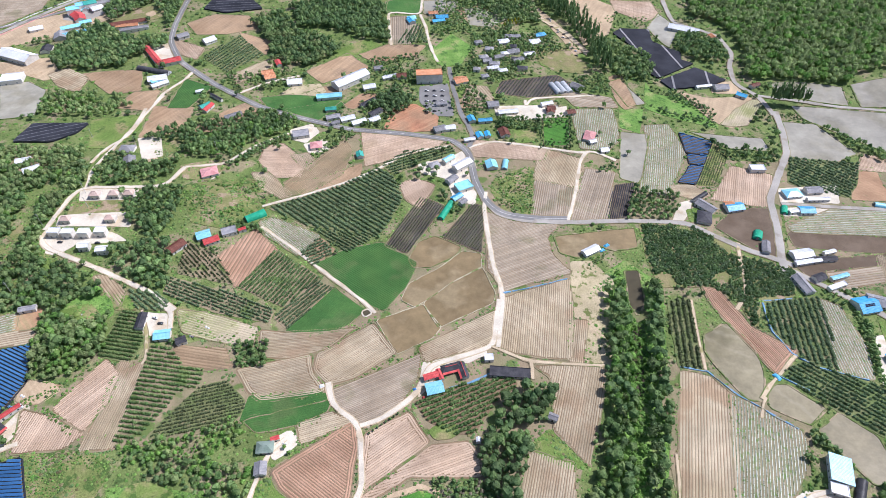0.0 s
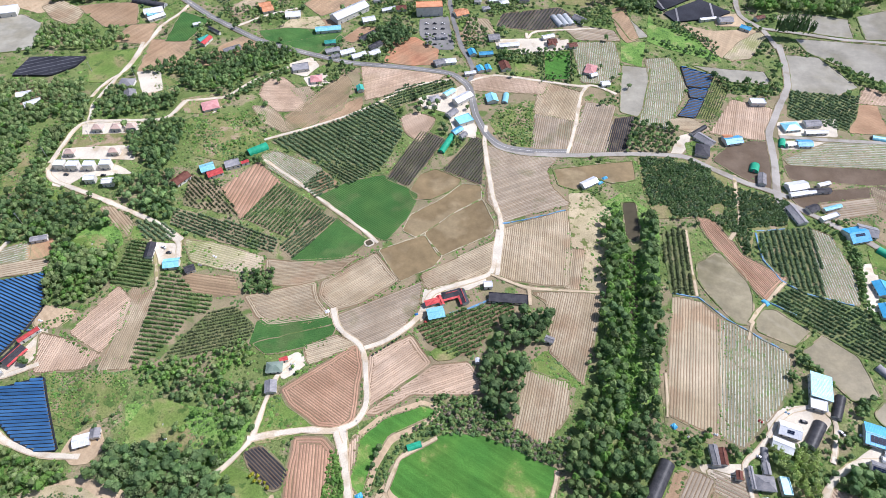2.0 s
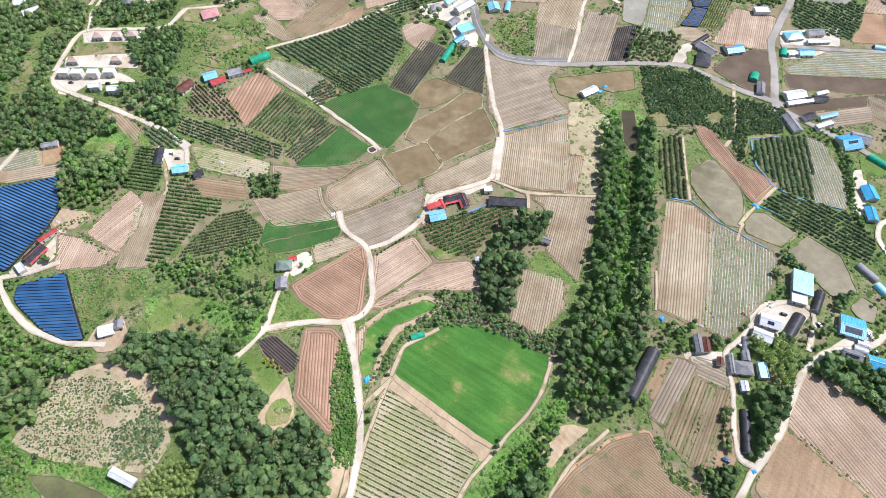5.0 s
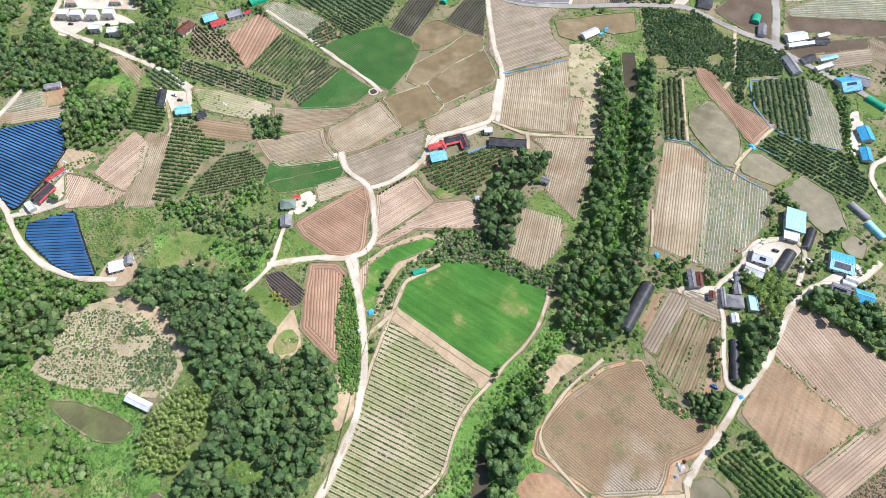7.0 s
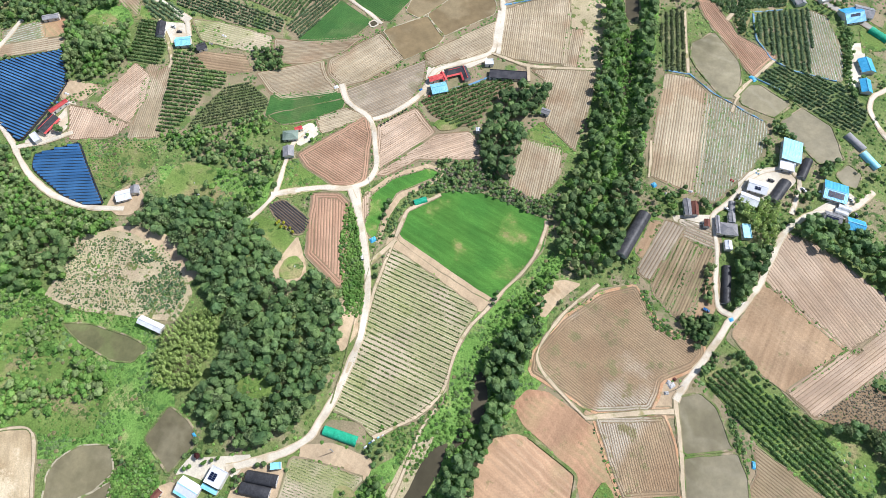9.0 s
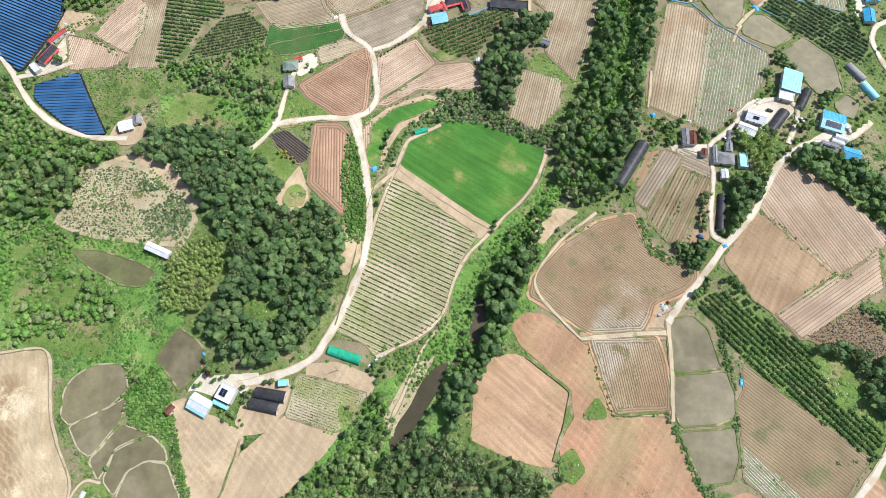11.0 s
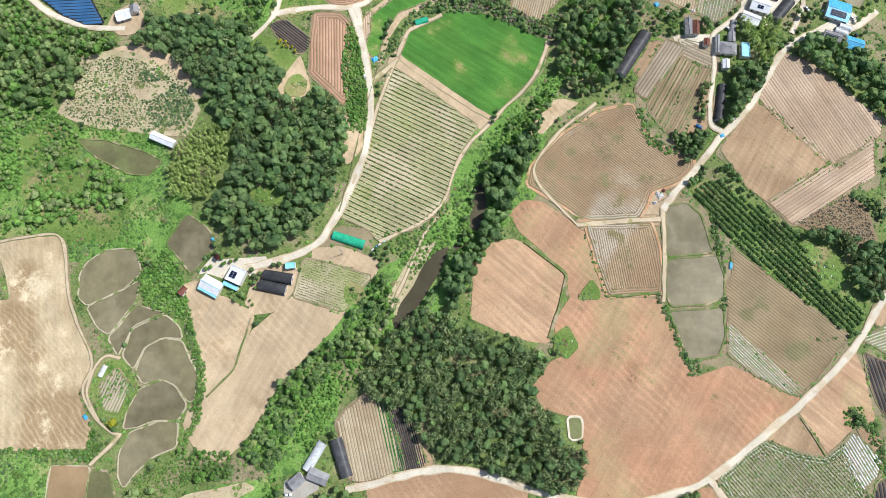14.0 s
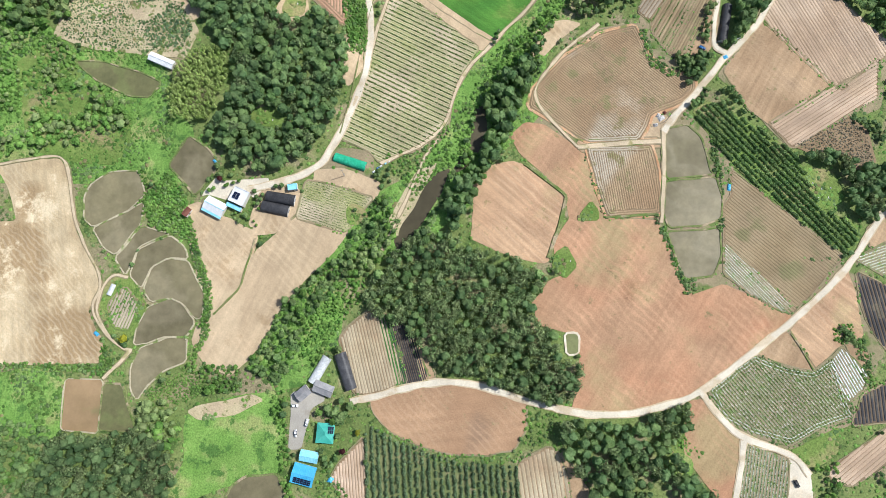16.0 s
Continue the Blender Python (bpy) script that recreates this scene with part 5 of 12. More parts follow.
field('verge', 0, [(169.6, -77.5), (245.4, -87.2), (262.1, -94), (264.1, -141.8), (251.8, -161.8), (239.4, -184.7), (204.9, -197.8), (175.5, -191.7), (157, -169.3), (203.9, -129)], lift=0.1, bank=None)
field('verge', 0, [(128.8, 79.4), (148.5, 119), (184.7, 111.5), (183, 92.4), (161.7, 60.4), (130.6, 63.5)], lift=0.1, bank=None)
field('verge', 0, [(153.4, 239.2), (169.1, 244.4), (186.7, 239.1), (240.1, 199.4), (224.9, 163.8), (181.1, 124.3), (142.8, 143.8)], lift=0.1, bank=None)
field('verge', 0, [(-86.6, 533.2), (30.9, 516.2), (170.6, 490.7), (331, 484.3), (291.3, 379.7), (107.8, 396.9), (38.6, 420.2), (24.3, 478.5), (-79.8, 467.2), (-106.2, 502.7)], lift=0.1, bank=None)
field('verge', 0, [(331, 484.3), (447.8, 485.3), (348.6, 293), (292.8, 359)], lift=0.1, bank=None)

# meadows and rough ground under the woods
field('lush', 0, [(-264.6, -162.1), (-244.9, -158.6), (-226.8, -161.8), (-225.6, -179.8), (-225.8, -197.5), (-259.3, -194.6)])
field('mown', 0, [(-149.5, -191.9), (-148.6, -183.8), (-120.7, -173.8), (-99, -171.2), (-92.8, -191.2), (-93.1, -213.3), (-110.9, -218.2), (-126.9, -223), (-146, -230), (-156.1, -226.4), (-147.7, -210.8)])
field('meadow', 0, [(-211.4, -120.9), (-208.2, -108.7), (-201.9, -101.6), (-190.9, -105.1), (-182.5, -118.9), (-187.7, -136.2), (-199.8, -136.3)])
field('lawn', 0, [(-193.8, 135.3), (-188, 152.8), (-178.8, 155.7), (-160.6, 149), (-161.4, 138.1), (-172.3, 125.1), (-182.1, 121.3)])
field('dry', 0, [(-167.3, 130), (-158.7, 137), (-151.6, 130.1), (-159.7, 121)])
field('meadow', 0, [(-113.7, 151.7), (-104.7, 159.2), (-76.8, 139.4), (-88.3, 137.1), (-103.1, 130.6), (-112.5, 129)])
field('lawn', 0, [(-139.1, 92.5), (-125.4, 112), (-111.1, 105.5), (-97, 92), (-92, 77), (-103.4, 69), (-122, 78), (-132.9, 86)])
grave(-113.1, 87.7, 2.6)
grave(-98.3, 75.4, 2.2)
field('meadow', 0, [(-278.5, 35.3), (-260.6, 48.4), (-241, 43), (-237.4, 28.4), (-219.6, 14.3), (-201.5, -2.8), (-201.4, -19.3), (-209.5, -29), (-240.8, -26), (-262.8, -19.7)])
field('meadow', 0, [(59.2, 184.4), (72, 194.3), (91.1, 172.1), (82.8, 169.8), (67, 177.1)])
field('dry', 0, [(-203.4, 290.8), (-197, 291.3), (-169.6, 276), (-139, 275.1), (-139.3, 258.2), (-148.9, 258.8), (-181.1, 269.6), (-197.6, 281.4)])
field('rough', 0, [(-238.6, 430.4), (-215.4, 440.8), (-169.8, 448.8), (-164.7, 420.4), (-157.6, 409.2), (-191.6, 379.8), (-217, 384.7)])
field('dry', 0, [(-216.5, 423.9), (-193.5, 435.9), (-179.8, 419.1), (-196.1, 400.3), (-214.3, 404)], lift=0.4)
field('rough', 0, [(49.6, 456.5), (86.1, 474.6), (80.9, 408.2), (72.7, 400.4), (53.1, 415.6), (44.6, 439.6)])
field('lush', 0, [(-16.6, 702.1), (7.8, 742.6), (32.5, 712.4), (18, 674.8), (-2.3, 666), (-14.1, 682.4)])
field('meadow', 0, [(113.3, 554), (129.8, 565.1), (126, 513.5), (108.1, 508.2)])
field('meadow', 0, [(-140.7, 690.5), (-98.8, 723.3), (-70.3, 721.9), (-102.8, 691.4), (-129.5, 684.4)])
field('meadow', 0, [(219.3, -42.9), (227.4, -29.4), (243.1, -32.9), (249.6, -48), (241.3, -54.6), (227.4, -52.6)])
field('meadow', 0, [(206.3, -201), (232.2, -189.6), (230.4, -200.8), (215.5, -208.8), (208.2, -205.7)])
field('meadow', 0, [(135.2, -201.6), (144, -192), (151.7, -201.5), (146.4, -207.8)])
CLEARINGS.append([(145, 322.4), (158, 322.5), (146.8, 247), (137.3, 203.9), (127.6, 169.3), (121, 146.1), (119.8, 146.1), (126.3, 179), (134.4, 230.4)])
CLEARINGS.append([(179.7, 85.2), (190.1, 85.1), (185.5, 51.8), (175.3, 51.9)])
CLEARINGS.append([(70.9, -129.7), (86.5, -128.8), (86.6, -150.9), (69.7, -151.1)])
CLEARINGS.append([(-284.7, 282.1), (-274.6, 294.1), (-255.6, 299.4), (-248.8, 281.8), (-257.3, 270.1), (-274.7, 278.1)])
field('lush', 0, [(-285.8, 281.5), (-275.4, 295.3), (-255.1, 300.7), (-246.9, 281.4), (-256.4, 268.5), (-275.1, 276.4)])
CLEARINGS.append([(-121.7, -1.5), (-115.9, 2.5), (-103.5, 2.5), (-96.9, -2.1), (-99.3, -8.5), (-111.6, -9.3), (-118.8, -6.5)])
CLEARINGS.append([(-196.1, 142.7), (-184.2, 154.4), (-161.5, 149.3), (-163.4, 140.9), (-174.3, 124.4), (-182.7, 130.5)])
CLEARINGS.append([(-217.9, 103.7), (-196.2, 102.2), (-172.3, 88.8), (-158.8, 69.9), (-164.4, 66.3), (-184.1, 84.4), (-216.9, 97.7), (-242.6, 96.1)])
field('meadow', 0, [(-123.1, -1.5), (-116, 3.5), (-103.6, 3.6), (-95.5, -2.1), (-97.8, -9.2), (-111.5, -10.7), (-120.6, -7.2)])
grave(-110.2, -2.9, 1.8)
field('earth', 0, [(-218, 104.6), (-196.3, 103.1), (-171.6, 89.6), (-158, 69.8), (-164.3, 65.5), (-184.7, 83.6), (-216.8, 96.9), (-243.2, 95.2)])
field('lush', 0, [(-199.2, 151.2), (-175.8, 153.8), (-120.9, 142.6), (-124, 119), (-148.1, 109.8), (-168.3, 114.6), (-189.2, 123.8)], lift=0.12)

# bare and ploughed fields
field('swirl', 0, [(-281.9, -33.1), (-262.7, -29.1), (-244.9, -26.4), (-240, -33.3), (-235.4, -62.6), (-222.8, -87.6), (-213.3, -103.5), (-214.4, -115.7), (-218.9, -122), (-213, -133), (-206.8, -141.4), (-207.5, -152.6), (-245.6, -153.6), (-286, -153.3), (-310.3, -106.4), (-288, -70.5), (-265.6, -68.3), (-273.5, -44.8)])
field('pale', 0, [(-154, -59.5), (-135, -66), (-116.8, -74.1), (-115.8, -78.3), (-119.4, -90.7), (-123.6, -108.1), (-130.2, -115.1), (-139, -123.8), (-143.8, -115.2), (-147.4, -104.8), (-155.6, -80.2), (-157.1, -67.8)])
field('pale', 0, [(-114.3, -87.1), (-102.6, -75.8), (-88.9, -64.4), (-59.9, -72.7), (-67.2, -83.3), (-87.2, -104.4), (-94.3, -115.5), (-103.5, -125.2), (-107.8, -138.8), (-118.9, -152.3), (-126.9, -159), (-141.1, -152.6), (-149, -140.9), (-148, -132.4), (-138.8, -125.5), (-121.8, -108.8)])
field('pale', 0, [(-79.3, -35.5), (-63.5, -34.5), (-41.1, -42.1), (-41, -47.5), (-45.4, -51.9), (-79.1, -42.6)])
field('stripe', 161, [(-84.4, -43), (-78.4, -43.3), (-46.5, -52.2), (-59.9, -70.9), (-89, -63)], spacing=1.5, crop=('leaf_crop', 1.5, 0.6, 0.8, 0.35), apart=True)
field('brown', 0, [(-40.2, -172.9), (-23.6, -167.8), (3.1, -164.3), (26.5, -165.7), (48.2, -173.6), (48, -189.7), (41.3, -199.3), (26.5, -202.6), (6.7, -202.1), (-13.1, -197.3), (-29.8, -188.9), (-39, -179.3)])
field('tan', 105, [(-55.7, -133.3), (-43.4, -122.6), (-37.5, -125.3), (-31, -139.8), (-24.4, -162.9), (-42, -169.6), (-49.7, -168.1), (-59.9, -138.4)], spacing=1.8, apart=True)
field('rice', 106, [(-36.8, -125.3), (-33.4, -126.3), (-21.6, -166.1), (-24.3, -167.2)])
field('black', 107, [(-32, -126.6), (-19.2, -134.6), (-9.7, -160.5), (-21, -165.8)], spacing=1.2, apart=True)
field('bare', 0, [(-18.2, -137.3), (-14, -142.9), (-5.3, -159.4), (-9, -161.1)])
field('pink', 96, [(-46, -197.9), (-44.4, -228.8), (-54.1, -228.3), (-61.7, -218.2), (-58.1, -211.3)], spacing=1.7, apart=True)
field('tan', 99, [(46.8, -210.3), (62.7, -201.3), (67.5, -205.4), (72.2, -217.8), (73.5, -230.2), (47.5, -230.4)], spacing=2.6, apart=True)
field('bare', 0, [(67.6, -203.8), (72.4, -206.9), (81.9, -220.9), (89.7, -230.1), (74.5, -230.2), (72.2, -216.3)])
field('orange', 0, [(80.1, -63.3), (98.4, -63.2), (103.2, -64.6), (131.9, -65.4), (136.5, -77.8), (141.2, -88.3), (145.4, -105.7), (152, -111.5), (171.3, -104.7), (209.5, -122.1), (189.4, -139.2), (157.4, -162.8), (136.7, -172.1), (106.4, -177.9), (79.1, -176.5), (84.6, -150.3), (78.3, -132), (60.7, -127.7), (55.7, -116.9), (66.3, -103), (77.8, -98.7), (80, -92.4), (70.1, -85.5), (70.3, -79.1)])
field('orange', 0, [(44.3, -8.9), (52.3, -1.9), (63.1, -2.9), (87.8, -20.6), (94.8, -43.9), (99.1, -62.1), (80.1, -63), (78.4, -48.8), (64.3, -33.1), (50.2, -20.2)])
field('hexa', 0, [(18, -36.3), (26.9, -31.7), (43, -27.7), (53.6, -31.4), (74.5, -48.9), (63.1, -89.1), (54.5, -88.5), (33.7, -82.4), (19.1, -75.4), (20.5, -53.8), (16.2, -44.8)])
field('umber', 138, [(58.2, 22.2), (78.8, 44), (101.3, 59.4), (123.5, 65.8), (128.6, 55.4), (131.7, 43.6), (143.9, 33.7), (159.9, 30.5), (159.8, 22), (153.7, 15.1), (131.8, 6.8), (127.8, -2.7), (123.9, -10.3), (92.4, -12.3), (72.3, 1), (56.2, 11.3)], spacing=1.45, bank='rim', apart=True)
field('umber', 98, [(92.6, -17.6), (130.8, -15.9), (133.6, -30.8), (134.9, -47.3), (133.3, -58.5), (103, -60.2), (97.7, -42.1)], bank='rim', apart=True)
field('bare', 0, [(86.9, -13.8), (135.6, -11.5), (136.8, -14.5), (88.2, -18.1)])
field('olive', 139, [(181.9, -33.4), (243.8, -85.5), (211.5, -118.7), (175.5, -78.1), (175.5, -56), (182, -46.9)], spacing=1.8, apart=True)
field('film', 133, [(175, -79.5), (210, -116), (207.4, -118.4), (188.4, -107), (174, -95.7)], spacing=1.5, apart=True)
field('pink', 118, [(210, 69.6), (218.4, 89.4), (228.6, 102.9), (248.1, 93.6), (262.7, 77.7), (285.7, 55), (283, 45.7), (250.5, 26.5), (230.2, 46.9)], spacing=2.0)
field('bare', 0, [(182.2, 35), (207, 67.2), (249.4, 24.7), (207, 1), (194.9, 11.1)])
field('pink', 33, [(208.7, -0.4), (250.1, 23.7), (253.3, 18.5), (278.4, 41.9), (275.5, 18.7), (255.3, 7.5), (220.4, -13.8)], spacing=2.0)
field('hexa', 0, [(211.2, -131.6), (246.4, -94.9), (250.4, -108), (252.1, -132.6), (244.3, -134.7), (236.4, -139.4), (222.3, -152.2)])
field('bare', 0, [(190.8, -143.2), (206.9, -133), (221.5, -153.9), (215.3, -154.6), (196.1, -149.2)])
field('film', 130, [(159.9, -166), (187.2, -146.6), (208.5, -154.7), (221.9, -156.2), (232.8, -148.8), (241.5, -179.9), (222.5, -186.5), (205.1, -195.6), (182.3, -190), (165.3, -180.6)], spacing=1.8, crop=('leaf_crop', 1.8, 0.5, 1.3, 0.4), apart=True, head=2)
field('white', 117, [(233.4, -149.5), (240.1, -142.7), (252.3, -156.9), (248, -165.2), (240.8, -170.1)], apart=True)
field('bare', 0, [(243.9, -139.4), (253.7, -143.6), (254.1, -155.2), (251.8, -155.3)])
field('orange', 0, [(147.3, -174.6), (156.8, -172.6), (169.3, -185.4), (175.7, -198.7), (169.8, -226.3), (163, -229.4), (154, -217.1), (143.4, -201.5)])
field('film', 78, [(181, -198.7), (200.9, -205.8), (197.3, -229.2), (172.8, -229.4)], spacing=1.8, crop=('leaf_crop', 1.8, 0.6, 1.05, 0.4), apart=True)
field('pink', 37, [(226, -212.8), (269.4, -184.4), (267.6, -200.4), (239.3, -218), (229.6, -216.5)], spacing=2.0, apart=True)
field('black', 101, [(254.8, -97.6), (281.3, -109.4), (276.9, -148.4), (266.1, -138.5), (257.6, -121.6)], spacing=2.2, apart=True)
field('black', 91, [(251.7, -169.1), (275.8, -158.3), (273.2, -181.2), (244.5, -183.4)], spacing=2.2, apart=True)
field('film', 19, [(256.6, -87.1), (285.3, -72.7), (282.3, -100.8), (269.1, -94)], crop=('leaf_yellow', 1.7, 1.2, 0.8, 0.4), apart=True)
field('bare', 0, [(263.9, -68.7), (287.9, -47.6), (285.5, -70.9), (265.6, -77.2)])

# fields of the middle ground
field('pale', 0, [(-32.1, 103.6), (-28.9, 98.6), (30.9, 56.8), (28.6, 52.2), (22.4, 51.2), (-36.1, 92.4), (-35.6, 97.9)])
field('barley', 0, [(-31.1, 106.7), (-23.2, 120.2), (-6, 132), (5.8, 135.9), (25.5, 134.6), (44.9, 126.4), (62.1, 117.8), (70.4, 114.8), (64.7, 94.5), (52.7, 78.1), (41.1, 68), (30.9, 58), (-1.4, 78.8), (-28.2, 99.1)])
field('bare', 0, [(-281.6, 222.5), (-259.5, 220.3), (-267.9, 208.4), (-281.4, 209.9)])
field('pink', 54, [(-254.7, 204.3), (-235.6, 241.4), (-224.4, 231.4), (-224.7, 208.1), (-231.2, 190.3), (-242.9, 197.3)], spacing=1.4)
field('pink', 82, [(-273.2, 201.2), (-253, 197), (-231.7, 186.9), (-238.7, 178), (-268.1, 174.7)])
field('tan', 86, [(-222.7, 231), (-211, 240.3), (-208.2, 178.9), (-227.2, 176.9), (-222.9, 203.1)])
field('tan', 15, [(-142.7, 237.7), (-95.8, 252.5), (-91.8, 237.9), (-81.1, 224.3), (-84.3, 221.6), (-121.9, 215.6), (-131.1, 221.2)], spacing=1.3, head=2)
field('tan', 38, [(-89.4, 253.8), (-83.1, 258), (-52.5, 280.8), (-34.4, 255.7), (-59.6, 235.7), (-78.5, 228.8), (-90.4, 240.8)], spacing=1.3, head=2)
field('grey', 27, [(-73.8, 223.4), (-16.7, 251.8), (-18, 236.1), (-28.5, 214.4), (-48.8, 196.8), (-68.4, 208.5), (-74.6, 218)], spacing=1.3)
field('tan', 8, [(-134.2, 272.4), (-115.4, 271), (-66.7, 277.1), (-83.3, 259.8), (-108.8, 250.4), (-130.6, 250.6)], spacing=1.3, head=1)
field('rice', 16, [(-131.6, 200), (-129.6, 216.5), (-82.1, 221.1), (-77.2, 217.9), (-128.6, 202.7)])
field('rice', 15, [(-119, 192.6), (-129.1, 200.1), (-76.8, 213.6), (-77.7, 208.3), (-83.4, 201.8)])
field('red', 145, [(-103.3, 164.2), (-57.4, 200.8), (-54.1, 182.9), (-55.6, 143.9), (-61.2, 139), (-77, 140.8), (-96.2, 154.6)], spacing=1.6)
field('tan', 20, [(-92.5, 196.4), (-73.7, 205.7), (-59.4, 200.2), (-89.3, 185.6)])
field('pink', 39, [(-48.6, 158.4), (-48.4, 190.6), (-21.9, 206.6), (-8.5, 186.3), (-46.4, 154.7)], head=2)
field('pink', 21, [(-46.9, 149.9), (-6.8, 183.4), (18, 186.2), (26.9, 174.5), (25.9, 164.9), (-18.6, 164.1), (-42.1, 149.1)], head=1)
field('red', 94, [(-89.6, 131), (-72.2, 131.6), (-65.8, 124.1), (-64.1, 90), (-63.5, 65.6), (-66.2, 63.5), (-88, 83.9), (-89.4, 106.1)], spacing=1.9)
field('earth', 0, [(-56, 103), (-53.5, 132), (-36, 148.5), (-11.5, 157.5), (1, 153), (-8, 145), (-30, 132.5), (-39.5, 115.5), (-43.5, 97)], lift=0.02)
field('barley', 0, [(-51.9, 105.6), (-48.9, 130.3), (-33.9, 144.7), (-11.1, 153.4), (-4.3, 151.2), (-33.6, 136.9), (-43.5, 117), (-47, 100.2)])
field('pink', 94, [(-59.8, 120.7), (-51.1, 134.8), (-53.7, 116.5), (-55, 107.6)])
field('tan', 81, [(47.8, 306.4), (100.3, 326.2), (99.8, 301.6), (92.3, 252.6), (75.2, 252.6), (42.1, 259.7), (44.8, 289.4)], spacing=1.6)
field('sand', 0, [(107.1, 345.5), (121.7, 347), (135.4, 327.1), (135.2, 301.7), (118.6, 243.5), (100.8, 245.6), (109.8, 283.6), (98.9, 289.5)])
field('tan', 78, [(100.2, 284.8), (108.2, 284.8), (99.4, 247.8), (92.4, 249.9)])
field('tan', 73, [(68.4, 244.5), (116, 243.7), (106.9, 214.6), (93.2, 173.5), (76.3, 195.8), (77.9, 236.2)], spacing=1.6)
field('tan', 75, [(58.9, 179.5), (82.9, 171.7), (79.6, 151.1), (64.7, 132.2), (47.4, 141.1)], spacing=1.6)
field('tan', 75, [(170, 239), (185.6, 235.1), (196.6, 220.3), (174.4, 136.3), (171.7, 136.3), (146.5, 150.3), (158.5, 203.7)], spacing=1.9)
field('film', 73, [(197.3, 219.8), (200.4, 218.1), (232.1, 194.7), (232.1, 185.6), (221.5, 163.7), (206.9, 149.7), (184, 129.6), (175.1, 135.9)], spacing=1.9, crop=('leaf_crop', 1.9, 1.2, 0.9, 0.3))
field('red', 112, [(207.1, 319.9), (218.1, 316.1), (231.2, 278.2), (255.5, 258.5), (234.6, 239.3), (223.5, 266.6), (209.6, 302.2)], spacing=1.5)
field('film', 86, [(294.9, 307), (306.2, 301), (307.3, 259.8), (300.5, 235.7), (280.2, 240.8)], spacing=1.9)
field('meadow', 0, [(122.6, 91), (139.4, 117.2), (147.3, 113.5), (128.4, 85.9)])
field('bare', 0, [(129.6, 92.6), (141.8, 111.8), (145.2, 111.7), (131.7, 89.3)])

# fields beyond
field('rice', 143, [(-104.3, 340.9), (-81.2, 358.5), (-52.5, 367.3), (-22.2, 344.3), (-30.7, 320.2), (-45.6, 297.2), (-55, 301.4), (-87.4, 325.9)])
field('rice', 55, [(-114.8, 275), (-86.3, 315.7), (-61.3, 294.6), (-77.6, 277.3), (-99.1, 272.7)])
field('film', 139, [(-159.1, 388.7), (-150, 393.9), (-107.5, 374.9), (-120.8, 353.4), (-151.7, 374.8)])
field('red', 78, [(-184.4, 345.7), (-162.1, 378.3), (-140.9, 356.2), (-163.4, 315.3)], spacing=3.0, head=0)
field('tan', 29, [(-15, 259.6), (40.5, 294.2), (35.4, 265.2), (-10.4, 249.8)])
field('grey', 23, [(39.8, 405.4), (99.8, 391.7), (88.4, 376.9), (91.2, 353.5), (102.8, 336), (48.4, 317), (38.5, 339.7)], spacing=1.5)
field('film', 178, [(305.4, 393), (359.8, 419.5), (411.1, 418.1), (396.6, 383.8), (305.2, 387.7)], spacing=2.4)
field('dark', 0, [(301.4, 383.9), (394.4, 378.7), (386.9, 361.4), (301.6, 369.3)])
field('dark', 0, [(292, 348), (386.3, 360), (379.1, 343.3), (298.7, 332.6)])
field('dark', 0, [(240.9, 391.7), (264.6, 413.7), (297.8, 417.5), (278.7, 356.1), (265.6, 364.3)])
field('pink', 69, [(249, 429.4), (282.3, 478.4), (314.8, 465.8), (298.3, 419.1), (257.8, 427.1)], spacing=1.8)
field('film', 74, [(212.4, 546.5), (236.5, 548.9), (240.3, 500.4), (206.8, 433.5), (185, 441.3), (208.8, 509.2)], spacing=1.9)
field('film', 85, [(138.6, 575.3), (181.1, 578.4), (181.7, 555.5), (177.3, 519.5), (162.8, 503.7), (139.4, 507)], spacing=1.9)
field('tan', 70, [(97, 505), (134.4, 487.3), (125.8, 443.5), (87.2, 454.6)])
field('grey', 78, [(88.2, 452.9), (122.4, 441.8), (109, 397.1), (80.6, 404.4)], spacing=1.9)
field('grey', 70, [(137.9, 471.2), (163.6, 467.3), (143.9, 399.9), (113, 397.2)], spacing=1.9)
field('black', 71, [(162.6, 447.6), (179.2, 450.4), (161.3, 397.9), (144.5, 397.7)])
field('pink', 164, [(28.1, 516.8), (102.6, 505.1), (96.5, 486.5), (28.7, 491.4)])
field('pink', 26, [(-84.9, 525.4), (-51.7, 529.4), (0.6, 519), (-7.8, 506.4), (-76, 473.7)])
field('bare', 0, [(-81.5, 473.5), (-116.8, 449.7), (-147.5, 442), (-129.6, 426.9), (-99.8, 440.5), (-79.7, 453.8)])
field('tan', 141, [(-180.5, 454.9), (-168.4, 455.8), (-139.9, 426.2), (-146.9, 421.7), (-167.3, 434.7)])
field('pink', 0, [(-178.8, 498), (-163, 503.6), (-136.7, 477.2), (-136, 453.7), (-159.8, 452.1), (-178.9, 474.6)])
field('tan', 141, [(-149, 485.6), (-135.7, 489.1), (-125.3, 473.4), (-132.2, 464.2)])
field('bare', 0, [(-161.7, 649.2), (-119.7, 688.4), (-92.9, 660), (-140.4, 626.2)])
field('bare', 0, [(-102.5, 688.8), (-69.6, 711.7), (-27.4, 711.9), (-37.1, 691.6), (-83.7, 670.4)])
field('rust', 0, [(-61.9, 537.4), (-54.2, 577.4), (-33.1, 582.3), (-8.4, 559.4), (-9.8, 534.8), (-34.2, 532.2)])
field('bare', 0, [(-307.5, 511.2), (-313.1, 568.1), (-273.1, 567), (-269, 512.5)])
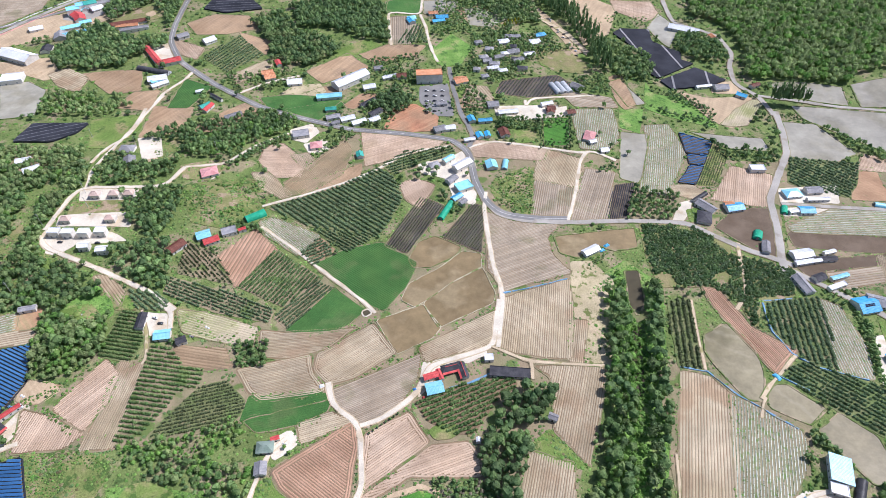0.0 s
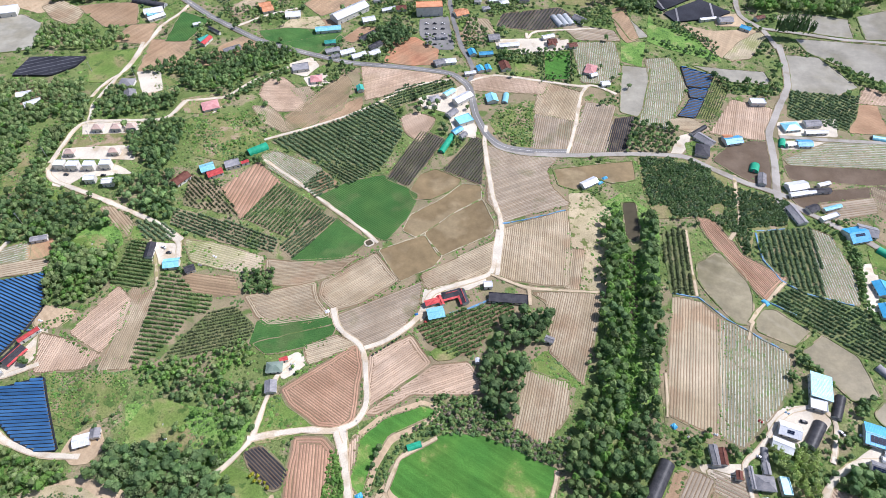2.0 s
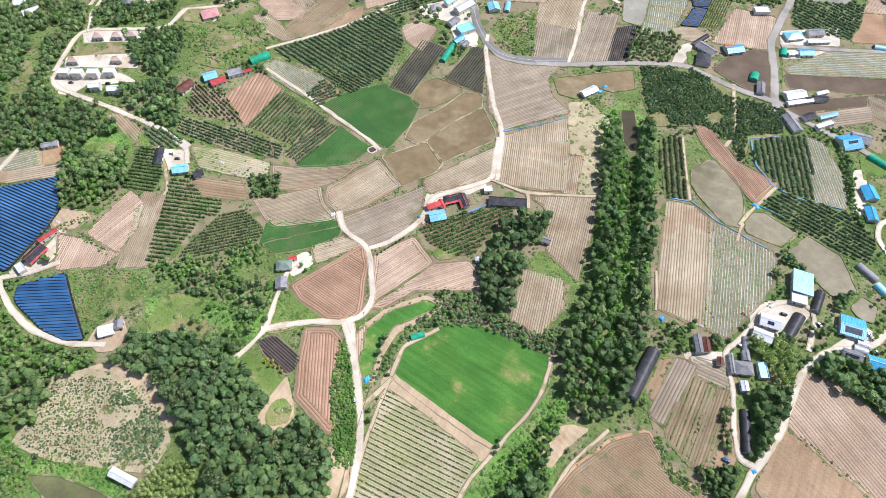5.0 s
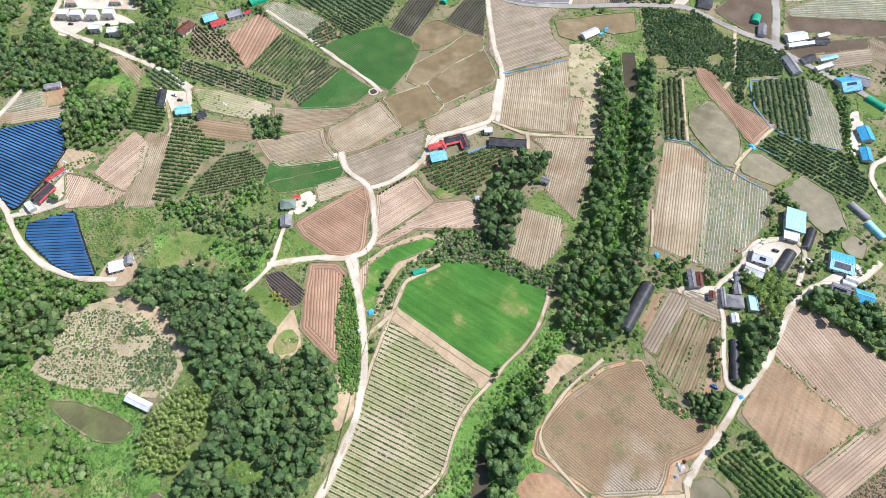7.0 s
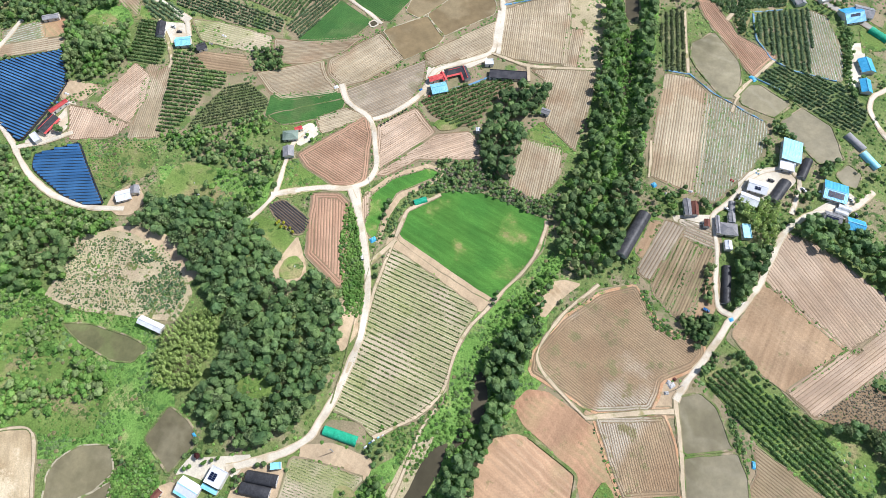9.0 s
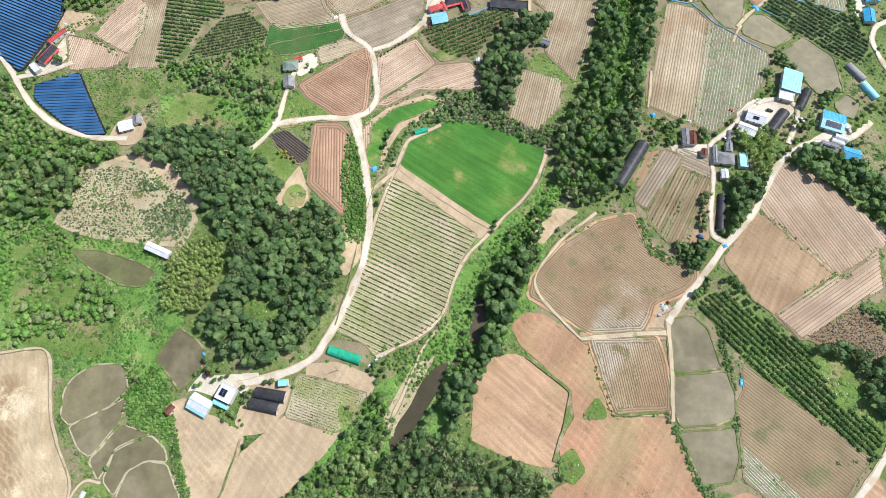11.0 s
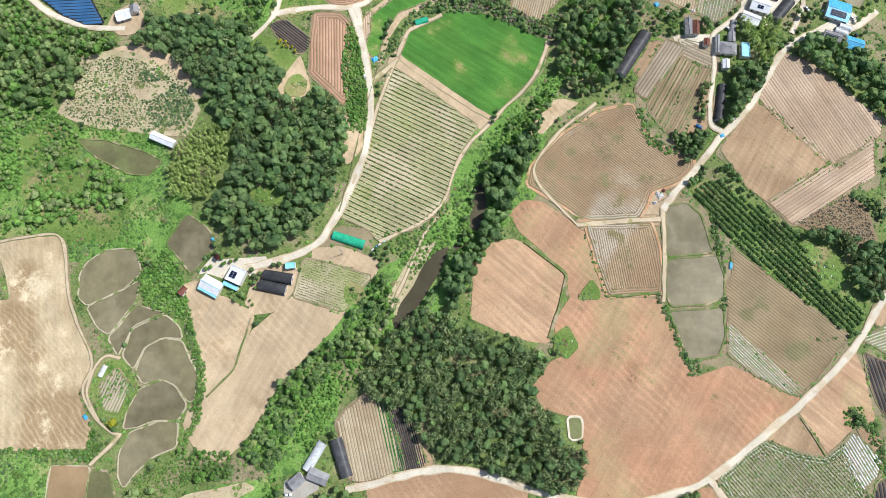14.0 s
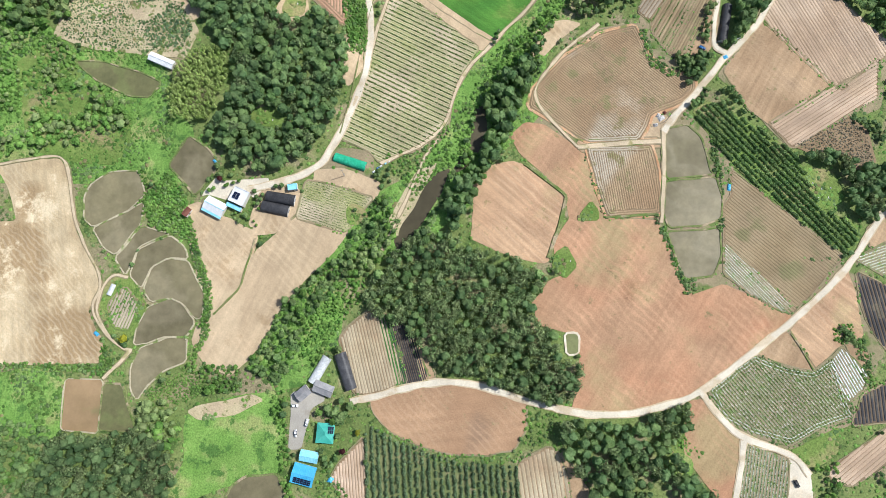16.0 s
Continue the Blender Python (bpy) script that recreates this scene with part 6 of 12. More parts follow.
field('bare', 0, [(-259.8, 523.4), (-235.1, 561.6), (-212.9, 583.1), (-199.9, 553.1), (-231.2, 524.7)])
field('bare', 0, [(-418.3, 635.5), (-390.6, 640.6), (-355.2, 643.4), (-343.4, 602.4), (-372.1, 594.8)])
field('bare', 0, [(-355.6, 567.2), (-345, 596.5), (-321.2, 600.6), (-319, 562.2)])
field('pink', 134, [(-338.4, 712.7), (-296.4, 694.3), (-299.2, 671.9), (-320.5, 682.2)])
field('bare', 0, [(-328.4, 748.3), (-300.9, 768.4), (-257.8, 770.6), (-241.6, 745), (-277, 728.4), (-311.7, 726)])
field('bare', 0, [(-260.3, 732.5), (-217.6, 713.8), (-219.4, 687.7), (-245.2, 711.8)])
field('tan', 52, [(-245.5, 639.6), (-210.1, 675.4), (-206.8, 658.9), (-237.6, 620.3)])
field('rice', 176, [(-201.8, 589.3), (-175, 596.2), (-114.7, 592.4), (-135.9, 547.1), (-187.8, 566.9)])
field('pale', 166, [(266.8, 613.5), (294.7, 599.9), (334.1, 601.8), (352.3, 595.6), (333.1, 569.2), (319.8, 551.1), (301.9, 546), (287, 556.4)])
field('stripe', 58, [(321.3, 580.1), (343.1, 595.9), (351.4, 592.9), (333.1, 569.2), (319.8, 551.1), (302.7, 548.6), (296, 551.2)], lift=0.4)
field('grey', 93, [(-73.7, 773.9), (-51.8, 779), (-37.5, 756.2), (-45.2, 715.8), (-69.8, 714.3)], spacing=2.4)
field('rice', 4, [(-76.6, 817.5), (-34.9, 828.4), (-33.6, 790.6), (-78.3, 787.3)])
field('bare', 0, [(15.5, 810.5), (46.8, 827.3), (79.4, 784.2), (44.9, 767.8), (30.2, 778.1)])
field('tan', 114, [(20.3, 590.5), (27.3, 624), (46.6, 620.9), (57.3, 577.8), (38.8, 579.6)], spacing=3)
field('grey', 163, [(126.9, 616.9), (185.1, 600.2), (188.1, 583), (144.8, 584.4)], spacing=3)
field('pink', 149, [(420.6, 498.5), (444.4, 489.6), (435.8, 472.2), (404.9, 476.3)], spacing=2)
field('earth', 0, [(-568.7, 734.6), (-544.4, 774.5), (-446, 815.8), (-413.7, 793.1), (-480.7, 733.2), (-549.4, 697.7)])
field('brown', 0, [(404.9, 476.3), (418.7, 476.4), (412.6, 430.8), (379.5, 432.6)])
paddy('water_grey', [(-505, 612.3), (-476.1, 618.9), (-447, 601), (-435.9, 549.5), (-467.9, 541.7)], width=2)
field('dry', 0, [(113.8, 712.3), (149.8, 717.7), (166.2, 685.2), (174.3, 671.7), (160.4, 655.5), (132.2, 660.1), (116.2, 681.3)])
field('dry', 0, [(-440.9, 747.6), (-420.2, 789.5), (-379.6, 795.5), (-367.1, 767.9), (-413.3, 739.3)])
field('earth', 0, [(173.7, 869.7), (202.1, 870.3), (235.3, 832.9), (209.9, 756.7), (175.8, 725.7), (163.6, 823.2)])

# orchards, nurseries and crops in rows
orchard(132, [(159.8, 7.5), (169.8, 13.6), (181.9, 7.9), (221.1, -19.9), (225.6, -30.9), (234.1, -56.1), (256.1, -65.9), (256.3, -74.8), (247.6, -82.6), (229.5, -69.8), (186.6, -30.5), (170.9, -10.2)], soil='meadow', mat='leaf', gap=3.4, wide=3.0, along=1.15, apart=20)
orchard(94, [(-43.1, -188), (-29.6, -194.3), (-6.4, -203.5), (16.6, -209), (44.5, -210.3), (45.9, -232), (-41.6, -232.8)], gap=3.6, wide=2.8, along=1.4, high=2.4, apart=-230)
field('stripe', 156, [(-34.5, 90.8), (20.6, 50.8), (10.5, 35.5), (5.2, 16.5), (1.2, -0.9), (-13, -16.1), (-39.7, -26.6), (-45, -20), (-62.3, -12.9), (-49.4, 25.3), (-41.8, 62.9)], lift=0.3, spacing=1.5, crop=('leaf_crop', 3.0, 0.8, 1.45, 0.6))
orchard(173, [(-240, 284.5), (-222.4, 283), (-216.2, 259.1), (-218.9, 241.9), (-242.8, 245.8)], gap=3.2, along=1.0, wide=2.3, mat='leaf')
orchard(174, [(-208.8, 255.8), (-193.3, 252.4), (-179.3, 237.9), (-167.6, 238.6), (-165.3, 224.1), (-179.4, 220.7), (-183.3, 207.4), (-192.2, 188.3), (-208.4, 179.8), (-208.2, 229.7)], soil='verge', gap=3.4, along=1.0, wide=2.4, mat='leaf')
orchard(17, [(-181.2, 199.8), (-165.2, 223.5), (-149.2, 229.7), (-130.6, 211.1), (-136.4, 198.8), (-160.3, 192.9), (-186.8, 185.4)], mat='leaf_greyish', gap=2.6, along=1.3, wide=2.2, high=1.4)
orchard(26, [(-17.9, 215.5), (18.3, 229.7), (50.7, 236.2), (51.7, 228.1), (38.6, 219), (21.3, 193.2), (5.5, 193), (-9.2, 203.1)], soil='furrow', gap=3.4, along=1.1, wide=3.0, mat='leaf')
orchard(82, [(175.5, 305.4), (191.1, 308.7), (189, 282), (183.2, 241.2), (168.1, 243.5), (172, 281.9)], gap=4.2, mat='leaf_greyish', wide=3.2)
orchard(81, [(253.1, 304.9), (295, 310.8), (290.1, 283.2), (279.2, 241.9), (258.4, 250.6), (249, 276.4)], gap=4.4, wide=3.4)
orchard(139, [(238.7, 240.2), (257.1, 248.9), (276.8, 240.7), (303.3, 227.5), (311.2, 203.7), (299.9, 186.6), (284.7, 191.3), (264.4, 208.9), (244.8, 229.1)], mat='leaf_orchard', gap=3.6, wide=2.5)
orchard(142, [(-157.4, 407.7), (-99.7, 439.7), (-64.7, 469.6), (-47.4, 453.8), (-38, 424.7), (-53.4, 380.8), (-80.9, 381.6), (-113.9, 386)], gap=4.4, wide=3.7, along=1.3)
orchard(146, [(-113.5, 383.1), (-80.8, 380.2), (-53.4, 380.1), (-71.8, 362.8), (-81.9, 355.7)], gap=3.0, wide=2.2)
orchard(33, [(-119.3, 353.5), (-106.3, 372.8), (-91, 358.9), (-107.2, 341.4)], gap=3.4, soil='tan')
orchard(63, [(-138.9, 355.7), (-99.4, 328), (-122.2, 297.1), (-161.2, 315.5)], soil='verge', gap=3.4, wide=2.5, along=1.0, mat='leaf_dark', skip=0.02)
orchard(135, [(-214.8, 359.7), (-185.3, 345.6), (-164.6, 316.4), (-210.9, 324.9)], soil='verge', gap=3.0, wide=2.2, along=1.8, mat='leaf_greyish', skip=0.15)
orchard(159, [(-216, 320), (-167.3, 307.6), (-129.7, 293.1), (-131.3, 281.3), (-172.4, 289.1), (-215.6, 304.6)], soil='verge', gap=2.9, wide=2.2, along=1.3, skip=0.1)
orchard(52, [(-127.6, 286.1), (-100.4, 324.8), (-87.3, 316.3), (-116.3, 276.1)], soil='verge', gap=3.0, wide=2.4, along=1.3)
orchard(145, [(-242.3, 305.4), (-219.6, 303.1), (-208.4, 293.3), (-211.2, 287.3), (-231, 288.6)], gap=3.4)
field('black', 65, [(-47.5, 365.3), (-19.7, 426.6), (-1.3, 415), (-31.4, 357.8)], spacing=2.4, crop=('leaf_crop', 2.4, 1.3, 1.5, 0.8))
field('black', 61, [(1.6, 376.2), (27.2, 417.7), (36.4, 413.9), (30.9, 360.1)], spacing=2.4, crop=('leaf_crop', 2.4, 1.3, 1.5, 0.8))
orchard(27, [(-60.7, 474.1), (-38.6, 496.4), (6.3, 506.8), (10.8, 495.7), (-26.7, 476.8), (-47.7, 458.9)], gap=4, wide=2.6)
orchard(61, [(-291.2, 674.7), (-259.2, 727.4), (-220.6, 683.8), (-256.5, 644.1)], gap=5, wide=3.4, along=2.4)
orchard(73, [(-59.2, 714.9), (-43.7, 763.6), (-24.1, 720.1)], gap=5, wide=3.2, along=2.4)
orchard(135, [(342.8, 493.5), (408.9, 485), (390.4, 450.7), (375, 434.2), (327.6, 453.9)], gap=4.4, wide=3.3, along=1.9)
field('black', 64, [(58.9, 609.1), (66.8, 633.8), (130.8, 648.3), (144.8, 629.6), (139.1, 611.1), (96.6, 601.8)], spacing=3.6, crop=('leaf_crop', 3.6, 2.2, 1.6, 0.8))
wood('thicket', [(174.2, 393.6), (216.1, 393.5), (250.5, 362.6), (233.6, 302.4), (213.4, 321.3), (173.9, 320.9), (171, 354.4)], {'nursery': 1, 'bush_dark': 3}, 2.6, (1.4, 2.5), 'nursery plot of young dark evergreens on bare earth', thin=0.28, high=1.5)
wood('thicket', [(251, 355.5), (287.6, 339), (275.6, 312.5), (246.9, 308.9), (234.7, 278.3), (231.9, 296.2)], {'nursery': 1, 'bush_dark': 3}, 2.6, (1.4, 2.5), 'nursery plot of young dark evergreens on bare earth', thin=0.18, high=1.5)
wood('thicket', [(-246.2, 93.5), (-224.4, 97.7), (-204.7, 95.5), (-169.3, 72.5), (-162.5, 56.9), (-170.8, 42.1), (-193.5, 44.4), (-227.7, 48.5), (-251.7, 56)], {'nursery': 1, 'bush_dark': 3}, 1.6, (0.4, 0.95), 'patchy plot of small evergreen saplings on dry ground', thin=0.22, high=1.3)
wood('thicket', [(-203.3, 89.3), (-169.9, 71.8), (-163.3, 56.9), (-171.2, 44), (-190.3, 47), (-199.9, 65.4)], {'bush_dark': 1, 'nursery': 1}, 2.6, (0.9, 1.7), 'dense young evergreen saplings', thin=0.2)
field('sand', 0, [(-243.2, 96.8), (-221.3, 101), (-205.2, 97.6), (-169.7, 74.5), (-160.6, 56.8), (-166.8, 40.2), (-193.3, 43.7), (-227.6, 47.8), (-253.8, 57.2)])
field('dry', 0, [(174.2, 393.6), (216.1, 393.5), (250.5, 362.6), (233.6, 302.4), (213.4, 321.3), (173.9, 320.9), (171, 354.4)])
field('dry', 0, [(251, 355.5), (287.6, 339), (275.6, 312.5), (245, 302.6), (234.7, 278.3), (231.9, 296.2)])
field('rough', 0, [(-257.3, 171.7), (-230, 174.9), (-214, 174.3), (-204.8, 165.8), (-207.8, 146.7), (-230, 137), (-243, 141)])
wood('thicket', [(-257.3, 171.7), (-230, 174.9), (-214, 174.3), (-204.8, 165.8), (-207.8, 146.7), (-230, 137), (-243, 141)], {'weed': 3, 'weed_dark': 1}, 2.2, (0.4, 1.0), 'tufts of weeds on a fallow plot', thin=0.35)
field('umber', 173, [(-191.6, 255.3), (-157.2, 254.9), (-148.7, 241.3), (-167.6, 238.6), (-191.4, 241.5)], spacing=2.4)
field('stripe', 165, [(-197.6, 287), (-177.5, 285.7), (-138.9, 274.7), (-140.3, 260.6), (-162.6, 263.3), (-190, 270)], spacing=2.0)

# ginseng fields under shade
shade_field(157, [(-360.4, 236.4), (-336, 240.7), (-292.1, 252.3), (-281.6, 222.4), (-286.7, 204.6), (-300.8, 173), (-304.4, 171.5), (-320.5, 185.8), (-360.1, 208.3)], 'blue', gap=2.35)
shade_field(4, [(-289.6, 160.6), (-260.4, 171.1), (-253.3, 157.8), (-243.1, 139.8), (-232.5, 122.4), (-244.6, 121.4), (-261.8, 128.5), (-281.2, 143.6), (-288.4, 150.2)], 'blue', gap=2.35)
shade_field(166, [(244.3, 535.4), (274.7, 518.4), (264, 497.5), (242, 498.5)], 'blue', gap=2.6)
shade_field(166, [(240, 479.4), (255, 479.4), (238.5, 449.5), (221.8, 452.5), (232, 466)], 'blue', gap=2.6)
shade_field(166, [(242, 497), (263, 496), (255.5, 480.8), (240.5, 480.8)], 'blue', gap=2.6)
flat_net([(-432.4, 499.3), (-428.3, 532.7), (-369.9, 534), (-374.7, 515.1), (-393.2, 499)], 24)
flat_net([(216, 756.2), (228.7, 768.9), (264.6, 764.7), (261.2, 733.7), (278.6, 712.3), (289.5, 703.2), (285.9, 684), (298.4, 675.3), (248.4, 642.9), (240.8, 653.1), (245.3, 685.1), (232.5, 722.4)], 101, gap=34, wide=2.2)
flat_net([(249.1, 637.8), (297.3, 666.2), (325.5, 637.1), (307.1, 627), (258.6, 618.2)], 83, gap=40, wide=2.2)
flat_net([(-311.8, 813.3), (-269.2, 824.5), (-243.3, 791.1), (-287.5, 774.8), (-318.6, 782)], 14)

# paddies, ponds and the river
paddy('water', [(-223.4, -44.3), (-211.4, -35.1), (-193, -35.2), (-189.9, -44.3), (-188.4, -49.7), (-196.8, -58.8), (-219.3, -69.7), (-224.5, -64.3), (-226.4, -51.6)], width=1.3, bund='bund_soil')
paddy('water', [(-218.8, -71.1), (-196, -60.2), (-187.7, -54.4), (-189.6, -67.8), (-203.3, -86.8), (-210.8, -83.3)], width=1.3, bund='bund_soil')
paddy('water', [(-202.4, -89.3), (-187.9, -70.3), (-170.3, -74.2), (-189.1, -82.4), (-196, -100.2)], width=1.3, bund='bund_soil')
paddy('water', [(-193.1, -100.5), (-188.8, -85.3), (-170.2, -76), (-159.6, -83.8), (-157.8, -89.8), (-169.2, -88.7), (-180.5, -94.5), (-185.3, -107.8)], width=1.3, bund='bund_soil')
paddy('water', [(-183, -109.6), (-179.3, -95.9), (-169.1, -90.2), (-157.6, -91.9), (-152.3, -101.3), (-145.5, -111.8), (-146.8, -125.6), (-149.9, -126.6), (-158.1, -117), (-167.1, -114.3), (-178.5, -116.5)], width=1.3, bund='bund_soil')
paddy('water', [(-179.2, -119.6), (-167, -115.7), (-159, -118.8), (-151.1, -129), (-154.6, -137.2), (-166.7, -137.3), (-180.1, -141.9), (-185.9, -142.9), (-184.6, -132.7)], width=1.3, bund='bund_soil')
paddy('water', [(-177.5, -143.2), (-164.8, -139), (-154.4, -139.2), (-153.8, -152.7), (-166.4, -157.8), (-177.3, -167.9), (-181, -174.4), (-184.3, -169.6), (-186.1, -156.4), (-182.8, -146.3)], width=1.3, bund='bund_soil')
paddy('water_rust', [(-224.4, -164.1), (-203.2, -164.8), (-202.2, -194.1), (-223.8, -192.7)], width=1.2, bund='bund_soil')
paddy('water_dark', [(21.7, 9.1), (25.4, 10.7), (27.1, -4.7), (25.3, -15.4), (19.2, -21.1), (17.4, -18.5), (19.2, -6)], bund=None)
field('sand', 0, [(-10.7, -31.4), (-5.1, -29), (-10.5, -43.5), (-23.9, -64.5), (-30.4, -69.6), (-27.5, -59.9)], lift=0.12)
paddy('water_green', [(-201.7, -166.5), (-191, -167), (-180.3, -192.9), (-201.1, -192.5)], width=1.4)
paddy('water', [(-161, -12.7), (-147.8, -21.9), (-140.9, -31), (-155.6, -49.9), (-173, -31)], width=1.6)
paddy('water_green', [(-239.9, 38.5), (-221.4, 37.4), (-195.9, 29.9), (-181.7, 22.6), (-189, 14), (-201.8, 14.9), (-226.1, 26.6)], width=1.6)
paddy('water', [(-123.6, -232.2), (-120.3, -223.5), (-112.5, -218.5), (-94.6, -216.4), (-88.1, -231.8)], width=2)
paddy('water_grey', [(142, -4.6), (154.6, -1.6), (163.1, -10.2), (167.2, -30.6), (168.8, -33.5), (141.1, -36.6), (138.4, -19.6)], width=1.8)
paddy('water_grey', [(140.2, -39.2), (170.4, -36.4), (173.8, -48.8), (172.3, -61.4), (159.8, -66.2), (140.5, -67.4), (136.5, -56.3)], width=1.8)
paddy('water_grey', [(139.3, -71), (170.8, -68.9), (170.9, -84.5), (165.5, -97.8), (148.2, -99.8), (143.1, -84.8)], width=1.8)
paddy('water_grey', [(194, 271.8), (213.9, 283.9), (225.6, 264.2), (226.5, 241.2), (217.2, 216.5), (207.8, 217.6), (195.2, 241.2), (190.4, 258.3)], width=2)
paddy('water_grey', [(229.1, 229), (237.6, 229.1), (256.5, 210.9), (241.3, 199.3), (219.9, 211.2), (221.9, 220.8)], width=1.6)
paddy('water_grey', [(245.3, 195.3), (264.1, 207.9), (280.5, 191.2), (282.1, 162.3), (264.1, 159.2), (255.6, 173.4), (246.2, 190.2)], width=1.6)
paddy('water_grey', [(273.6, 150), (283.9, 158.6), (291.5, 150.4), (284.4, 138.9), (275.8, 143.2)], width=1.6)
paddy('water_brown', [(-26.9, 349.2), (-19.8, 368.4), (-6.6, 374.8), (13.1, 362.9), (9.2, 354.7), (-9.9, 342.5), (-22.7, 341.2)], width=1.0, grow=1.9)
paddy('water_brown', [(-30.2, 306.2), (-25.8, 321.1), (1.6, 341.2), (17, 357.4), (30.5, 354.7), (30.1, 341.9), (5.4, 324.3), (-12.8, 307.4), (-21.3, 300.1)], width=1.0, grow=1.9, bund='bund_soil')
paddy('water_brown', [(-12.7, 301.9), (7.3, 321.1), (31, 338.6), (40, 313.6), (38.2, 303.7), (9.1, 287), (-1.5, 280.6)], width=1.0, grow=1.9, bund='bund_soil')
paddy('water_brown', [(-47.5, 284.6), (-15.8, 298.9), (-2.4, 278.9), (-7.6, 270.9), (-31.8, 256.5)], width=1.0, grow=1.9, bund='bund_soil')
paddy('water_brown', [(95.9, 376.9), (167.4, 389), (165.1, 364.9), (143, 361), (129.3, 368), (112.7, 351.7), (98.8, 357.1)], width=2)
paddy('water_dark', [(148.8, 337.1), (159.2, 337.2), (156.5, 301.8), (149.2, 290.8), (145.2, 301.8)], width=2)
paddy('water_green', [(144.7, 298.7), (153.7, 298.7), (158.8, 289.7), (146.6, 283.7)], bund=None)
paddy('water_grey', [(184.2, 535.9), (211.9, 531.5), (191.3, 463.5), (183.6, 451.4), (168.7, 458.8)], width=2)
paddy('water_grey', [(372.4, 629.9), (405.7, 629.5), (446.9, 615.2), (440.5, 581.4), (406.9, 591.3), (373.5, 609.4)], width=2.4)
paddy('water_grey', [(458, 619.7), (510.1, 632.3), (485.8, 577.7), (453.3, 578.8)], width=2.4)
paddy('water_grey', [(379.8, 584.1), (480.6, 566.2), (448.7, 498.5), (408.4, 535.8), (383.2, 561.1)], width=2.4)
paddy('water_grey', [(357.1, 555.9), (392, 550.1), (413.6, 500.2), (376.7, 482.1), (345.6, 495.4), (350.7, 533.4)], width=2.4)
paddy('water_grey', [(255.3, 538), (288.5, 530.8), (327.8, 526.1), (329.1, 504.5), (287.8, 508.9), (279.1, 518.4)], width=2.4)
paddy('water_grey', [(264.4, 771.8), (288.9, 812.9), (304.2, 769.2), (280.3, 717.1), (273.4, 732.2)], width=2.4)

paddy('water_dark', [(3.7, -32.1), (-2.2, -48.7), (-11.1, -63.3), (-20.7, -77.6), (-27.5, -83.7), (-29.7, -77.7), (-25.1, -67), (-14.9, -48.9), (-4.4, -35.2)], bund=None)

# roads and tracks
road([(-61.2, 139), (-52, 90.6), (-48.3, 74.4), (-47.5, 51), (-51.1, 25.3), (-61.1, -2.4), (-72.5, -25.2), (-76.9, -30.9), (-90.7, -39.4), (-109.6, -44.1), (-122.3, -47.2)], 5.2, 'concrete')
road([(-118.5, 130.3), (-88.3, 137.1), (-64.9, 136.5), (-51.6, 143.1), (-47.4, 158.5), (-53, 198.3), (-72.8, 211), (-78.6, 229.9)], 4.6, 'concrete')
road([(-52.9, 197.2), (-36.5, 203.7), (-16, 222.5), (-9.9, 241.7), (0.9, 248.4), (31.7, 258.6), (38.5, 264.3), (44.2, 306.3)], 4.6, 'concrete')
road([(41.3, 260.8), (48.1, 310.7), (41.1, 346.4), (36.4, 411.5), (39.2, 435.5)], 4.6, 'concrete')
road([(-64.9, 136.5), (-57.5, 116.3), (-52, 90.6)], 4.6, 'concrete')
road([(-140.5, 100.2), (-130.7, 109.7), (-114.7, 130.4), (-113.7, 151.7), (-108.8, 176.5), (-99.8, 186.9)], 3.4, 'concrete')
road([(-322, 187.9), (-309.3, 171.5), (-302.8, 162.3), (-290.1, 144.3), (-270.5, 129.2), (-244.9, 119.6), (-217.7, 118.9)], 4.6, 'concrete')
road([(-305.8, 165.9), (-288.8, 169.5), (-267.2, 179.5)], 4, 'concrete')
road([(-53.5, -175.3), (-30.3, -169.5), (-13.6, -165.1), (3.1, -162.6), (23.2, -164.7), (46.5, -172.3), (73.1, -179.2), (93, -181.6), (116.3, -179.7), (136.6, -174.4), (153.7, -167.7), (185.6, -144.6), (211, -125.9), (237, -103.3), (252.4, -87.2), (264.6, -69.4), (284.7, -44)], 4.6, 'concrete')
road([(153.7, -167.7), (163, -180.6), (175.4, -193.3), (191.6, -197.9), (207.6, -204.1), (214, -214.1)], 4.2, 'concrete')
road([(176.9, -194.9), (174.8, -210.7), (168.8, -230.9)], 4.2, 'concrete')
road([(295.6, 136.8), (273.2, 118.9), (250.8, 120.8), (233.2, 110), (226.2, 103.7), (216.5, 87.3), (199.5, 61.8), (183.7, 46.8), (171.3, 32.1), (160.3, 17.8), (146.1, 3.3), (139.7, -6.2)], 4.6, 'concrete')
road([(183.7, 46.8), (174.6, 51.2), (175.2, 65.7), (181, 89.4), (181.5, 110.1), (182.2, 118.7), (195, 127.3), (214.7, 149.6), (239.7, 156.6), (248.8, 145.2), (235.1, 118.6)], 3.2, 'concrete')
road([(139.9, -4.5), (139.4, -14.5), (138.6, -35.2), (135.5, -65.3)], 2.6, 'dirt')
road([(85, -16.5), (113.6, -13.6), (137.8, -12.2)], 3.4, 'dirt')
road([(85, -16.5), (74.3, -4.9), (61.6, 10.4), (57.2, 22.8), (78.5, 50.8), (101.7, 68.2)], 1.9, 'dirt')
road([(-289, -32.2), (-261.2, -26.5), (-245.1, -24.2), (-238.8, -30.4), (-232.5, -62.5), (-222.5, -84.1), (-212.9, -97.5), (-209.9, -109.4), (-215.5, -121), (-205, -136.3), (-193.6, -145.4), (-186.6, -146.3)], 1.7, 'dirt')
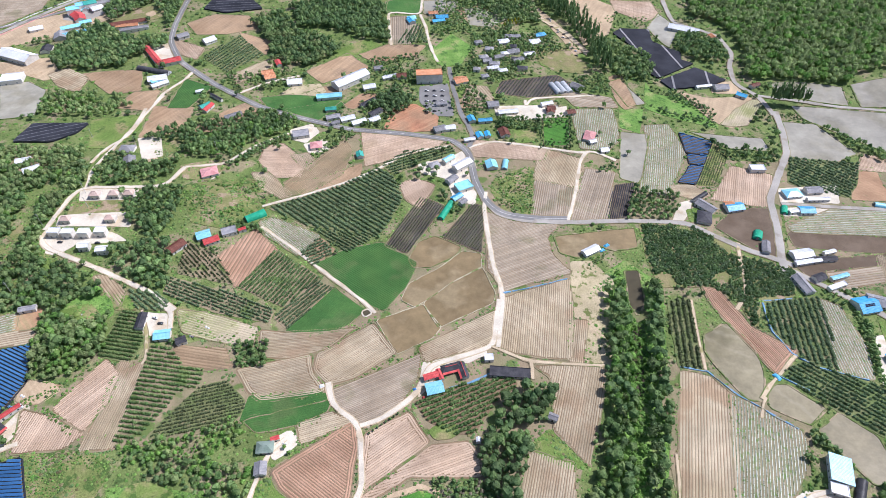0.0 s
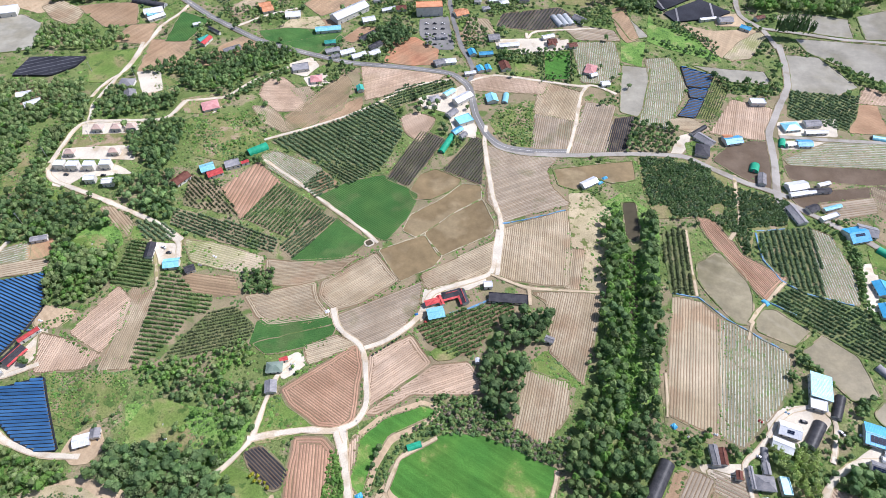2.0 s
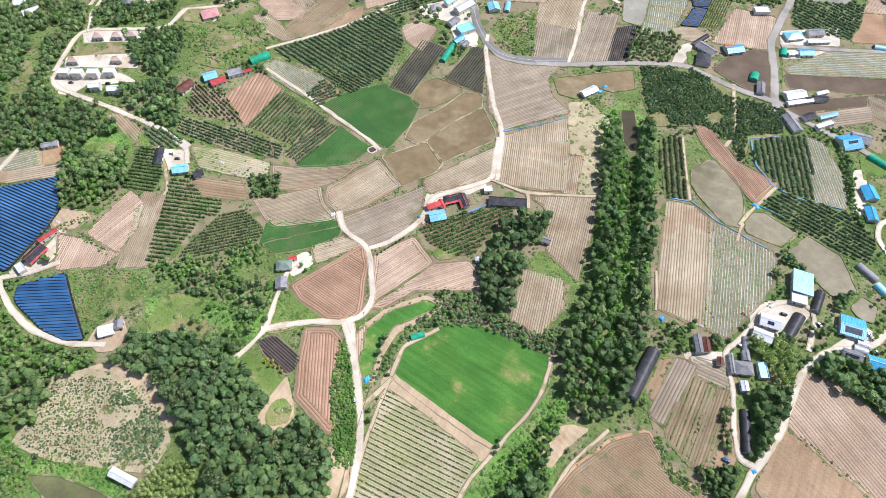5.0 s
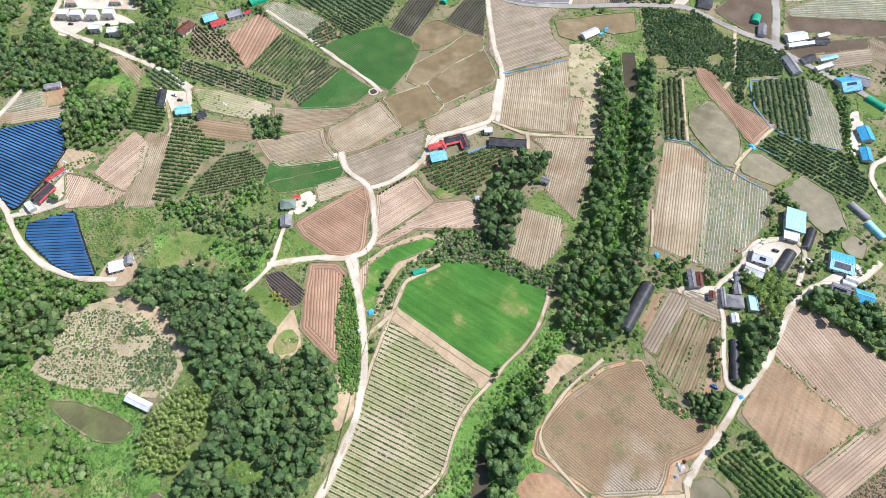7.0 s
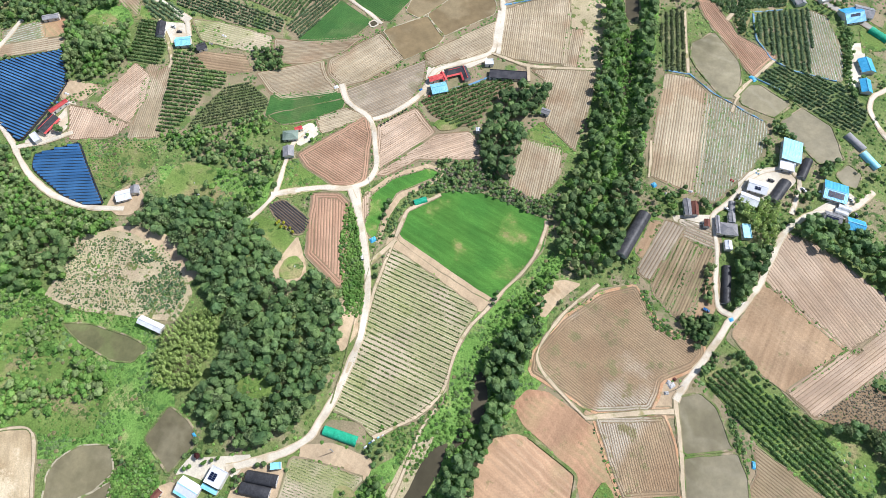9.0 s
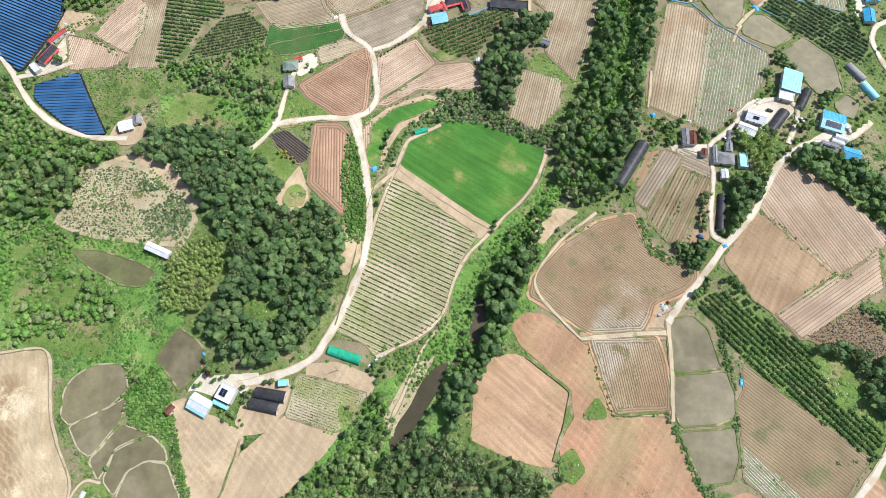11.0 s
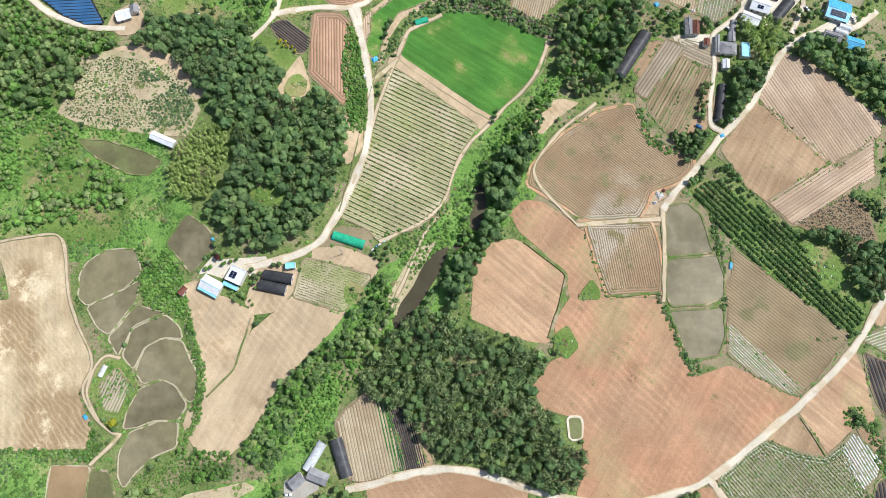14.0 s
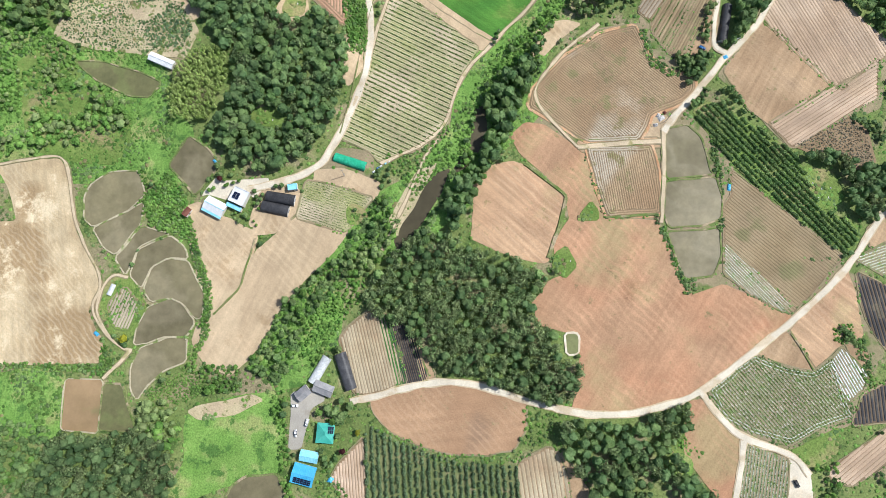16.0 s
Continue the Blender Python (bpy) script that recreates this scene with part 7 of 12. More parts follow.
road([(-187.6, -146.3), (-195.7, -156.5), (-202.8, -163.2)], 2.2, 'dirt')
road([(-31.9, 98.1), (-35.2, 89.5), (-44.5, 58.8), (-49.6, 28.9), (-61.1, -2.4), (-65.3, -12.3)], 2, 'dirt')
road([(70.8, 114.8), (64.7, 94.5), (52.6, 76.1), (39.2, 64), (29.7, 52.2), (13.3, 34.8), (6.3, 16.6), (2.2, -0.8), (-12, -16.1), (-39.5, -29.4)], 2.2, 'dirt')
road([(-32, 100.2), (-26.9, 115.6), (-24.4, 121.5), (-2.1, 134.4)], 2.6, 'dirt')
road([(-49.3, 78.4), (-37.2, 91.5), (-31.9, 98.1)], 3.2, 'dirt')
road([(40.2, 419.4), (49.9, 404), (72.4, 396.6), (107.7, 394.8), (163.9, 398), (204.3, 397.1), (216.5, 395), (251.5, 366.2), (280.8, 350.5), (288.9, 345.9)], 5.5, 'slab')
road([(110.5, 397.2), (122.8, 436.9), (134.1, 484.5), (141.4, 498.4)], 3.6, 'concrete')
road([(-346.3, 825.3), (-345.4, 744.3), (-340, 706.5), (-315.1, 663.9), (-262.4, 616.9), (-201.1, 572.1), (-161.1, 554.7), (-98.3, 532.8), (-39.1, 526.4), (7.7, 517.7), (24.7, 496.9), (29.2, 452.5), (39.7, 420.2), (53.2, 405.1), (83, 399.5), (110.7, 399.9)], 7.5, 'asphalt', line=True)
road([(24.8, 504.5), (30, 526.1), (16.9, 567.9), (7.8, 625.9), (4.4, 663.7)], 5, 'asphalt')
road([(24.8, 504.5), (48.2, 516.6), (99.2, 506.1), (138, 497.4), (149.9, 501.5), (169.8, 486)], 3.6, 'concrete')
road([(281.1, 322.3), (280.2, 345.7), (294.2, 392.7), (300, 428), (322.4, 465.9), (344.8, 501.7), (353.8, 539.3), (358.5, 573.9)], 7, 'slab')
road([(355.4, 566.9), (350.1, 605), (332.6, 628.9), (337.4, 665.5), (350.4, 697.2), (346.3, 740.7), (330.2, 758.4), (301.1, 786), (303, 839.4), (308.5, 878.1)], 6, 'slab')
road([(350.1, 605), (383.6, 594.6), (426.7, 580), (482.3, 570)], 5, 'slab')
road([(309.3, 424.1), (344.6, 420.8), (410.5, 416.6)], 4.5, 'slab')
road([(285.7, 339), (304.6, 322.8), (318.5, 310.3), (338.7, 292.3), (352.2, 272.1)], 5, 'slab')
road([(-332, 366.7), (-331.3, 352.5), (-318, 342.5), (-280.4, 327.6), (-249.2, 314), (-219.2, 301.3), (-202.7, 287.9)], 4.6, 'concrete')
road([(-334.4, 366.7), (-333.6, 409), (-329.2, 424.1), (-263.7, 428.5), (-254.9, 433.4), (-246.7, 460.7)], 4.6, 'concrete')
road([(-324.6, 425.9), (-331.9, 452.5), (-326.7, 490.8), (-320.7, 531.9), (-322.1, 564.2)], 4, 'concrete')
road([(-246.7, 460.7), (-211, 467.8), (-198.9, 487.2), (-180.6, 507.5), (-160.6, 523.3)], 3.6, 'concrete')
road([(-162.6, 408.8), (-119.8, 431.4), (-89.9, 447.5), (-59.4, 471.5), (-38.5, 494.5), (6.3, 506.8)], 3.4, 'concrete')
road([(-158, 382.9), (-130.3, 362.4), (-87.4, 325.9), (-62.1, 304.4), (-51.2, 292.3)], 2.8, 'concrete')
road([(-216.9, 292.6), (-204.8, 287.8), (-200.6, 271)], 4, 'concrete')
road([(-229.4, 600.1), (-199.9, 625.4), (-169.8, 638.9)], 4, 'concrete')
road([(-576.8, 750.2), (-533.1, 782.5), (-467.2, 828.5)], 6, 'asphalt')
road([(-316.2, 568), (-313.7, 597.2), (-297.8, 627.7), (-293.4, 646.2)], 3.4, 'concrete')
road([(-338, 462.9), (-334.7, 487.1), (-319.6, 513), (-319.2, 550.9), (-311.8, 591.3)], 3.4, 'concrete')
road([(89.6, 594.6), (88.4, 580.8), (96.3, 598.2), (134.8, 602.7), (167, 605.8)], 3.4, 'concrete')

# woods, thickets and single trees
wood('wood', [(-168.8, 127.8), (-132, 117.8), (-112.4, 88.3), (-95.1, 67.5), (-73.7, 68.3), (-62.7, 42.8), (-63.1, 24.8), (-69.6, 0.7), (-79.6, -19), (-97.7, -34.8), (-117.3, -35), (-133.1, -28.8), (-149, -12.9), (-132, 13.4), (-133.8, 37.9), (-156.5, 64.4), (-182.2, 89), (-207.5, 108.2), (-203, 126.9)], {'broad': 3, 'dark': 4, 'pine': 1}, 4.5, (2.3, 4.8), 'mixed wood of dark green broadleaf trees', single=150)
wood('wood', [(-171.5, -3), (-175.7, 13.9), (-170.9, 33.1), (-159.7, 41.9), (-140.4, 45.9), (-135.7, 27.2), (-147, -3.2)], {'bamboo': 1}, 2.8, (1.7, 2.5), 'grove of yellowish green bamboo')
wood('wood', [(-48.9, -112.8), (-28.8, -86.5), (-13.4, -72.9), (-4.7, -72.1), (16.3, -79.7), (40.6, -88.3), (61.2, -96.8), (54.7, -116.9), (61.3, -131.1), (74.1, -137.7), (82.1, -155.3), (79.2, -172.6), (59.8, -175.1), (39.9, -169.8), (23.2, -160.1), (-3.7, -156.1), (-14.1, -139.6), (-31.3, -127.3), (-43.4, -122)], {'pine': 5, 'broad': 1, 'dark': 2}, 4.7, (2.3, 4.2), '', single=230)
wood('wood', [(129.4, 319.1), (144.2, 319.2), (132.2, 230.4), (121.9, 174.2), (110, 132.7), (103.2, 76.1), (83.9, 73.4), (76, 94.5), (73.7, 117.8), (86.7, 139.7), (101.2, 172), (111.1, 214.6), (121.7, 270.1)], {'broad': 4, 'dark': 2, 'lush': 2, 'light': 1}, 5.1, (2.3, 4.9), 'belt of tall dark green trees along the stream', high=1.12)
wood('wood', [(157.2, 319.3), (172, 319.4), (159.8, 258.3), (150.7, 203.8), (134.9, 141.3), (129.3, 119.3), (114.4, 92.2), (103.9, 76.1), (109.1, 115.3), (126, 159.9), (138.3, 203.9), (147.6, 258.4)], {'broad': 3, 'dark': 4, 'pine': 1}, 5.1, (2.3, 4.9), 'belt of tall dark green trees along the stream', high=1.12)
wood('thicket', [(144.2, 319.2), (157.2, 319.3), (143.2, 230.4), (130, 174.1), (113.8, 132.7), (109.1, 115.3), (110.7, 132.7), (121.9, 174.2), (132.2, 230.4)], {'bush_lush': 3, 'lush': 3, 'bush': 1}, 3, (1.2, 2.8), 'bright weeds along the stream bed')
paddy('water_dark', [(143.3, 280.7), (148.8, 281.9), (145.8, 261.3), (140.6, 258.4)], bund=None)
paddy('water_dark', [(136.5, 238.6), (142.4, 241.4), (138.8, 222.3), (133.5, 219.7)], bund=None)
paddy('water_green', [(137.1, 258.4), (146.4, 255.5), (143.6, 247), (136.8, 248.1)], bund=None)
wood('wood', [(137.4, 337), (147.4, 340.4), (141, 295.6), (143.8, 280.2), (156.3, 276.7), (164.4, 295.7), (156.8, 239.2), (119.6, 241.9), (136.1, 301.7)], {'broad': 3, 'lush': 3, 'bush_lush': 2}, 5.2, (2.3, 4.9), 'leafy trees on the stream bank', thin=0.25)
wood('thicket', [(-35.5, -49), (-48.2, -59.6), (-58.8, -84.5), (-75.4, -97.4), (-95.7, -115.6), (-105.1, -137.3), (-117.2, -156), (-97.4, -166), (-86, -150), (-84.4, -131.8), (-71.4, -115.4), (-52.4, -94.4), (-31.7, -80), (-27.6, -65.2)], {'bush': 4, 'bush_lush': 2, 'lush': 1, 'broad': 2}, 2.8, (1.1, 3.2), 'lush green riverside thicket')
wood('thicket', [(-71.4, -115.4), (-52.2, -98.6), (-46, -104), (-49.9, -115.2), (-61.8, -131.5), (-74.6, -153.5), (-86, -150), (-84.4, -131.8)], {'weed': 4, 'bush_lush': 2, 'lush': 1}, 2.3, (0.6, 1.8), 'tall bright weeds below a riverside thicket')
wood('thicket', [(5.6, -43.1), (12.5, -15.1), (23.4, 17.7), (42, 49.8), (60.9, 72.1), (74, 78.1), (66.1, 50), (56.4, 26.1), (45.1, -1.2), (34.1, -24.1), (19.7, -44.7)], {'bush_lush': 2, 'lush': 2, 'broad': 1, 'dark': 1}, 3.8, (1.4, 3.4), 'lush green riverside thicket')
wood('wood', [(27, 13.9), (41.8, 33.8), (60.5, 50), (54.6, 26.1), (43.3, -3.1), (30.5, -27.9), (5.8, -75.6), (-1.3, -68.5), (5.6, -43.1), (19.7, -31.8)], {'dark': 3, 'broad': 2}, 4.6, (2.6, 5.2), 'leafy trees on the stream bank', high=1.35)
wood('thicket', [(-39.8, -24.7), (-20.2, -19.5), (2.9, -4.2), (16.7, 16.8), (31.4, 46.5), (57.9, 70.2), (76, 94.5), (80.5, 78.2), (53.1, 46.8), (30.9, 24.3), (19.8, -17.2), (3.2, -36.6), (-19.2, -49.2), (-29.3, -37)], {'bush_lush': 4, 'bush': 1}, 2.8, (0.9, 1.9), 'lush green riverside thicket')
wood('wood', [(-300.9, 113.6), (-275.3, 103.5), (-242.2, 108.1), (-217.2, 108.2), (-238.8, 94.4), (-244, 69.5), (-263.1, 57.8), (-285.4, 59.5), (-308.7, 64.9), (-323.6, 113.2)], {'broad': 2, 'light': 2, 'lush': 2}, 5.2, (2.3, 4.9), 'mixed wood of dark green broadleaf trees')
wood('wood', [(-294.7, 262.8), (-281.1, 274.4), (-249.4, 287.8), (-240.3, 260.2), (-243.4, 242.6), (-257.5, 226.1), (-282.2, 225.1)], {'light': 2, 'lush': 2, 'far': 1}, 3.9, (1.6, 3.2), 'mixed wood of dark green broadleaf trees')
wood('wood', [(-202.6, 179), (-167.8, 189.1), (-131.8, 195.3), (-116.1, 170.3), (-112.5, 151.8), (-120.7, 118.8), (-136.8, 101), (-163.1, 118.8), (-143, 137), (-154.1, 155.9), (-182.9, 160.2)], {'broad': 2, 'light': 1, 'bush': 3, 'bush_lush': 2}, 4.6, (1.3, 3.6), 'open wood of broadleaf trees and shrubs', thin=0.5)
wood('wood', [(28.3, 189.2), (43.7, 217.4), (61.3, 230.8), (78.2, 228), (76.8, 204.4), (57.5, 194.3), (56.7, 174.7), (45.6, 146.5), (29.8, 155.6), (24, 174.5)], {'dark': 3, 'broad': 1}, 5.2, (2.3, 4.9), 'mixed wood of dark green broadleaf trees')
wood('thicket', [(-2.3, 155), (25.9, 162.6), (45.4, 142), (64.7, 130.9), (84.9, 142), (73.7, 117.8), (56.5, 122.1), (25.6, 139.5), (-2.1, 138.9)], {'bush': 3, 'scrub': 4, 'bush_dark': 2, 'broad': 1}, 2.7, (0.8, 1.9), 'tangle of shrubs and dead brown stems on a bank')
wood('wood', [(-276.4, 28.1), (-259.8, 31.9), (-236.5, 24.8), (-204.5, 10.7), (-197.3, -6.2), (-215.6, -2.8), (-232.3, -6.2), (-232.4, -19.4), (-263.7, -16.4)], {'light': 3, 'lush': 3, 'bush_lush': 2}, 5, (2.0, 4.4), 'open wood of broadleaf trees and shrubs', thin=0.38, high=0.7)
wood('wood', [(-227.2, -197.8), (-212.9, -192.9), (-176.1, -192.4), (-160, -199), (-153.6, -217.4), (-150, -236), (-238, -240), (-233.8, -222)], {'pine': 2, 'dark': 3}, 4.7, (2.6, 4.4), 'dark wood of pines and broadleaf trees')
wood('thicket', [(-262, -188.5), (-233.2, -190.5), (-227.2, -197.8), (-233.8, -222), (-238, -240), (-258, -240)], {'bush': 3, 'broad': 2, 'bush_lush': 1}, 3.4, (1.4, 3.2), 'dense green shrubs beside a wood')
wood('wood', [(79.7, -181.4), (116.3, -181), (145, -173.3), (146.5, -188.8), (135.2, -201.6), (150.7, -217.2), (159.8, -229.5), (91.4, -230), (75.6, -211.6), (69.5, -189.5)], {'dark': 3, 'broad': 2, 'pine': 1}, 5.2, (2.3, 4.9), 'mixed wood of dark green broadleaf trees', thin=0.2)
wood('wood', [(226.1, -21.7), (241.6, -18.1), (255.7, -23.1), (258, -31), (276, -26), (290, -30), (286.8, -58.4), (266, -64.1), (256, -59.5), (249, -50), (252.7, -41.6), (248, -29.9), (235.4, -25.8)], {'dark': 3, 'pine': 1}, 4.2, (2.3, 4.4), 'dark wood round a grave clearing')
wood('thicket', [(251.4, 1.9), (265.4, 6), (279, -5), (277.3, -15), (270, -8), (264.8, 0)], {'bush_dark': 2, 'dark': 1}, 2.8, (1.2, 2.6), 'dark bushes behind a fallow plot')
field('dead', 0, [(222.2, -14), (247.6, -0.7), (255.2, 4.6), (267.3, -4), (271, -24.6), (259.6, -29.8), (249.6, -19.7), (233.1, -19)])
wood('thicket', [(222.2, -14), (247.6, -0.7), (255.2, 4.6), (267.3, -4), (271, -24.6), (259.6, -29.8), (249.6, -19.7), (233.1, -19)], {'scrub': 6, 'bush_dark': 1}, 1.5, (0.5, 0.85), 'dead brown scrub on fallow ground')
wood('wood', [(231.8, 112.1), (243.7, 122.9), (265, 116.7), (291.1, 90.1), (297.4, 70.4), (292.9, 55.1), (263.7, 81.7), (231.8, 103.7)], {'broad': 2, 'dark': 2}, 5.2, (2.3, 4.9), 'mixed wood of dark green broadleaf trees')
wood('wood', [(199.6, 130.4), (212.2, 128.8), (217.7, 131.7), (226.1, 122.9), (221.7, 104.2), (216.1, 90.1), (206.5, 94.4), (206.8, 111.4), (199.7, 114.3)], {'bamboo': 5, 'light': 2, 'broad': 1}, 2.9, (1.9, 3.2), 'grove of feathery light green bamboo behind a farmhouse')
wood('wood', [(190.5, 91), (216.1, 90.1), (211, 79.1), (202.2, 68.2), (188.8, 52), (187.5, 62), (189, 79.2)], {'dark': 3, 'broad': 2}, 4.2, (2.3, 4.4), 'dark leafy trees behind a farmstead', high=1.3)
wood('thicket', [(251.1, 188.2), (262.1, 183.4), (276.1, 159.4), (266.9, 154.6), (262.5, 168.7), (245.2, 180.7)], {'dark': 1, 'bush': 1}, 4.5, (1.8, 3.0), 'hedge of shrubs and small trees')
wood('wood', [(-423.7, 458.2), (-367.1, 466.4), (-336, 485.7), (-299.9, 476.8), (-310.2, 443.8), (-333.6, 409), (-336.9, 366.6), (-332.3, 349.1), (-317.7, 329.4), (-313, 292.9), (-299.7, 305.1), (-264.8, 306.9), (-255.2, 289.8), (-292.8, 279.4), (-317.5, 281.4), (-341.4, 275.6), (-374.1, 270.2), (-465.7, 454.6)], {'far': 2, 'light': 3, 'lush': 1, 'bush': 2, 'far_dark': 1}, 4.6, (2.0, 3.8), 'rough hillside wood of green trees and scrub', thin=0.42)
wood('wood', [(-295, 279.3), (-261.7, 304.1), (-238.9, 252.3), (-244, 239.1), (-284.4, 237.4), (-290.4, 260.4)], {'far': 2, 'light': 2, 'lush': 1}, 5.2, (2.3, 4.9), 'mixed wood of dark green broadleaf trees', thin=0.25)
wood('wood', [(-288.7, 418.6), (-238.6, 430.4), (-233.7, 402.2), (-235, 361.3), (-270.3, 376.4)], {'far': 2, 'far_dark': 2}, 5.2, (2.3, 4.9), 'mixed wood of dark green broadleaf trees')
wood('wood', [(-276.6, 344.3), (-240.5, 364.3), (-223.2, 352), (-213.5, 314), (-219.9, 304.3), (-256.3, 322.9)], {'far': 2, 'far_dark': 2}, 5.2, (2.3, 4.9), 'mixed wood of dark green broadleaf trees')
wood('wood', [(-329.3, 452.5), (-254.4, 469.4), (-253.4, 446.6), (-305.6, 430.7)], {'far_dark': 1, 'far': 2}, 5.2, (2.3, 4.9), 'mixed wood of dark green broadleaf trees')
wood('wood', [(-258.3, 483.5), (-218.3, 500.4), (-157.2, 538.7), (-174, 569.6), (-266.3, 533.6), (-309.5, 506.2), (-258.1, 503.2)], {'far': 2, 'far_dark': 1}, 5.2, (2.3, 4.9), 'mixed wood of dark green broadleaf trees', thin=0.2)
wood('thicket', [(-233.6, 430.8), (-169, 444.6), (-157.6, 409.2), (-192.4, 383.4), (-225.5, 399.1)], {'bush': 1, 'bush_lush': 1}, 4.5, (1.0, 2.4), 'scattered shrubs on rough grass', thin=0.6)
wood('wood', [(177.4, 446.2), (220, 433.7), (206, 400.2), (163.1, 399.5)], {'far': 2, 'far_dark': 1}, 5, (2.0, 3.4), 'nursery wood of young trees')
wood('thicket', [(123, 244.5), (151.1, 272.1), (157.6, 239.2), (139.3, 164.2), (113.8, 144)], {'bush_lush': 1}, 4, (1.4, 2.6), 'lush green streamside thicket', thin=0.5)
wood('wood', [(-435.8, 551.7), (-439.2, 595.1), (-367.8, 590.2), (-337.4, 567.5), (-370.5, 544.5)], {'lush': 1, 'light': 2, 'far': 1}, 5.6, (2.4, 4.4), 'mixed wood of dark green broadleaf trees', thin=0.2)
wood('wood', [(-388, 453.9), (-454.1, 455.2), (-478.6, 497.5), (-421.4, 486.4), (-376.2, 486), (-355.5, 489.9), (-335.3, 462.9)], {'far': 1, 'light': 2}, 5.6, (2.4, 4.4), 'mixed wood of dark green broadleaf trees', thin=0.2)
wood('wood', [(-470.7, 663.6), (-470, 725.4), (-448.2, 752.7), (-383.9, 707.1), (-331, 719), (-344.7, 694), (-377.7, 669.2), (-377.7, 650.5), (-448.5, 644.2)], {'far_dark': 2, 'far': 2, 'light': 1}, 5.8, (3.5, 5.5), 'mixed wood of dark green broadleaf trees')
wood('wood', [(-251.4, 757.5), (-216, 782.5), (-186, 735.3), (-140.5, 716.3), (-130.3, 690.7), (-163.5, 660.5), (-206.3, 656.4), (-216.4, 707.4)], {'far_dark': 2, 'far': 2, 'light': 1}, 5.8, (3.8, 5.6), 'mixed wood of dark green broadleaf trees')
wood('wood', [(-204.7, 803.2), (-148.4, 838.9), (-83.3, 804.4), (-70, 718.1), (-105.8, 723.1), (-151.9, 748.9), (-188.2, 748.7)], {'far_dark': 2, 'far': 2}, 5.8, (3.8, 5.6), 'mixed wood of dark green broadleaf trees')
wood('wood', [(23.9, 863.5), (113.6, 876.8), (127.8, 779.2), (75.6, 783.9), (46.8, 827.3)], {'far': 2, 'light': 1, 'far_dark': 1}, 5.8, (3.4, 5.2), 'mixed wood of dark green broadleaf trees')
wood('wood', [(38.6, 756.4), (74.6, 767.8), (125.6, 758.2), (173.1, 708), (110, 709.3), (95.8, 667.1), (115.1, 657), (53.4, 627.2), (7.8, 635.8), (42.5, 692.2)], {'far': 2, 'far_dark': 2, 'light': 1}, 6.2, (1.6, 3.2), 'village trees and gardens', thin=0.5)
wood('wood', [(199.4, 738), (236.3, 708.3), (250.5, 693.9), (246.8, 662.8), (232, 640.9), (200, 645.8)], {'far': 2, 'light': 1, 'far_dark': 1}, 5.8, (3, 5), 'mixed wood of dark green broadleaf trees')
# only the palest leaf colours on this hill, standing in for distance haze
wood('wood', [(355.4, 917.3), (664.3, 913.3), (525.6, 653), (475.5, 639.8), (446.9, 615.2), (414.8, 628.7), (361.4, 639), (347.6, 640), (363.5, 702.4), (358.7, 770.4), (327.2, 800.5)], {'light': 5, 'lush': 2}, 6.4, (4.0, 6.2), 'wooded hillside of broadleaf trees')
wood('wood', [(284.1, 746.9), (316.8, 748.9), (343.4, 719), (341.2, 678.1), (301.9, 681.1), (288.9, 709.5)], {'far_dark': 1, 'far': 2}, 5.8, (3, 5), 'mixed wood of dark green broadleaf trees')
wood('wood', [(357, 592), (376, 592), (394, 588), (402, 572), (398, 568), (390, 582), (376, 585), (358, 585)], {'cone': 1}, 3.6, (3.4, 4.8), 'long row of tall dark conifers', high=1.7)
wood('thicket', [(361.8, 573.8), (398.5, 567.5), (438.4, 532.4), (430.5, 515), (400.8, 545), (361.2, 563.5)], {'bush': 2, 'bush_dark': 1}, 3.2, (0.8, 1.8), 'weedy bank along a ditch')
wood('wood', [(394.2, 558.8), (412.5, 545.4), (447.8, 485.3), (443.5, 476.6), (407.8, 507.6), (381.4, 541.1)], {'far': 1}, 5.8, (2.6, 4), 'mixed wood of dark green broadleaf trees')
wood('wood', [(-84.9, 576.2), (-56.3, 611.8), (-36, 588.9), (-59, 560.4)], {'far_dark': 1}, 5.8, (3, 4.6), 'mixed wood of dark green broadleaf trees')
wood('wood', [(-453.7, 776), (-453.8, 835.3), (-372.9, 810.6), (-349, 808.3), (-350.8, 738), (-366.2, 765.1), (-394.8, 805.8), (-431.5, 758.1)], {'far': 1, 'far_dark': 1}, 5.8, (3, 5), 'mixed wood of dark green broadleaf trees')
wood('wood', [(-454.1, 455.2), (-431.6, 463.8), (-327.6, 427.1), (-333.5, 379.7), (-340.1, 358.6), (-326, 339), (-382.9, 333.1)], {'far': 2, 'light': 2, 'bush': 1}, 5.2, (2.4, 4.4), 'mixed wood of dark green broadleaf trees', thin=0.38)
wood('thicket', [(-379.4, 326.9), (-329.1, 335.8), (-302.6, 327.2), (-287, 321.8), (-265.3, 311.3), (-257, 289.7), (-285.4, 277.8), (-314.7, 287.3), (-351.5, 276.5)], {'far': 2, 'far_dark': 1}, 6.5, (2.8, 4.6), 'mixed wood of dark green broadleaf trees')

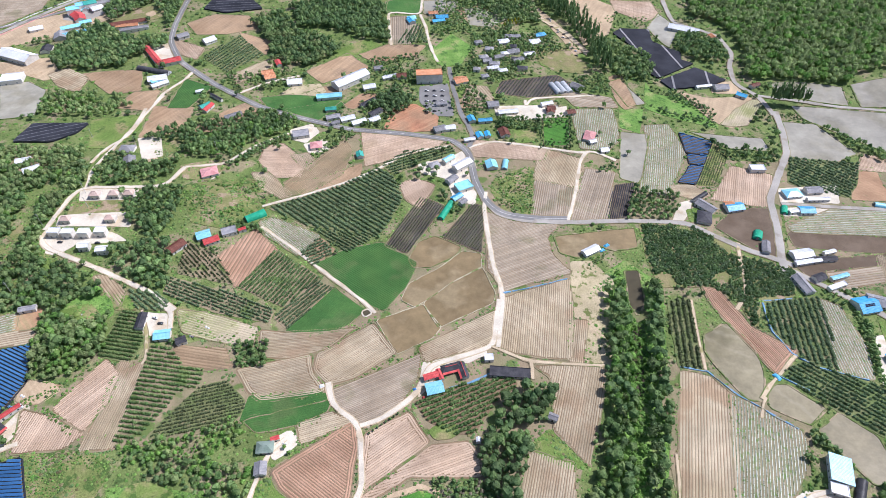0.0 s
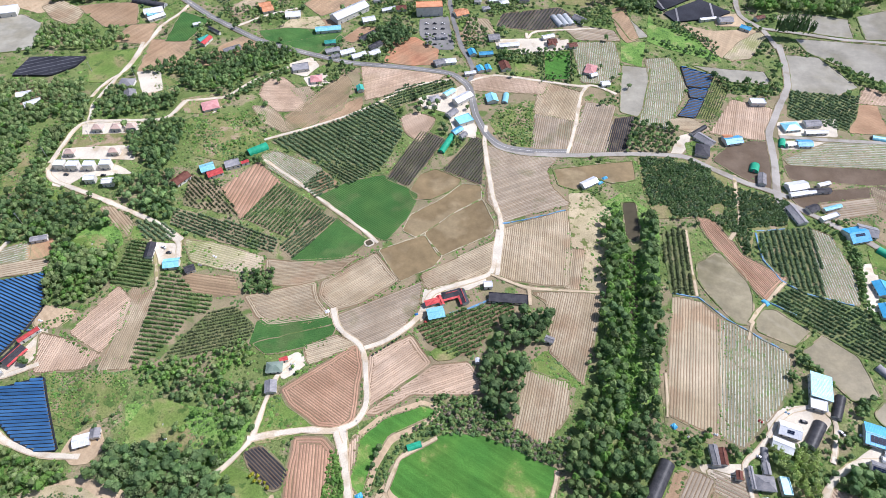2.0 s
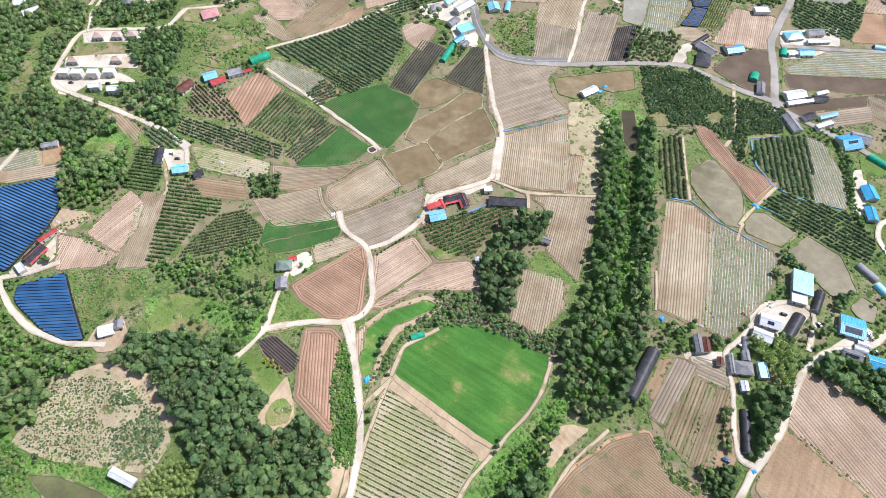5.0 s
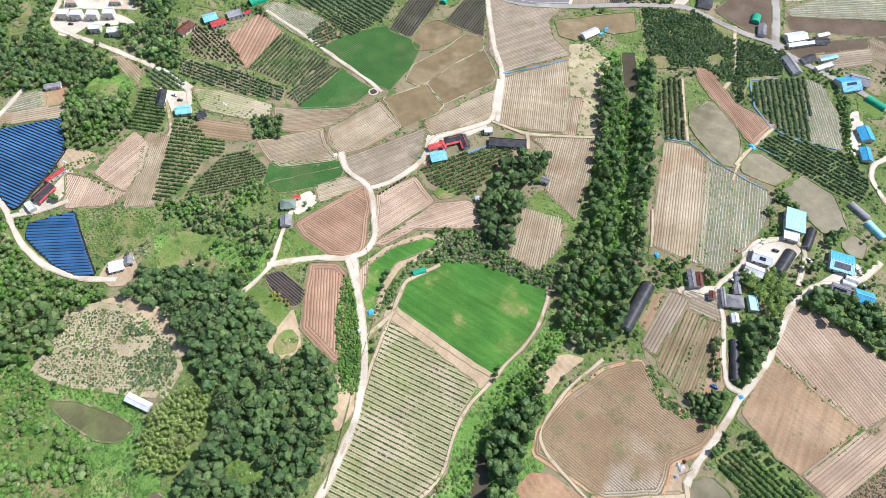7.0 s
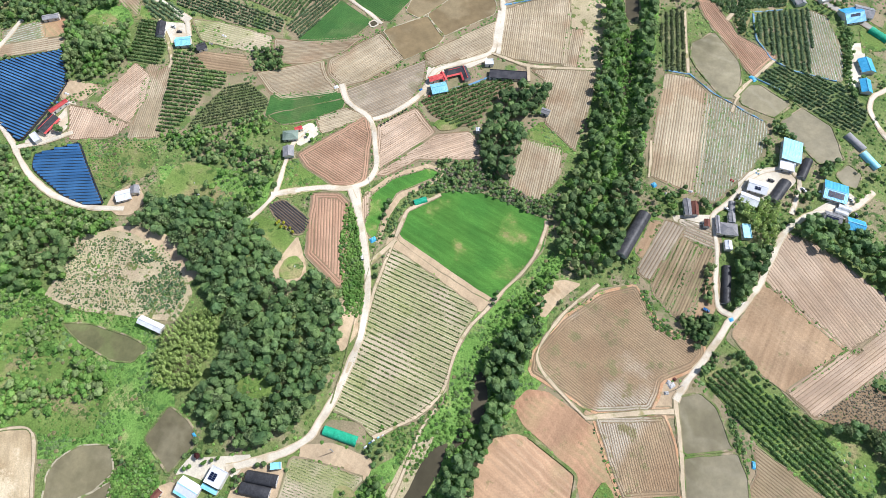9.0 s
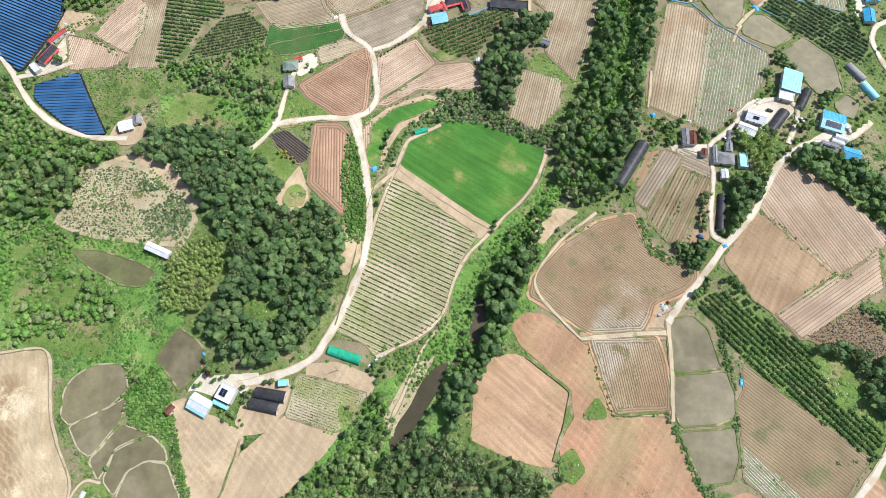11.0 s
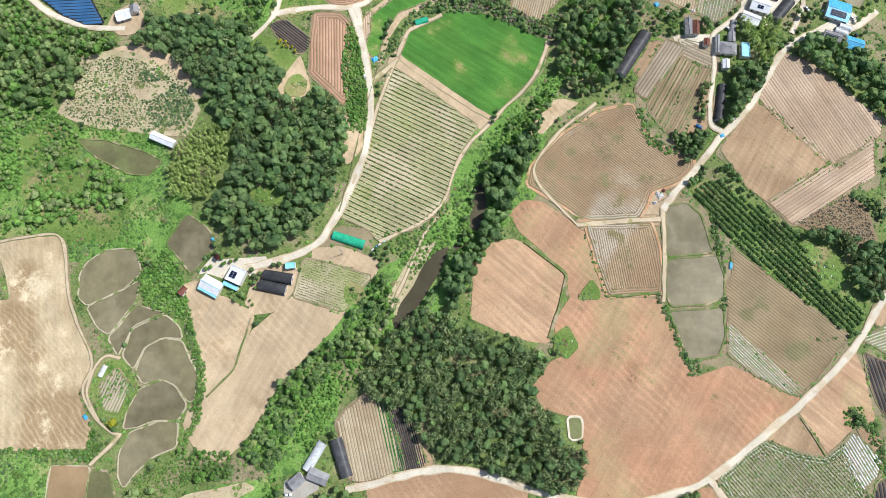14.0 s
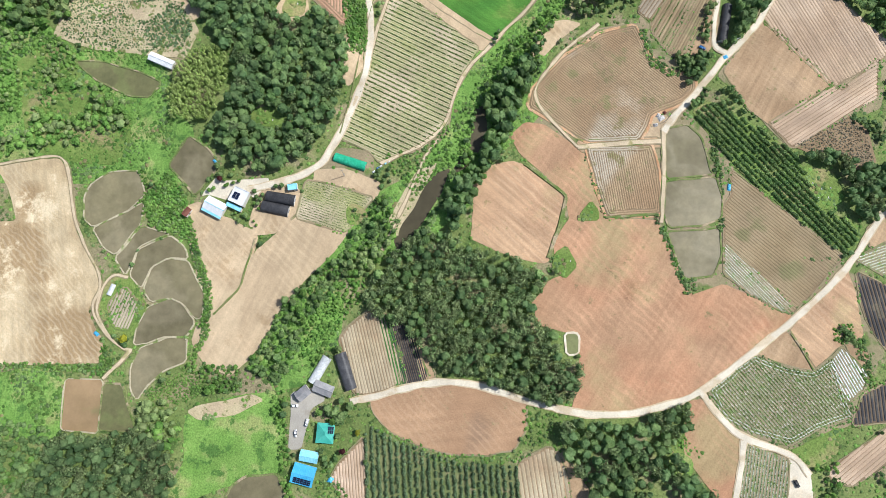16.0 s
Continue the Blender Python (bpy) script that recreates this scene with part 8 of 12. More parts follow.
# houses and sheds
building(-141.3, -57.9, 12.6, 7.6, 333, 'gable', top='roof_white', label='white metal-roofed farm shed with blue eaves', over=0.5, trim='roof_sky')
building(-126.0, -52.0, 9.6, 9.4, 336, 'flat', top='roof_white', label='white flat-roofed farmhouse with solar panels', over=0.5, solar=(2, 4, -2.5, -2.0), h=4.5)
building(-129.4, -58.2, 9.6, 2.3, 336, 'lean', top='roof_sky', label='light blue lean-to roof in a farmstead', over=0.2, name='canopy', h=2.8, rise=0.4)
building(-93.3, -45.7, 5.8, 3.8, 7, 'flat', top='roof_sky', label='small shed with a light blue roof', over=0.3, name='shed')
building(-180.7, 36.3, 16.6, 5.1, 337, 'gable', top='roof_white', label='long white metal shed beside a wood', over=0.3, name='shed')
tunnel(-109.5, -51.1, -91.8, -53.8, 7.2, 'tunnel_black')
tunnel(-112.1, -57.1, -95.4, -60.6, 7.2, 'tunnel_black')
tunnel(-68.1, -25.7, -48.6, -31.8, 6, 'tunnel_green')
tunnel(-76.5, -164.4, -68.1, -149.1, 6, 'tunnel_white')
tunnel(-60.7, -147.1, -53.2, -168, 7.5, 'tunnel_black')
building(-69.2, -167.6, 11.1, 6.1, 339, 'gable', top='roof_grey', label='grey metal farm shed in a farmstead', over=0.4, name='shed')
building(-81.2, -170.2, 7.8, 5.6, 41, 'gable', top='roof_grey', label='grey metal farm shed in a farmstead', over=0.4, name='shed')
building(-67.0, -192.7, 10.4, 9.3, 86, 'hip', top='roof_teal', label='farmhouse with a teal hipped roof and solar panels', over=0.5, rise=1.6, solar=(2, 3, 1.0, -4.2))
building(-75.8, -205.8, 10.0, 5.7, 350, 'gable', top='roof_sky', label='light blue metal-roofed barn in a farmstead', over=0.4, name='barn')
building(-78.6, -215.9, 12.2, 10.4, 346, 'gable', top='roof_blue', label='bright blue barn roof carrying solar panels', over=0.5, name='barn', solar=(5, 3, -4, -4.6), rise=1.2)
building(244.8, 167.1, 17.4, 12.7, 72, 'lean', top='roof_sky', label='barn with a light blue metal roof', over=0.5, name='barn', h=4, rise=1.0)
building(239.1, 155.1, 9.8, 6.7, 342, 'flat', top='roof_white', label='white-roofed barn annexe in a farmstead', over=0.5, name='barn')
tunnel(256.6, 161.4, 247.6, 146.5, 6.4, 'tunnel_black')
tunnel(236.7, 143.3, 224.2, 128.1, 8, 'tunnel_black')
building(215.2, 138.5, 12.3, 9.0, 340, 'gable', top='roof_white', label='white metal-roofed barn with solar panels', over=0.5, name='barn', solar=(2, 2, -1, -2.8))
building(207.6, 128.7, 11.7, 7.4, 335, 'gable', top='roof_white', label='white metal-roofed barn in a farmstead', over=0.5, name='barn')
building(267.6, 134.7, 14.8, 14.1, 340, 'gable', top='roof_blue', label='blue metal-roofed barn with a large solar array', over=0.5, name='barn', solar=(5, 4, -4, -5), rise=1.2)
building(274.5, 109.4, 10.8, 8.8, 340, 'gable', top='roof_blue', label='blue metal-roofed shed in a farmstead', over=0.5, name='shed')
tunnel(289.9, 183.8, 298.4, 170.8, 6, 'roof_grey')
tunnel(296.9, 168.3, 303.9, 155.3, 6, 'roof_sky')
building(315.6, 227.8, 11.6, 7.3, 83, 'gable', top='roof_blue', label='blue metal-roofed shed in a farmstead', over=0.5, name='shed')
building(261.0, 115.3, 11.0, 5.8, 339, 'gable', top='roof_grey', label='grey shed carrying solar panels', over=0.4, name='shed', solar=(4, 2, -4, -2.5))
tunnel(137.3, 119.5, 117, 88, 9.5, 'tunnel_black')
building(190.2, 106.3, 10.6, 8.2, 354, 'hip', top='roof_grey', label='old farmhouse with a grey hipped tile roof', over=0.5, rise=1.9)
building(193.6, 114.6, 6.6, 4.0, 84, 'gable', top='roof_grey', label='grey tiled side wing of an old farmhouse', over=0.3)
building(183.6, 109.6, 13.2, 2.4, 84, 'gable', top='roof_grey', label='narrow grey gate range along a farmyard', over=0.2)
building(165.6, 122.9, 12.3, 4.7, 88, 'gable', top='roof_grey', label='grey metal farm shed in a farmstead', over=0.3, name='shed')
building(170.4, 122.1, 9.9, 4.2, 84, 'gable', top='roof_brown', label='dark red-brown roofed shed in a farmstead', over=0.3, name='shed')
tunnel(195, 118.4, 197, 128, 4.6, 'roof_grey')
building(201.7, 104.8, 10.6, 5.6, 86, 'flat', top='roof_sky', label='flat shed under a pale blue sheet roof', over=0.2, name='shed', h=2.6)
building(187.8, 94.5, 6.4, 4.4, 86, 'gable', top='roof_white', label='small white-roofed shed in a farmstead', over=0.2, name='shed')
building(176.5, 110.8, 5.2, 3.6, 80, 'gable', top='roof_brown', label='small brown-roofed outbuilding beside a vegetable plot', over=0.2, name='shed')
building(6.9, 241.9, 13.8, 5.4, 18, 'hip', top='roof_dark', label='dark tiled farmhouse with a red porch roof', over=0.4, rise=1.6, trim='roof_red')
building(15.5, 239.6, 12.0, 4.6, 287, 'gable', top='roof_dark', label='dark tiled side wing with a red porch roof', over=0.3, trim='roof_red')
building(-1.1, 235.9, 8.5, 3.0, 293, 'gable', top='roof_red', label='small red-roofed side wing in a farmstead', over=0.2)
building(-4.5, 225.1, 11.4, 8.7, 15, 'gable', top='roof_sky', label='pale teal metal-roofed shed in a farmstead', over=0.5, name='shed')
building(-7.0, 234.8, 10.8, 4.5, 20, 'gable', top='roof_red', label='small red-roofed shed in a farmstead', over=0.3, name='shed')
building(33.9, 250.3, 6.3, 5.3, 4, 'flat', top='roof_white', label='small white-roofed shed in a farmstead', over=0.4, name='shed')
building(-285.8, 185.0, 14.3, 7.2, 62, 'gable', top='roof_dark', label='dark-roofed farmhouse with a red eaves band', over=0.5, trim='roof_red')
building(-281.5, 199.9, 14.1, 3.5, 49, 'gable', top='roof_red', label='long red-roofed shed in a farmstead', over=0.2, name='shed')
building(-291.2, 173.1, 8.5, 4.7, 134, 'flat', top='roof_white', label='white-roofed shed in a farmstead', over=0.3, name='shed')
building(-218.9, 127.9, 8.9, 7.4, 18, 'gable', top='roof_white', label='white metal-roofed farm shed in a farmstead', over=0.5, name='shed')
building(-212.2, 132.4, 5.8, 5.3, 102, 'gable', top='roof_grey', label='small grey shed in a farmstead', over=0.4, name='shed')
building(-111.0, 179.8, 10.3, 7.2, 6, 'hip', top='roof_moss', label='grey-green tiled farmhouse in a farmstead', over=0.5, rise=1.6)
building(-106.0, 186.0, 5.4, 2.9, 21, 'gable', top='roof_red', label='small red-roofed porch building in a farmstead', over=0.2)
building(-110.7, 165.4, 7.9, 7.0, 98, 'gable', top='roof_grey', label='grey metal farm shed in a farmstead', over=0.5, name='shed')
tunnel(-20.3, 127, -11.8, 130, 4.6, 'tunnel_green')
building(-222.2, 275.1, 13.9, 6.0, 95, 'gable', top='roof_dark', label='dark grey gable-roofed house in a farmstead', over=0.4)
building(-203.2, 264.0, 10.8, 8.1, 9, 'gable', top='roof_sky', label='sky-blue metal-roofed house in a farmstead', over=0.5)
building(-188.7, 259.9, 6.9, 5.8, 30, 'gable', top='roof_dark', label='small dark-roofed shed in a farmstead', over=0.4, name='shed')
building(-307.5, 282.2, 11.7, 4.8, 15, 'gable', top='roof_grey', label='long grey greenhouse shed in a farmstead', over=0.3, name='shed')
paddy('water_dark', [(-61.6, 293.4), (-57.3, 295.9), (-54.7, 291.7), (-59, 288.7)], bund='concrete', width=1.6, lift=0.5)
building(-322.2, 360.7, 8.7, 6.2, 1, 'flat', top='roof_white', label='white box-shaped two-storey house in a farmstead', over=0.4, h=6)
building(-311.0, 360.2, 8.7, 6.2, 1, 'flat', top='roof_white', label='white box-shaped two-storey house in a farmstead', over=0.4, h=6)
building(-297.9, 360.7, 8.5, 6.2, 2, 'flat', top='roof_white', label='white box-shaped two-storey house in a farmstead', over=0.4, h=6)
building(-284.9, 362.8, 8.5, 6.3, 3, 'flat', top='roof_white', label='white box-shaped two-storey house in a farmstead', over=0.4, h=6)
building(-291.9, 345.8, 8.1, 6.1, 7, 'gable', top='roof_white', label='white gable-roofed house in a farmstead', over=0.4, h=5)
building(-276.0, 342.6, 8.1, 6.0, 7, 'gable', top='roof_white', label='white gable-roofed house in a farmstead', over=0.4, h=5)
building(-309.9, 411.5, 8.6, 6.6, 1, 'hip', top='roof_pink', label='white village house with a pale pinkish tiled roof', over=0.4, h=4.5, rise=2)
building(-293.7, 413.0, 8.6, 6.6, 2, 'hip', top='roof_pink', label='white village house with a pale pinkish tiled roof', over=0.4, h=4.5, rise=2)
building(-281.0, 414.4, 8.5, 6.5, 3, 'hip', top='roof_pink', label='white village house with a pale pinkish tiled roof', over=0.4, h=4.5, rise=2)
building(-320.6, 377.5, 8.4, 5.9, 1, 'hip', top='roof_pink', label='white village house with a pale pinkish tiled roof', over=0.4, h=4.5, rise=2)
building(-284.1, 380.4, 8.2, 5.9, 3, 'hip', top='roof_pink', label='white village house with a pale pinkish tiled roof', over=0.4, h=4.5, rise=2)
building(-221.0, 451.8, 14.7, 12.6, 24, 'hip', top='roof_rose', label='house with a pinkish red roof', over=0.5, rise=1.8)
tunnel(-172.8, 390.2, -158.3, 400.5, 8, 'tunnel_green')
building(-202.3, 367.0, 10.9, 9.2, 26, 'gable', top='roof_sky', label='pale blue metal-roofed shed in a farmstead', over=0.5, name='shed')
building(-194.4, 361.3, 12.3, 6.8, 31, 'gable', top='roof_red', label='red-roofed farmhouse in a farmstead', over=0.5)
building(-182.8, 373.5, 12.1, 8.7, 24, 'flat', top='roof_grey', label='grey flat-roofed house in a farmstead', over=0.5)
building(-172.6, 376.5, 6.5, 3.3, 29, 'gable', top='roof_red', label='small red-roofed shed in a farmstead', over=0.2, name='shed')
building(-220.0, 351.9, 14.1, 8.7, 55, 'gable', top='roof_brown', label='long brown-roofed shed in a farmstead', over=0.5, name='shed')
building(-83.4, 487.4, 8.0, 6.4, 106, 'gable', top='roof_teal', label='small teal-roofed shed in a farmstead', over=0.4, name='shed')
building(-128.6, 501.0, 11.2, 10.5, 11, 'hip', top='roof_rose', label='house with a pinkish red roof', over=0.5, rise=1.8)
building(-147.2, 520.2, 16.2, 11.5, 16, 'flat', top='roof_grey', label='grey concrete house in a farmstead', over=0.5)
building(-402.9, 465.3, 12.5, 7.9, 18, 'gable', top='roof_white', label='white-roofed house in a farmstead', over=0.5)
building(-387.7, 451.0, 14.2, 8.7, 35, 'gable', top='roof_white', label='white-roofed house in a farmstead', over=0.5)
building(-310.8, 485.0, 13.7, 11.7, 1, 'hip', top='roof_grey', label='grey-roofed house in a farmstead', over=0.5)
building(-300.6, 465.3, 11.5, 10.3, 111, 'gable', top='roof_grey', label='grey-roofed house in a farmstead', over=0.5)
tunnel(-2.7, 398, 7.5, 421.1, 6, 'tunnel_green')
building(45.9, 474.3, 11.2, 10.3, 100, 'gable', top='roof_sky', label='pale teal-roofed shed in a farmstead', over=0.5, name='shed')
tunnel(58.2, 469.4, 60.6, 483.6, 6, 'roof_sky')
building(149.4, 524.6, 15.9, 10.6, 70, 'hip', top='roof_rose', label='house with a pinkish red roof', over=0.5, rise=1.8)
building(124.0, 358.5, 14.9, 6.9, 32, 'gable', top='roof_white', label='white farmhouse beside a pond', over=0.5)
tarp(139, 366.7, 7, 4, 30)
tarp(134.2, 360.9, 7, 4, 30)
building(231.8, 401.7, 14.5, 11.9, 73, 'hip', top='roof_dark', label='dark tiled house in a walled garden', over=0.5, rise=2)
building(237.8, 416.5, 17.5, 9.6, 310, 'gable', top='roof_grey', label='grey tile-roofed house in a farmstead', over=0.5)
tunnel(228, 424.7, 244.1, 437.2, 5, 'tunnel_black')
building(263.0, 415.9, 15.9, 9.6, 12, 'gable', top='roof_blue', label='blue metal-roofed house in a farmstead', over=0.5)
building(259.1, 419.1, 7.8, 7.8, 0, 'gable', top='roof_orange', label='small orange-roofed shed in a farmstead', over=0.5, name='shed')
tunnel(269.9, 375.7, 274, 384.6, 8, 'tunnel_green')
building(273.1, 364.8, 13.4, 6.2, 73, 'gable', top='roof_grey', label='grey shed in a farmstead', over=0.4, name='shed')
building(323.6, 436.5, 16.0, 10.6, 9, 'hip', top='roof_sky', label='light blue-roofed house in a farmstead', over=0.5, rise=2)
building(345.2, 441.5, 14.6, 8.5, 6, 'gable', top='roof_grey', label='grey-roofed house in a farmstead', over=0.5)
building(344.3, 428.8, 20.8, 4.1, 3, 'gable', top='roof_white', label='long white shed in a farmstead', over=0.3, name='shed')
building(327.3, 413.0, 13.1, 8.4, 1, 'gable', top='roof_blue', label='blue-roofed house in a farmstead', over=0.5)
tunnel(306.5, 409.6, 310.1, 419.1, 6, 'tunnel_green')
tunnel(394.4, 423.9, 410.8, 419.5, 6, 'roof_sky')
building(300.0, 356.9, 17.7, 9.5, 12, 'gable', top='roof_white', label='white-roofed farmhouse in a farmstead', over=0.5)
building(317.1, 351.7, 19.4, 4.8, 5, 'gable', top='roof_dark', label='dark-roofed shed in a farmstead', over=0.3, name='shed')
building(287.2, 322.6, 19.1, 8.0, 284, 'gable', top='roof_grey', label='grey gable-roofed farm building in a farmstead', over=0.5)
building(303.3, 330.3, 9.9, 6.4, 22, 'gable', top='roof_dark', label='dark-roofed shed in a farmstead', over=0.4, name='shed')
building(313.6, 321.1, 17.3, 4.3, 22, 'flat', top='roof_white', label='pale greenhouse shed in a farmstead', over=0.3, name='shed')
building(326.7, 301.5, 16.0, 14.9, 12, 'gable', top='roof_blue', label='bright blue barn roof carrying solar panels', over=0.5, name='barn', solar=(4, 2, -3, -3))
building(337.4, 306.0, 14.0, 11.2, 341, 'gable', top='roof_grey', label='grey barn in a farmstead', over=0.5, name='barn')
building(322.3, 248.1, 12.4, 9.9, 91, 'gable', top='roof_blue', label='blue metal-roofed shed in a farmstead', over=0.5, name='shed')
tunnel(338.2, 288, 348.9, 276.5, 7, 'tunnel_green')
building(303.6, 472.9, 13.9, 7.8, 0, 'flat', top='roof_white', label='white house among trees in a farmstead', over=0.5, h=4)
building(-18.6, 633.0, 29.7, 12.7, 6, 'flat', top='roof_orange', label='four-storey school building with an orange roof', over=0.5, h=11)
building(-108.5, 626.8, 44.1, 15.1, 44, 'gable', top='roof_white', label='long white factory hall in the village', over=0.5, h=6)
building(-128.2, 592.8, 27.1, 8.6, 11, 'gable', top='roof_sky', label='long pale blue roofed hall', over=0.5, h=4)
building(-86.1, 613.1, 13.6, 9.2, 21, 'gable', top='roof_white', label='white hall in the village', over=0.5, h=4)
building(-348.8, 671.1, 50.5, 6.9, 307, 'gable', top='roof_red', label='long red-roofed school wing in the village', over=0.5, h=4)
building(-327.0, 660.2, 26.2, 11.0, 28, 'gable', top='roof_red', label='long red-roofed school wing in the village', over=0.5, h=4)
building(-511.4, 670.4, 44.5, 19.0, 338, 'gable', top='roof_white', label='large white warehouse in the village', over=0.5, h=6)
building(-493.3, 620.3, 22.7, 17.2, 16, 'flat', top='roof_white', label='white warehouse in the village', over=0.5, h=5)
building(-322.6, 612.6, 18.5, 7.3, 39, 'gable', top='roof_white', label='village house with a white roof', over=0.5)
building(-327.1, 619.4, 15.0, 6.3, 33, 'gable', top='roof_sky', label='village house with a light blue roof', over=0.4)
building(-258.8, 568.8, 11.5, 7.8, 49, 'gable', top='roof_teal', label='village house with a teal roof', over=0.5)
building(-255.1, 565.6, 14.9, 6.3, 72, 'gable', top='roof_red', label='village house with a red roof', over=0.4)
building(-273.6, 598.8, 8.6, 4.5, 25, 'gable', top='roof_white', label='village house with a white roof', over=0.3)
building(-202.7, 632.9, 12.1, 11.7, 24, 'gable', top='roof_orange', label='village house with a orange roof', over=0.5)
building(-172.0, 622.5, 16.3, 11.5, 10, 'gable', top='roof_white', label='village house with a white roof', over=0.5)
building(-198.8, 663.5, 11.9, 6.0, 115, 'gable', top='roof_red', label='village house with a red roof', over=0.4)
building(-118.9, 552.9, 14.5, 6.9, 22, 'gable', top='roof_grey', label='village house with a grey roof', over=0.5)
building(-103.1, 550.5, 14.8, 7.6, 25, 'gable', top='roof_white', label='village house with a white roof', over=0.5)
building(-123.2, 567.9, 11.4, 6.1, 12, 'gable', top='roof_teal', label='village house with a teal roof', over=0.4)
building(-84.6, 582.2, 19.9, 5.6, 47, 'gable', top='roof_dark', label='village house with a dark roof', over=0.4)
building(-74.6, 563.2, 14.8, 7.3, 45, 'gable', top='roof_dark', label='village house with a dark roof', over=0.5)
building(-5.0, 534.2, 12.0, 8.9, 24, 'gable', top='roof_grey', label='village house with a grey roof', over=0.5)
building(5.5, 536.5, 11.0, 7.2, 11, 'gable', top='roof_white', label='village house with a white roof', over=0.5)
building(28.2, 552.9, 9.6, 7.2, 106, 'gable', top='roof_blue', label='village house with a blue roof', over=0.5)
building(36.0, 523.4, 8.7, 6.5, 107, 'gable', top='roof_blue', label='village house with a blue roof', over=0.4)
building(44.2, 525.3, 8.2, 5.3, 101, 'gable', top='roof_blue', label='village house with a blue roof', over=0.4)
building(61.6, 528.9, 12.9, 9.9, 102, 'gable', top='roof_brown', label='village house with a brown roof', over=0.5)
building(114.1, 571.2, 10.1, 8.3, 91, 'gable', top='roof_brown', label='village house with a brown roof', over=0.5)
building(68.1, 567.9, 21.1, 6.7, 10, 'gable', top='roof_white', label='village house with a white roof', over=0.5)
building(111.8, 584.9, 13.1, 5.8, 20, 'gable', top='roof_white', label='village house with a white roof', over=0.4)
building(52.4, 582.1, 11.9, 10.2, 11, 'gable', top='roof_grey', label='village house with a grey roof', over=0.5)
building(17.5, 631.1, 15.0, 11.0, 25, 'gable', top='roof_orange', label='village house with a orange roof', over=0.5)
building(-489.7, 781.9, 16.7, 14.1, 135, 'gable', top='roof_red', label='village house with a red roof', over=0.5)
building(-486.3, 800.3, 15.2, 10.0, 123, 'gable', top='roof_sky', label='village house with a light blue roof', over=0.5)
building(-484.0, 723.2, 16.8, 15.5, 113, 'gable', top='roof_grey', label='village house with a grey roof', over=0.5)
building(-486.9, 690.0, 14.4, 12.1, 101, 'gable', top='roof_dark', label='village house with a dark roof', over=0.5)
building(-251.8, 587.0, 18.6, 3.0, 323, 'gable', top='roof_dark', label='village house with a dark roof', over=0.2)
building(-292.7, 709.4, 14.6, 12.4, 43, 'gable', top='roof_white', label='village house with a white roof', over=0.5)
building(-327.6, 717.7, 13.7, 10.2, 37, 'gable', top='roof_grey', label='village house with a grey roof', over=0.5)
building(-406.7, 743.6, 27.0, 7.4, 14, 'gable', top='roof_orange', label='village house with a orange roof', over=0.5)
building(42.8, 551.0, 14.5, 5.7, 9, 'gable', top='roof_blue', label='village house with a blue roof', over=0.4)
building(-10.1, 771.7, 16.3, 7.4, 19, 'gable', top='roof_blue', label='village house with a blue roof', over=0.5)
building(-45.7, 766.7, 12.0, 8.4, 114, 'gable', top='roof_blue', label='village house with a blue roof', over=0.5)
building(120.3, 746.0, 10.9, 7.7, 17, 'gable', top='roof_blue', label='village house with a blue roof', over=0.5)
building(308.9, 761.7, 38.2, 13.9, 334, 'gable', top='roof_white', label='village house with a white roof', over=0.5)
building(338.0, 736.9, 9.6, 7.0, 105, 'gable', top='roof_orange', label='village house with a orange roof', over=0.5)
building(295.2, 623.0, 19.1, 4.1, 12, 'gable', top='roof_white', label='village house with a white roof', over=0.3)
building(313.8, 620.3, 15.6, 10.5, 6, 'gable', top='roof_grey', label='village house with a grey roof', over=0.5)
building(331.8, 603.3, 11.0, 7.2, 323, 'gable', top='roof_blue', label='village house with a blue roof', over=0.5)
building(352.7, 622.9, 11.5, 5.9, 24, 'gable', top='roof_brown', label='village house with a brown roof', over=0.4)
tunnel(121.7, 629, 128.9, 608.4, 7, 'tunnel_white')
tunnel(128.4, 630.4, 135.4, 609.8, 7, 'tunnel_white')
tunnel(135.1, 631.8, 142, 611.1, 7, 'tunnel_white')
tunnel(-359.7, 648.1, -319.6, 636.7, 8, 'tunnel_black')

# yards
field('yard', 0, [(-136.8, -42.8), (-111, -41.1), (-117.8, -50), (-121.5, -46.4), (-130.6, -43.9), (-134.2, -51.7), (-145.9, -48.1), (-150.2, -49.9), (-141.6, -40.3)])
field('slab', 0, [(-87.2, -171.7), (-73.9, -168.3), (-70.3, -173.2), (-78.4, -178.1), (-81.1, -191), (-82.3, -200.6), (-87.2, -200.6), (-86.5, -184.7)])
field('yard', 0, [(206, 145.1), (219.3, 153.3), (237.2, 154.3), (243, 145.1), (230.8, 133.8), (217.7, 126.3), (203.5, 131.6)])
field('yard', 0, [(-220.3, 283.2), (-207.2, 282.6), (-203.3, 273.1), (-210.5, 265.1), (-217.4, 267.4)])
field('yard', 0, [(-12.2, 246.1), (0.9, 251.8), (29.6, 259.8), (31.7, 255.8), (18.4, 248.4), (14.1, 251.8), (-3.4, 242.8), (-8.4, 230.7), (-15, 219.8)])
field('yard', 0, [(-284.4, 183.9), (-275.9, 198.7), (-273.6, 206.2), (-269.8, 198.9), (-274.4, 184.1), (-280, 174.4), (-290.8, 169.5), (-297.4, 171.7)])
field('yard', 0, [(-109.7, 184.1), (-98.1, 191.1), (-91.4, 186.1), (-98.7, 177.8), (-104.4, 174.1)])
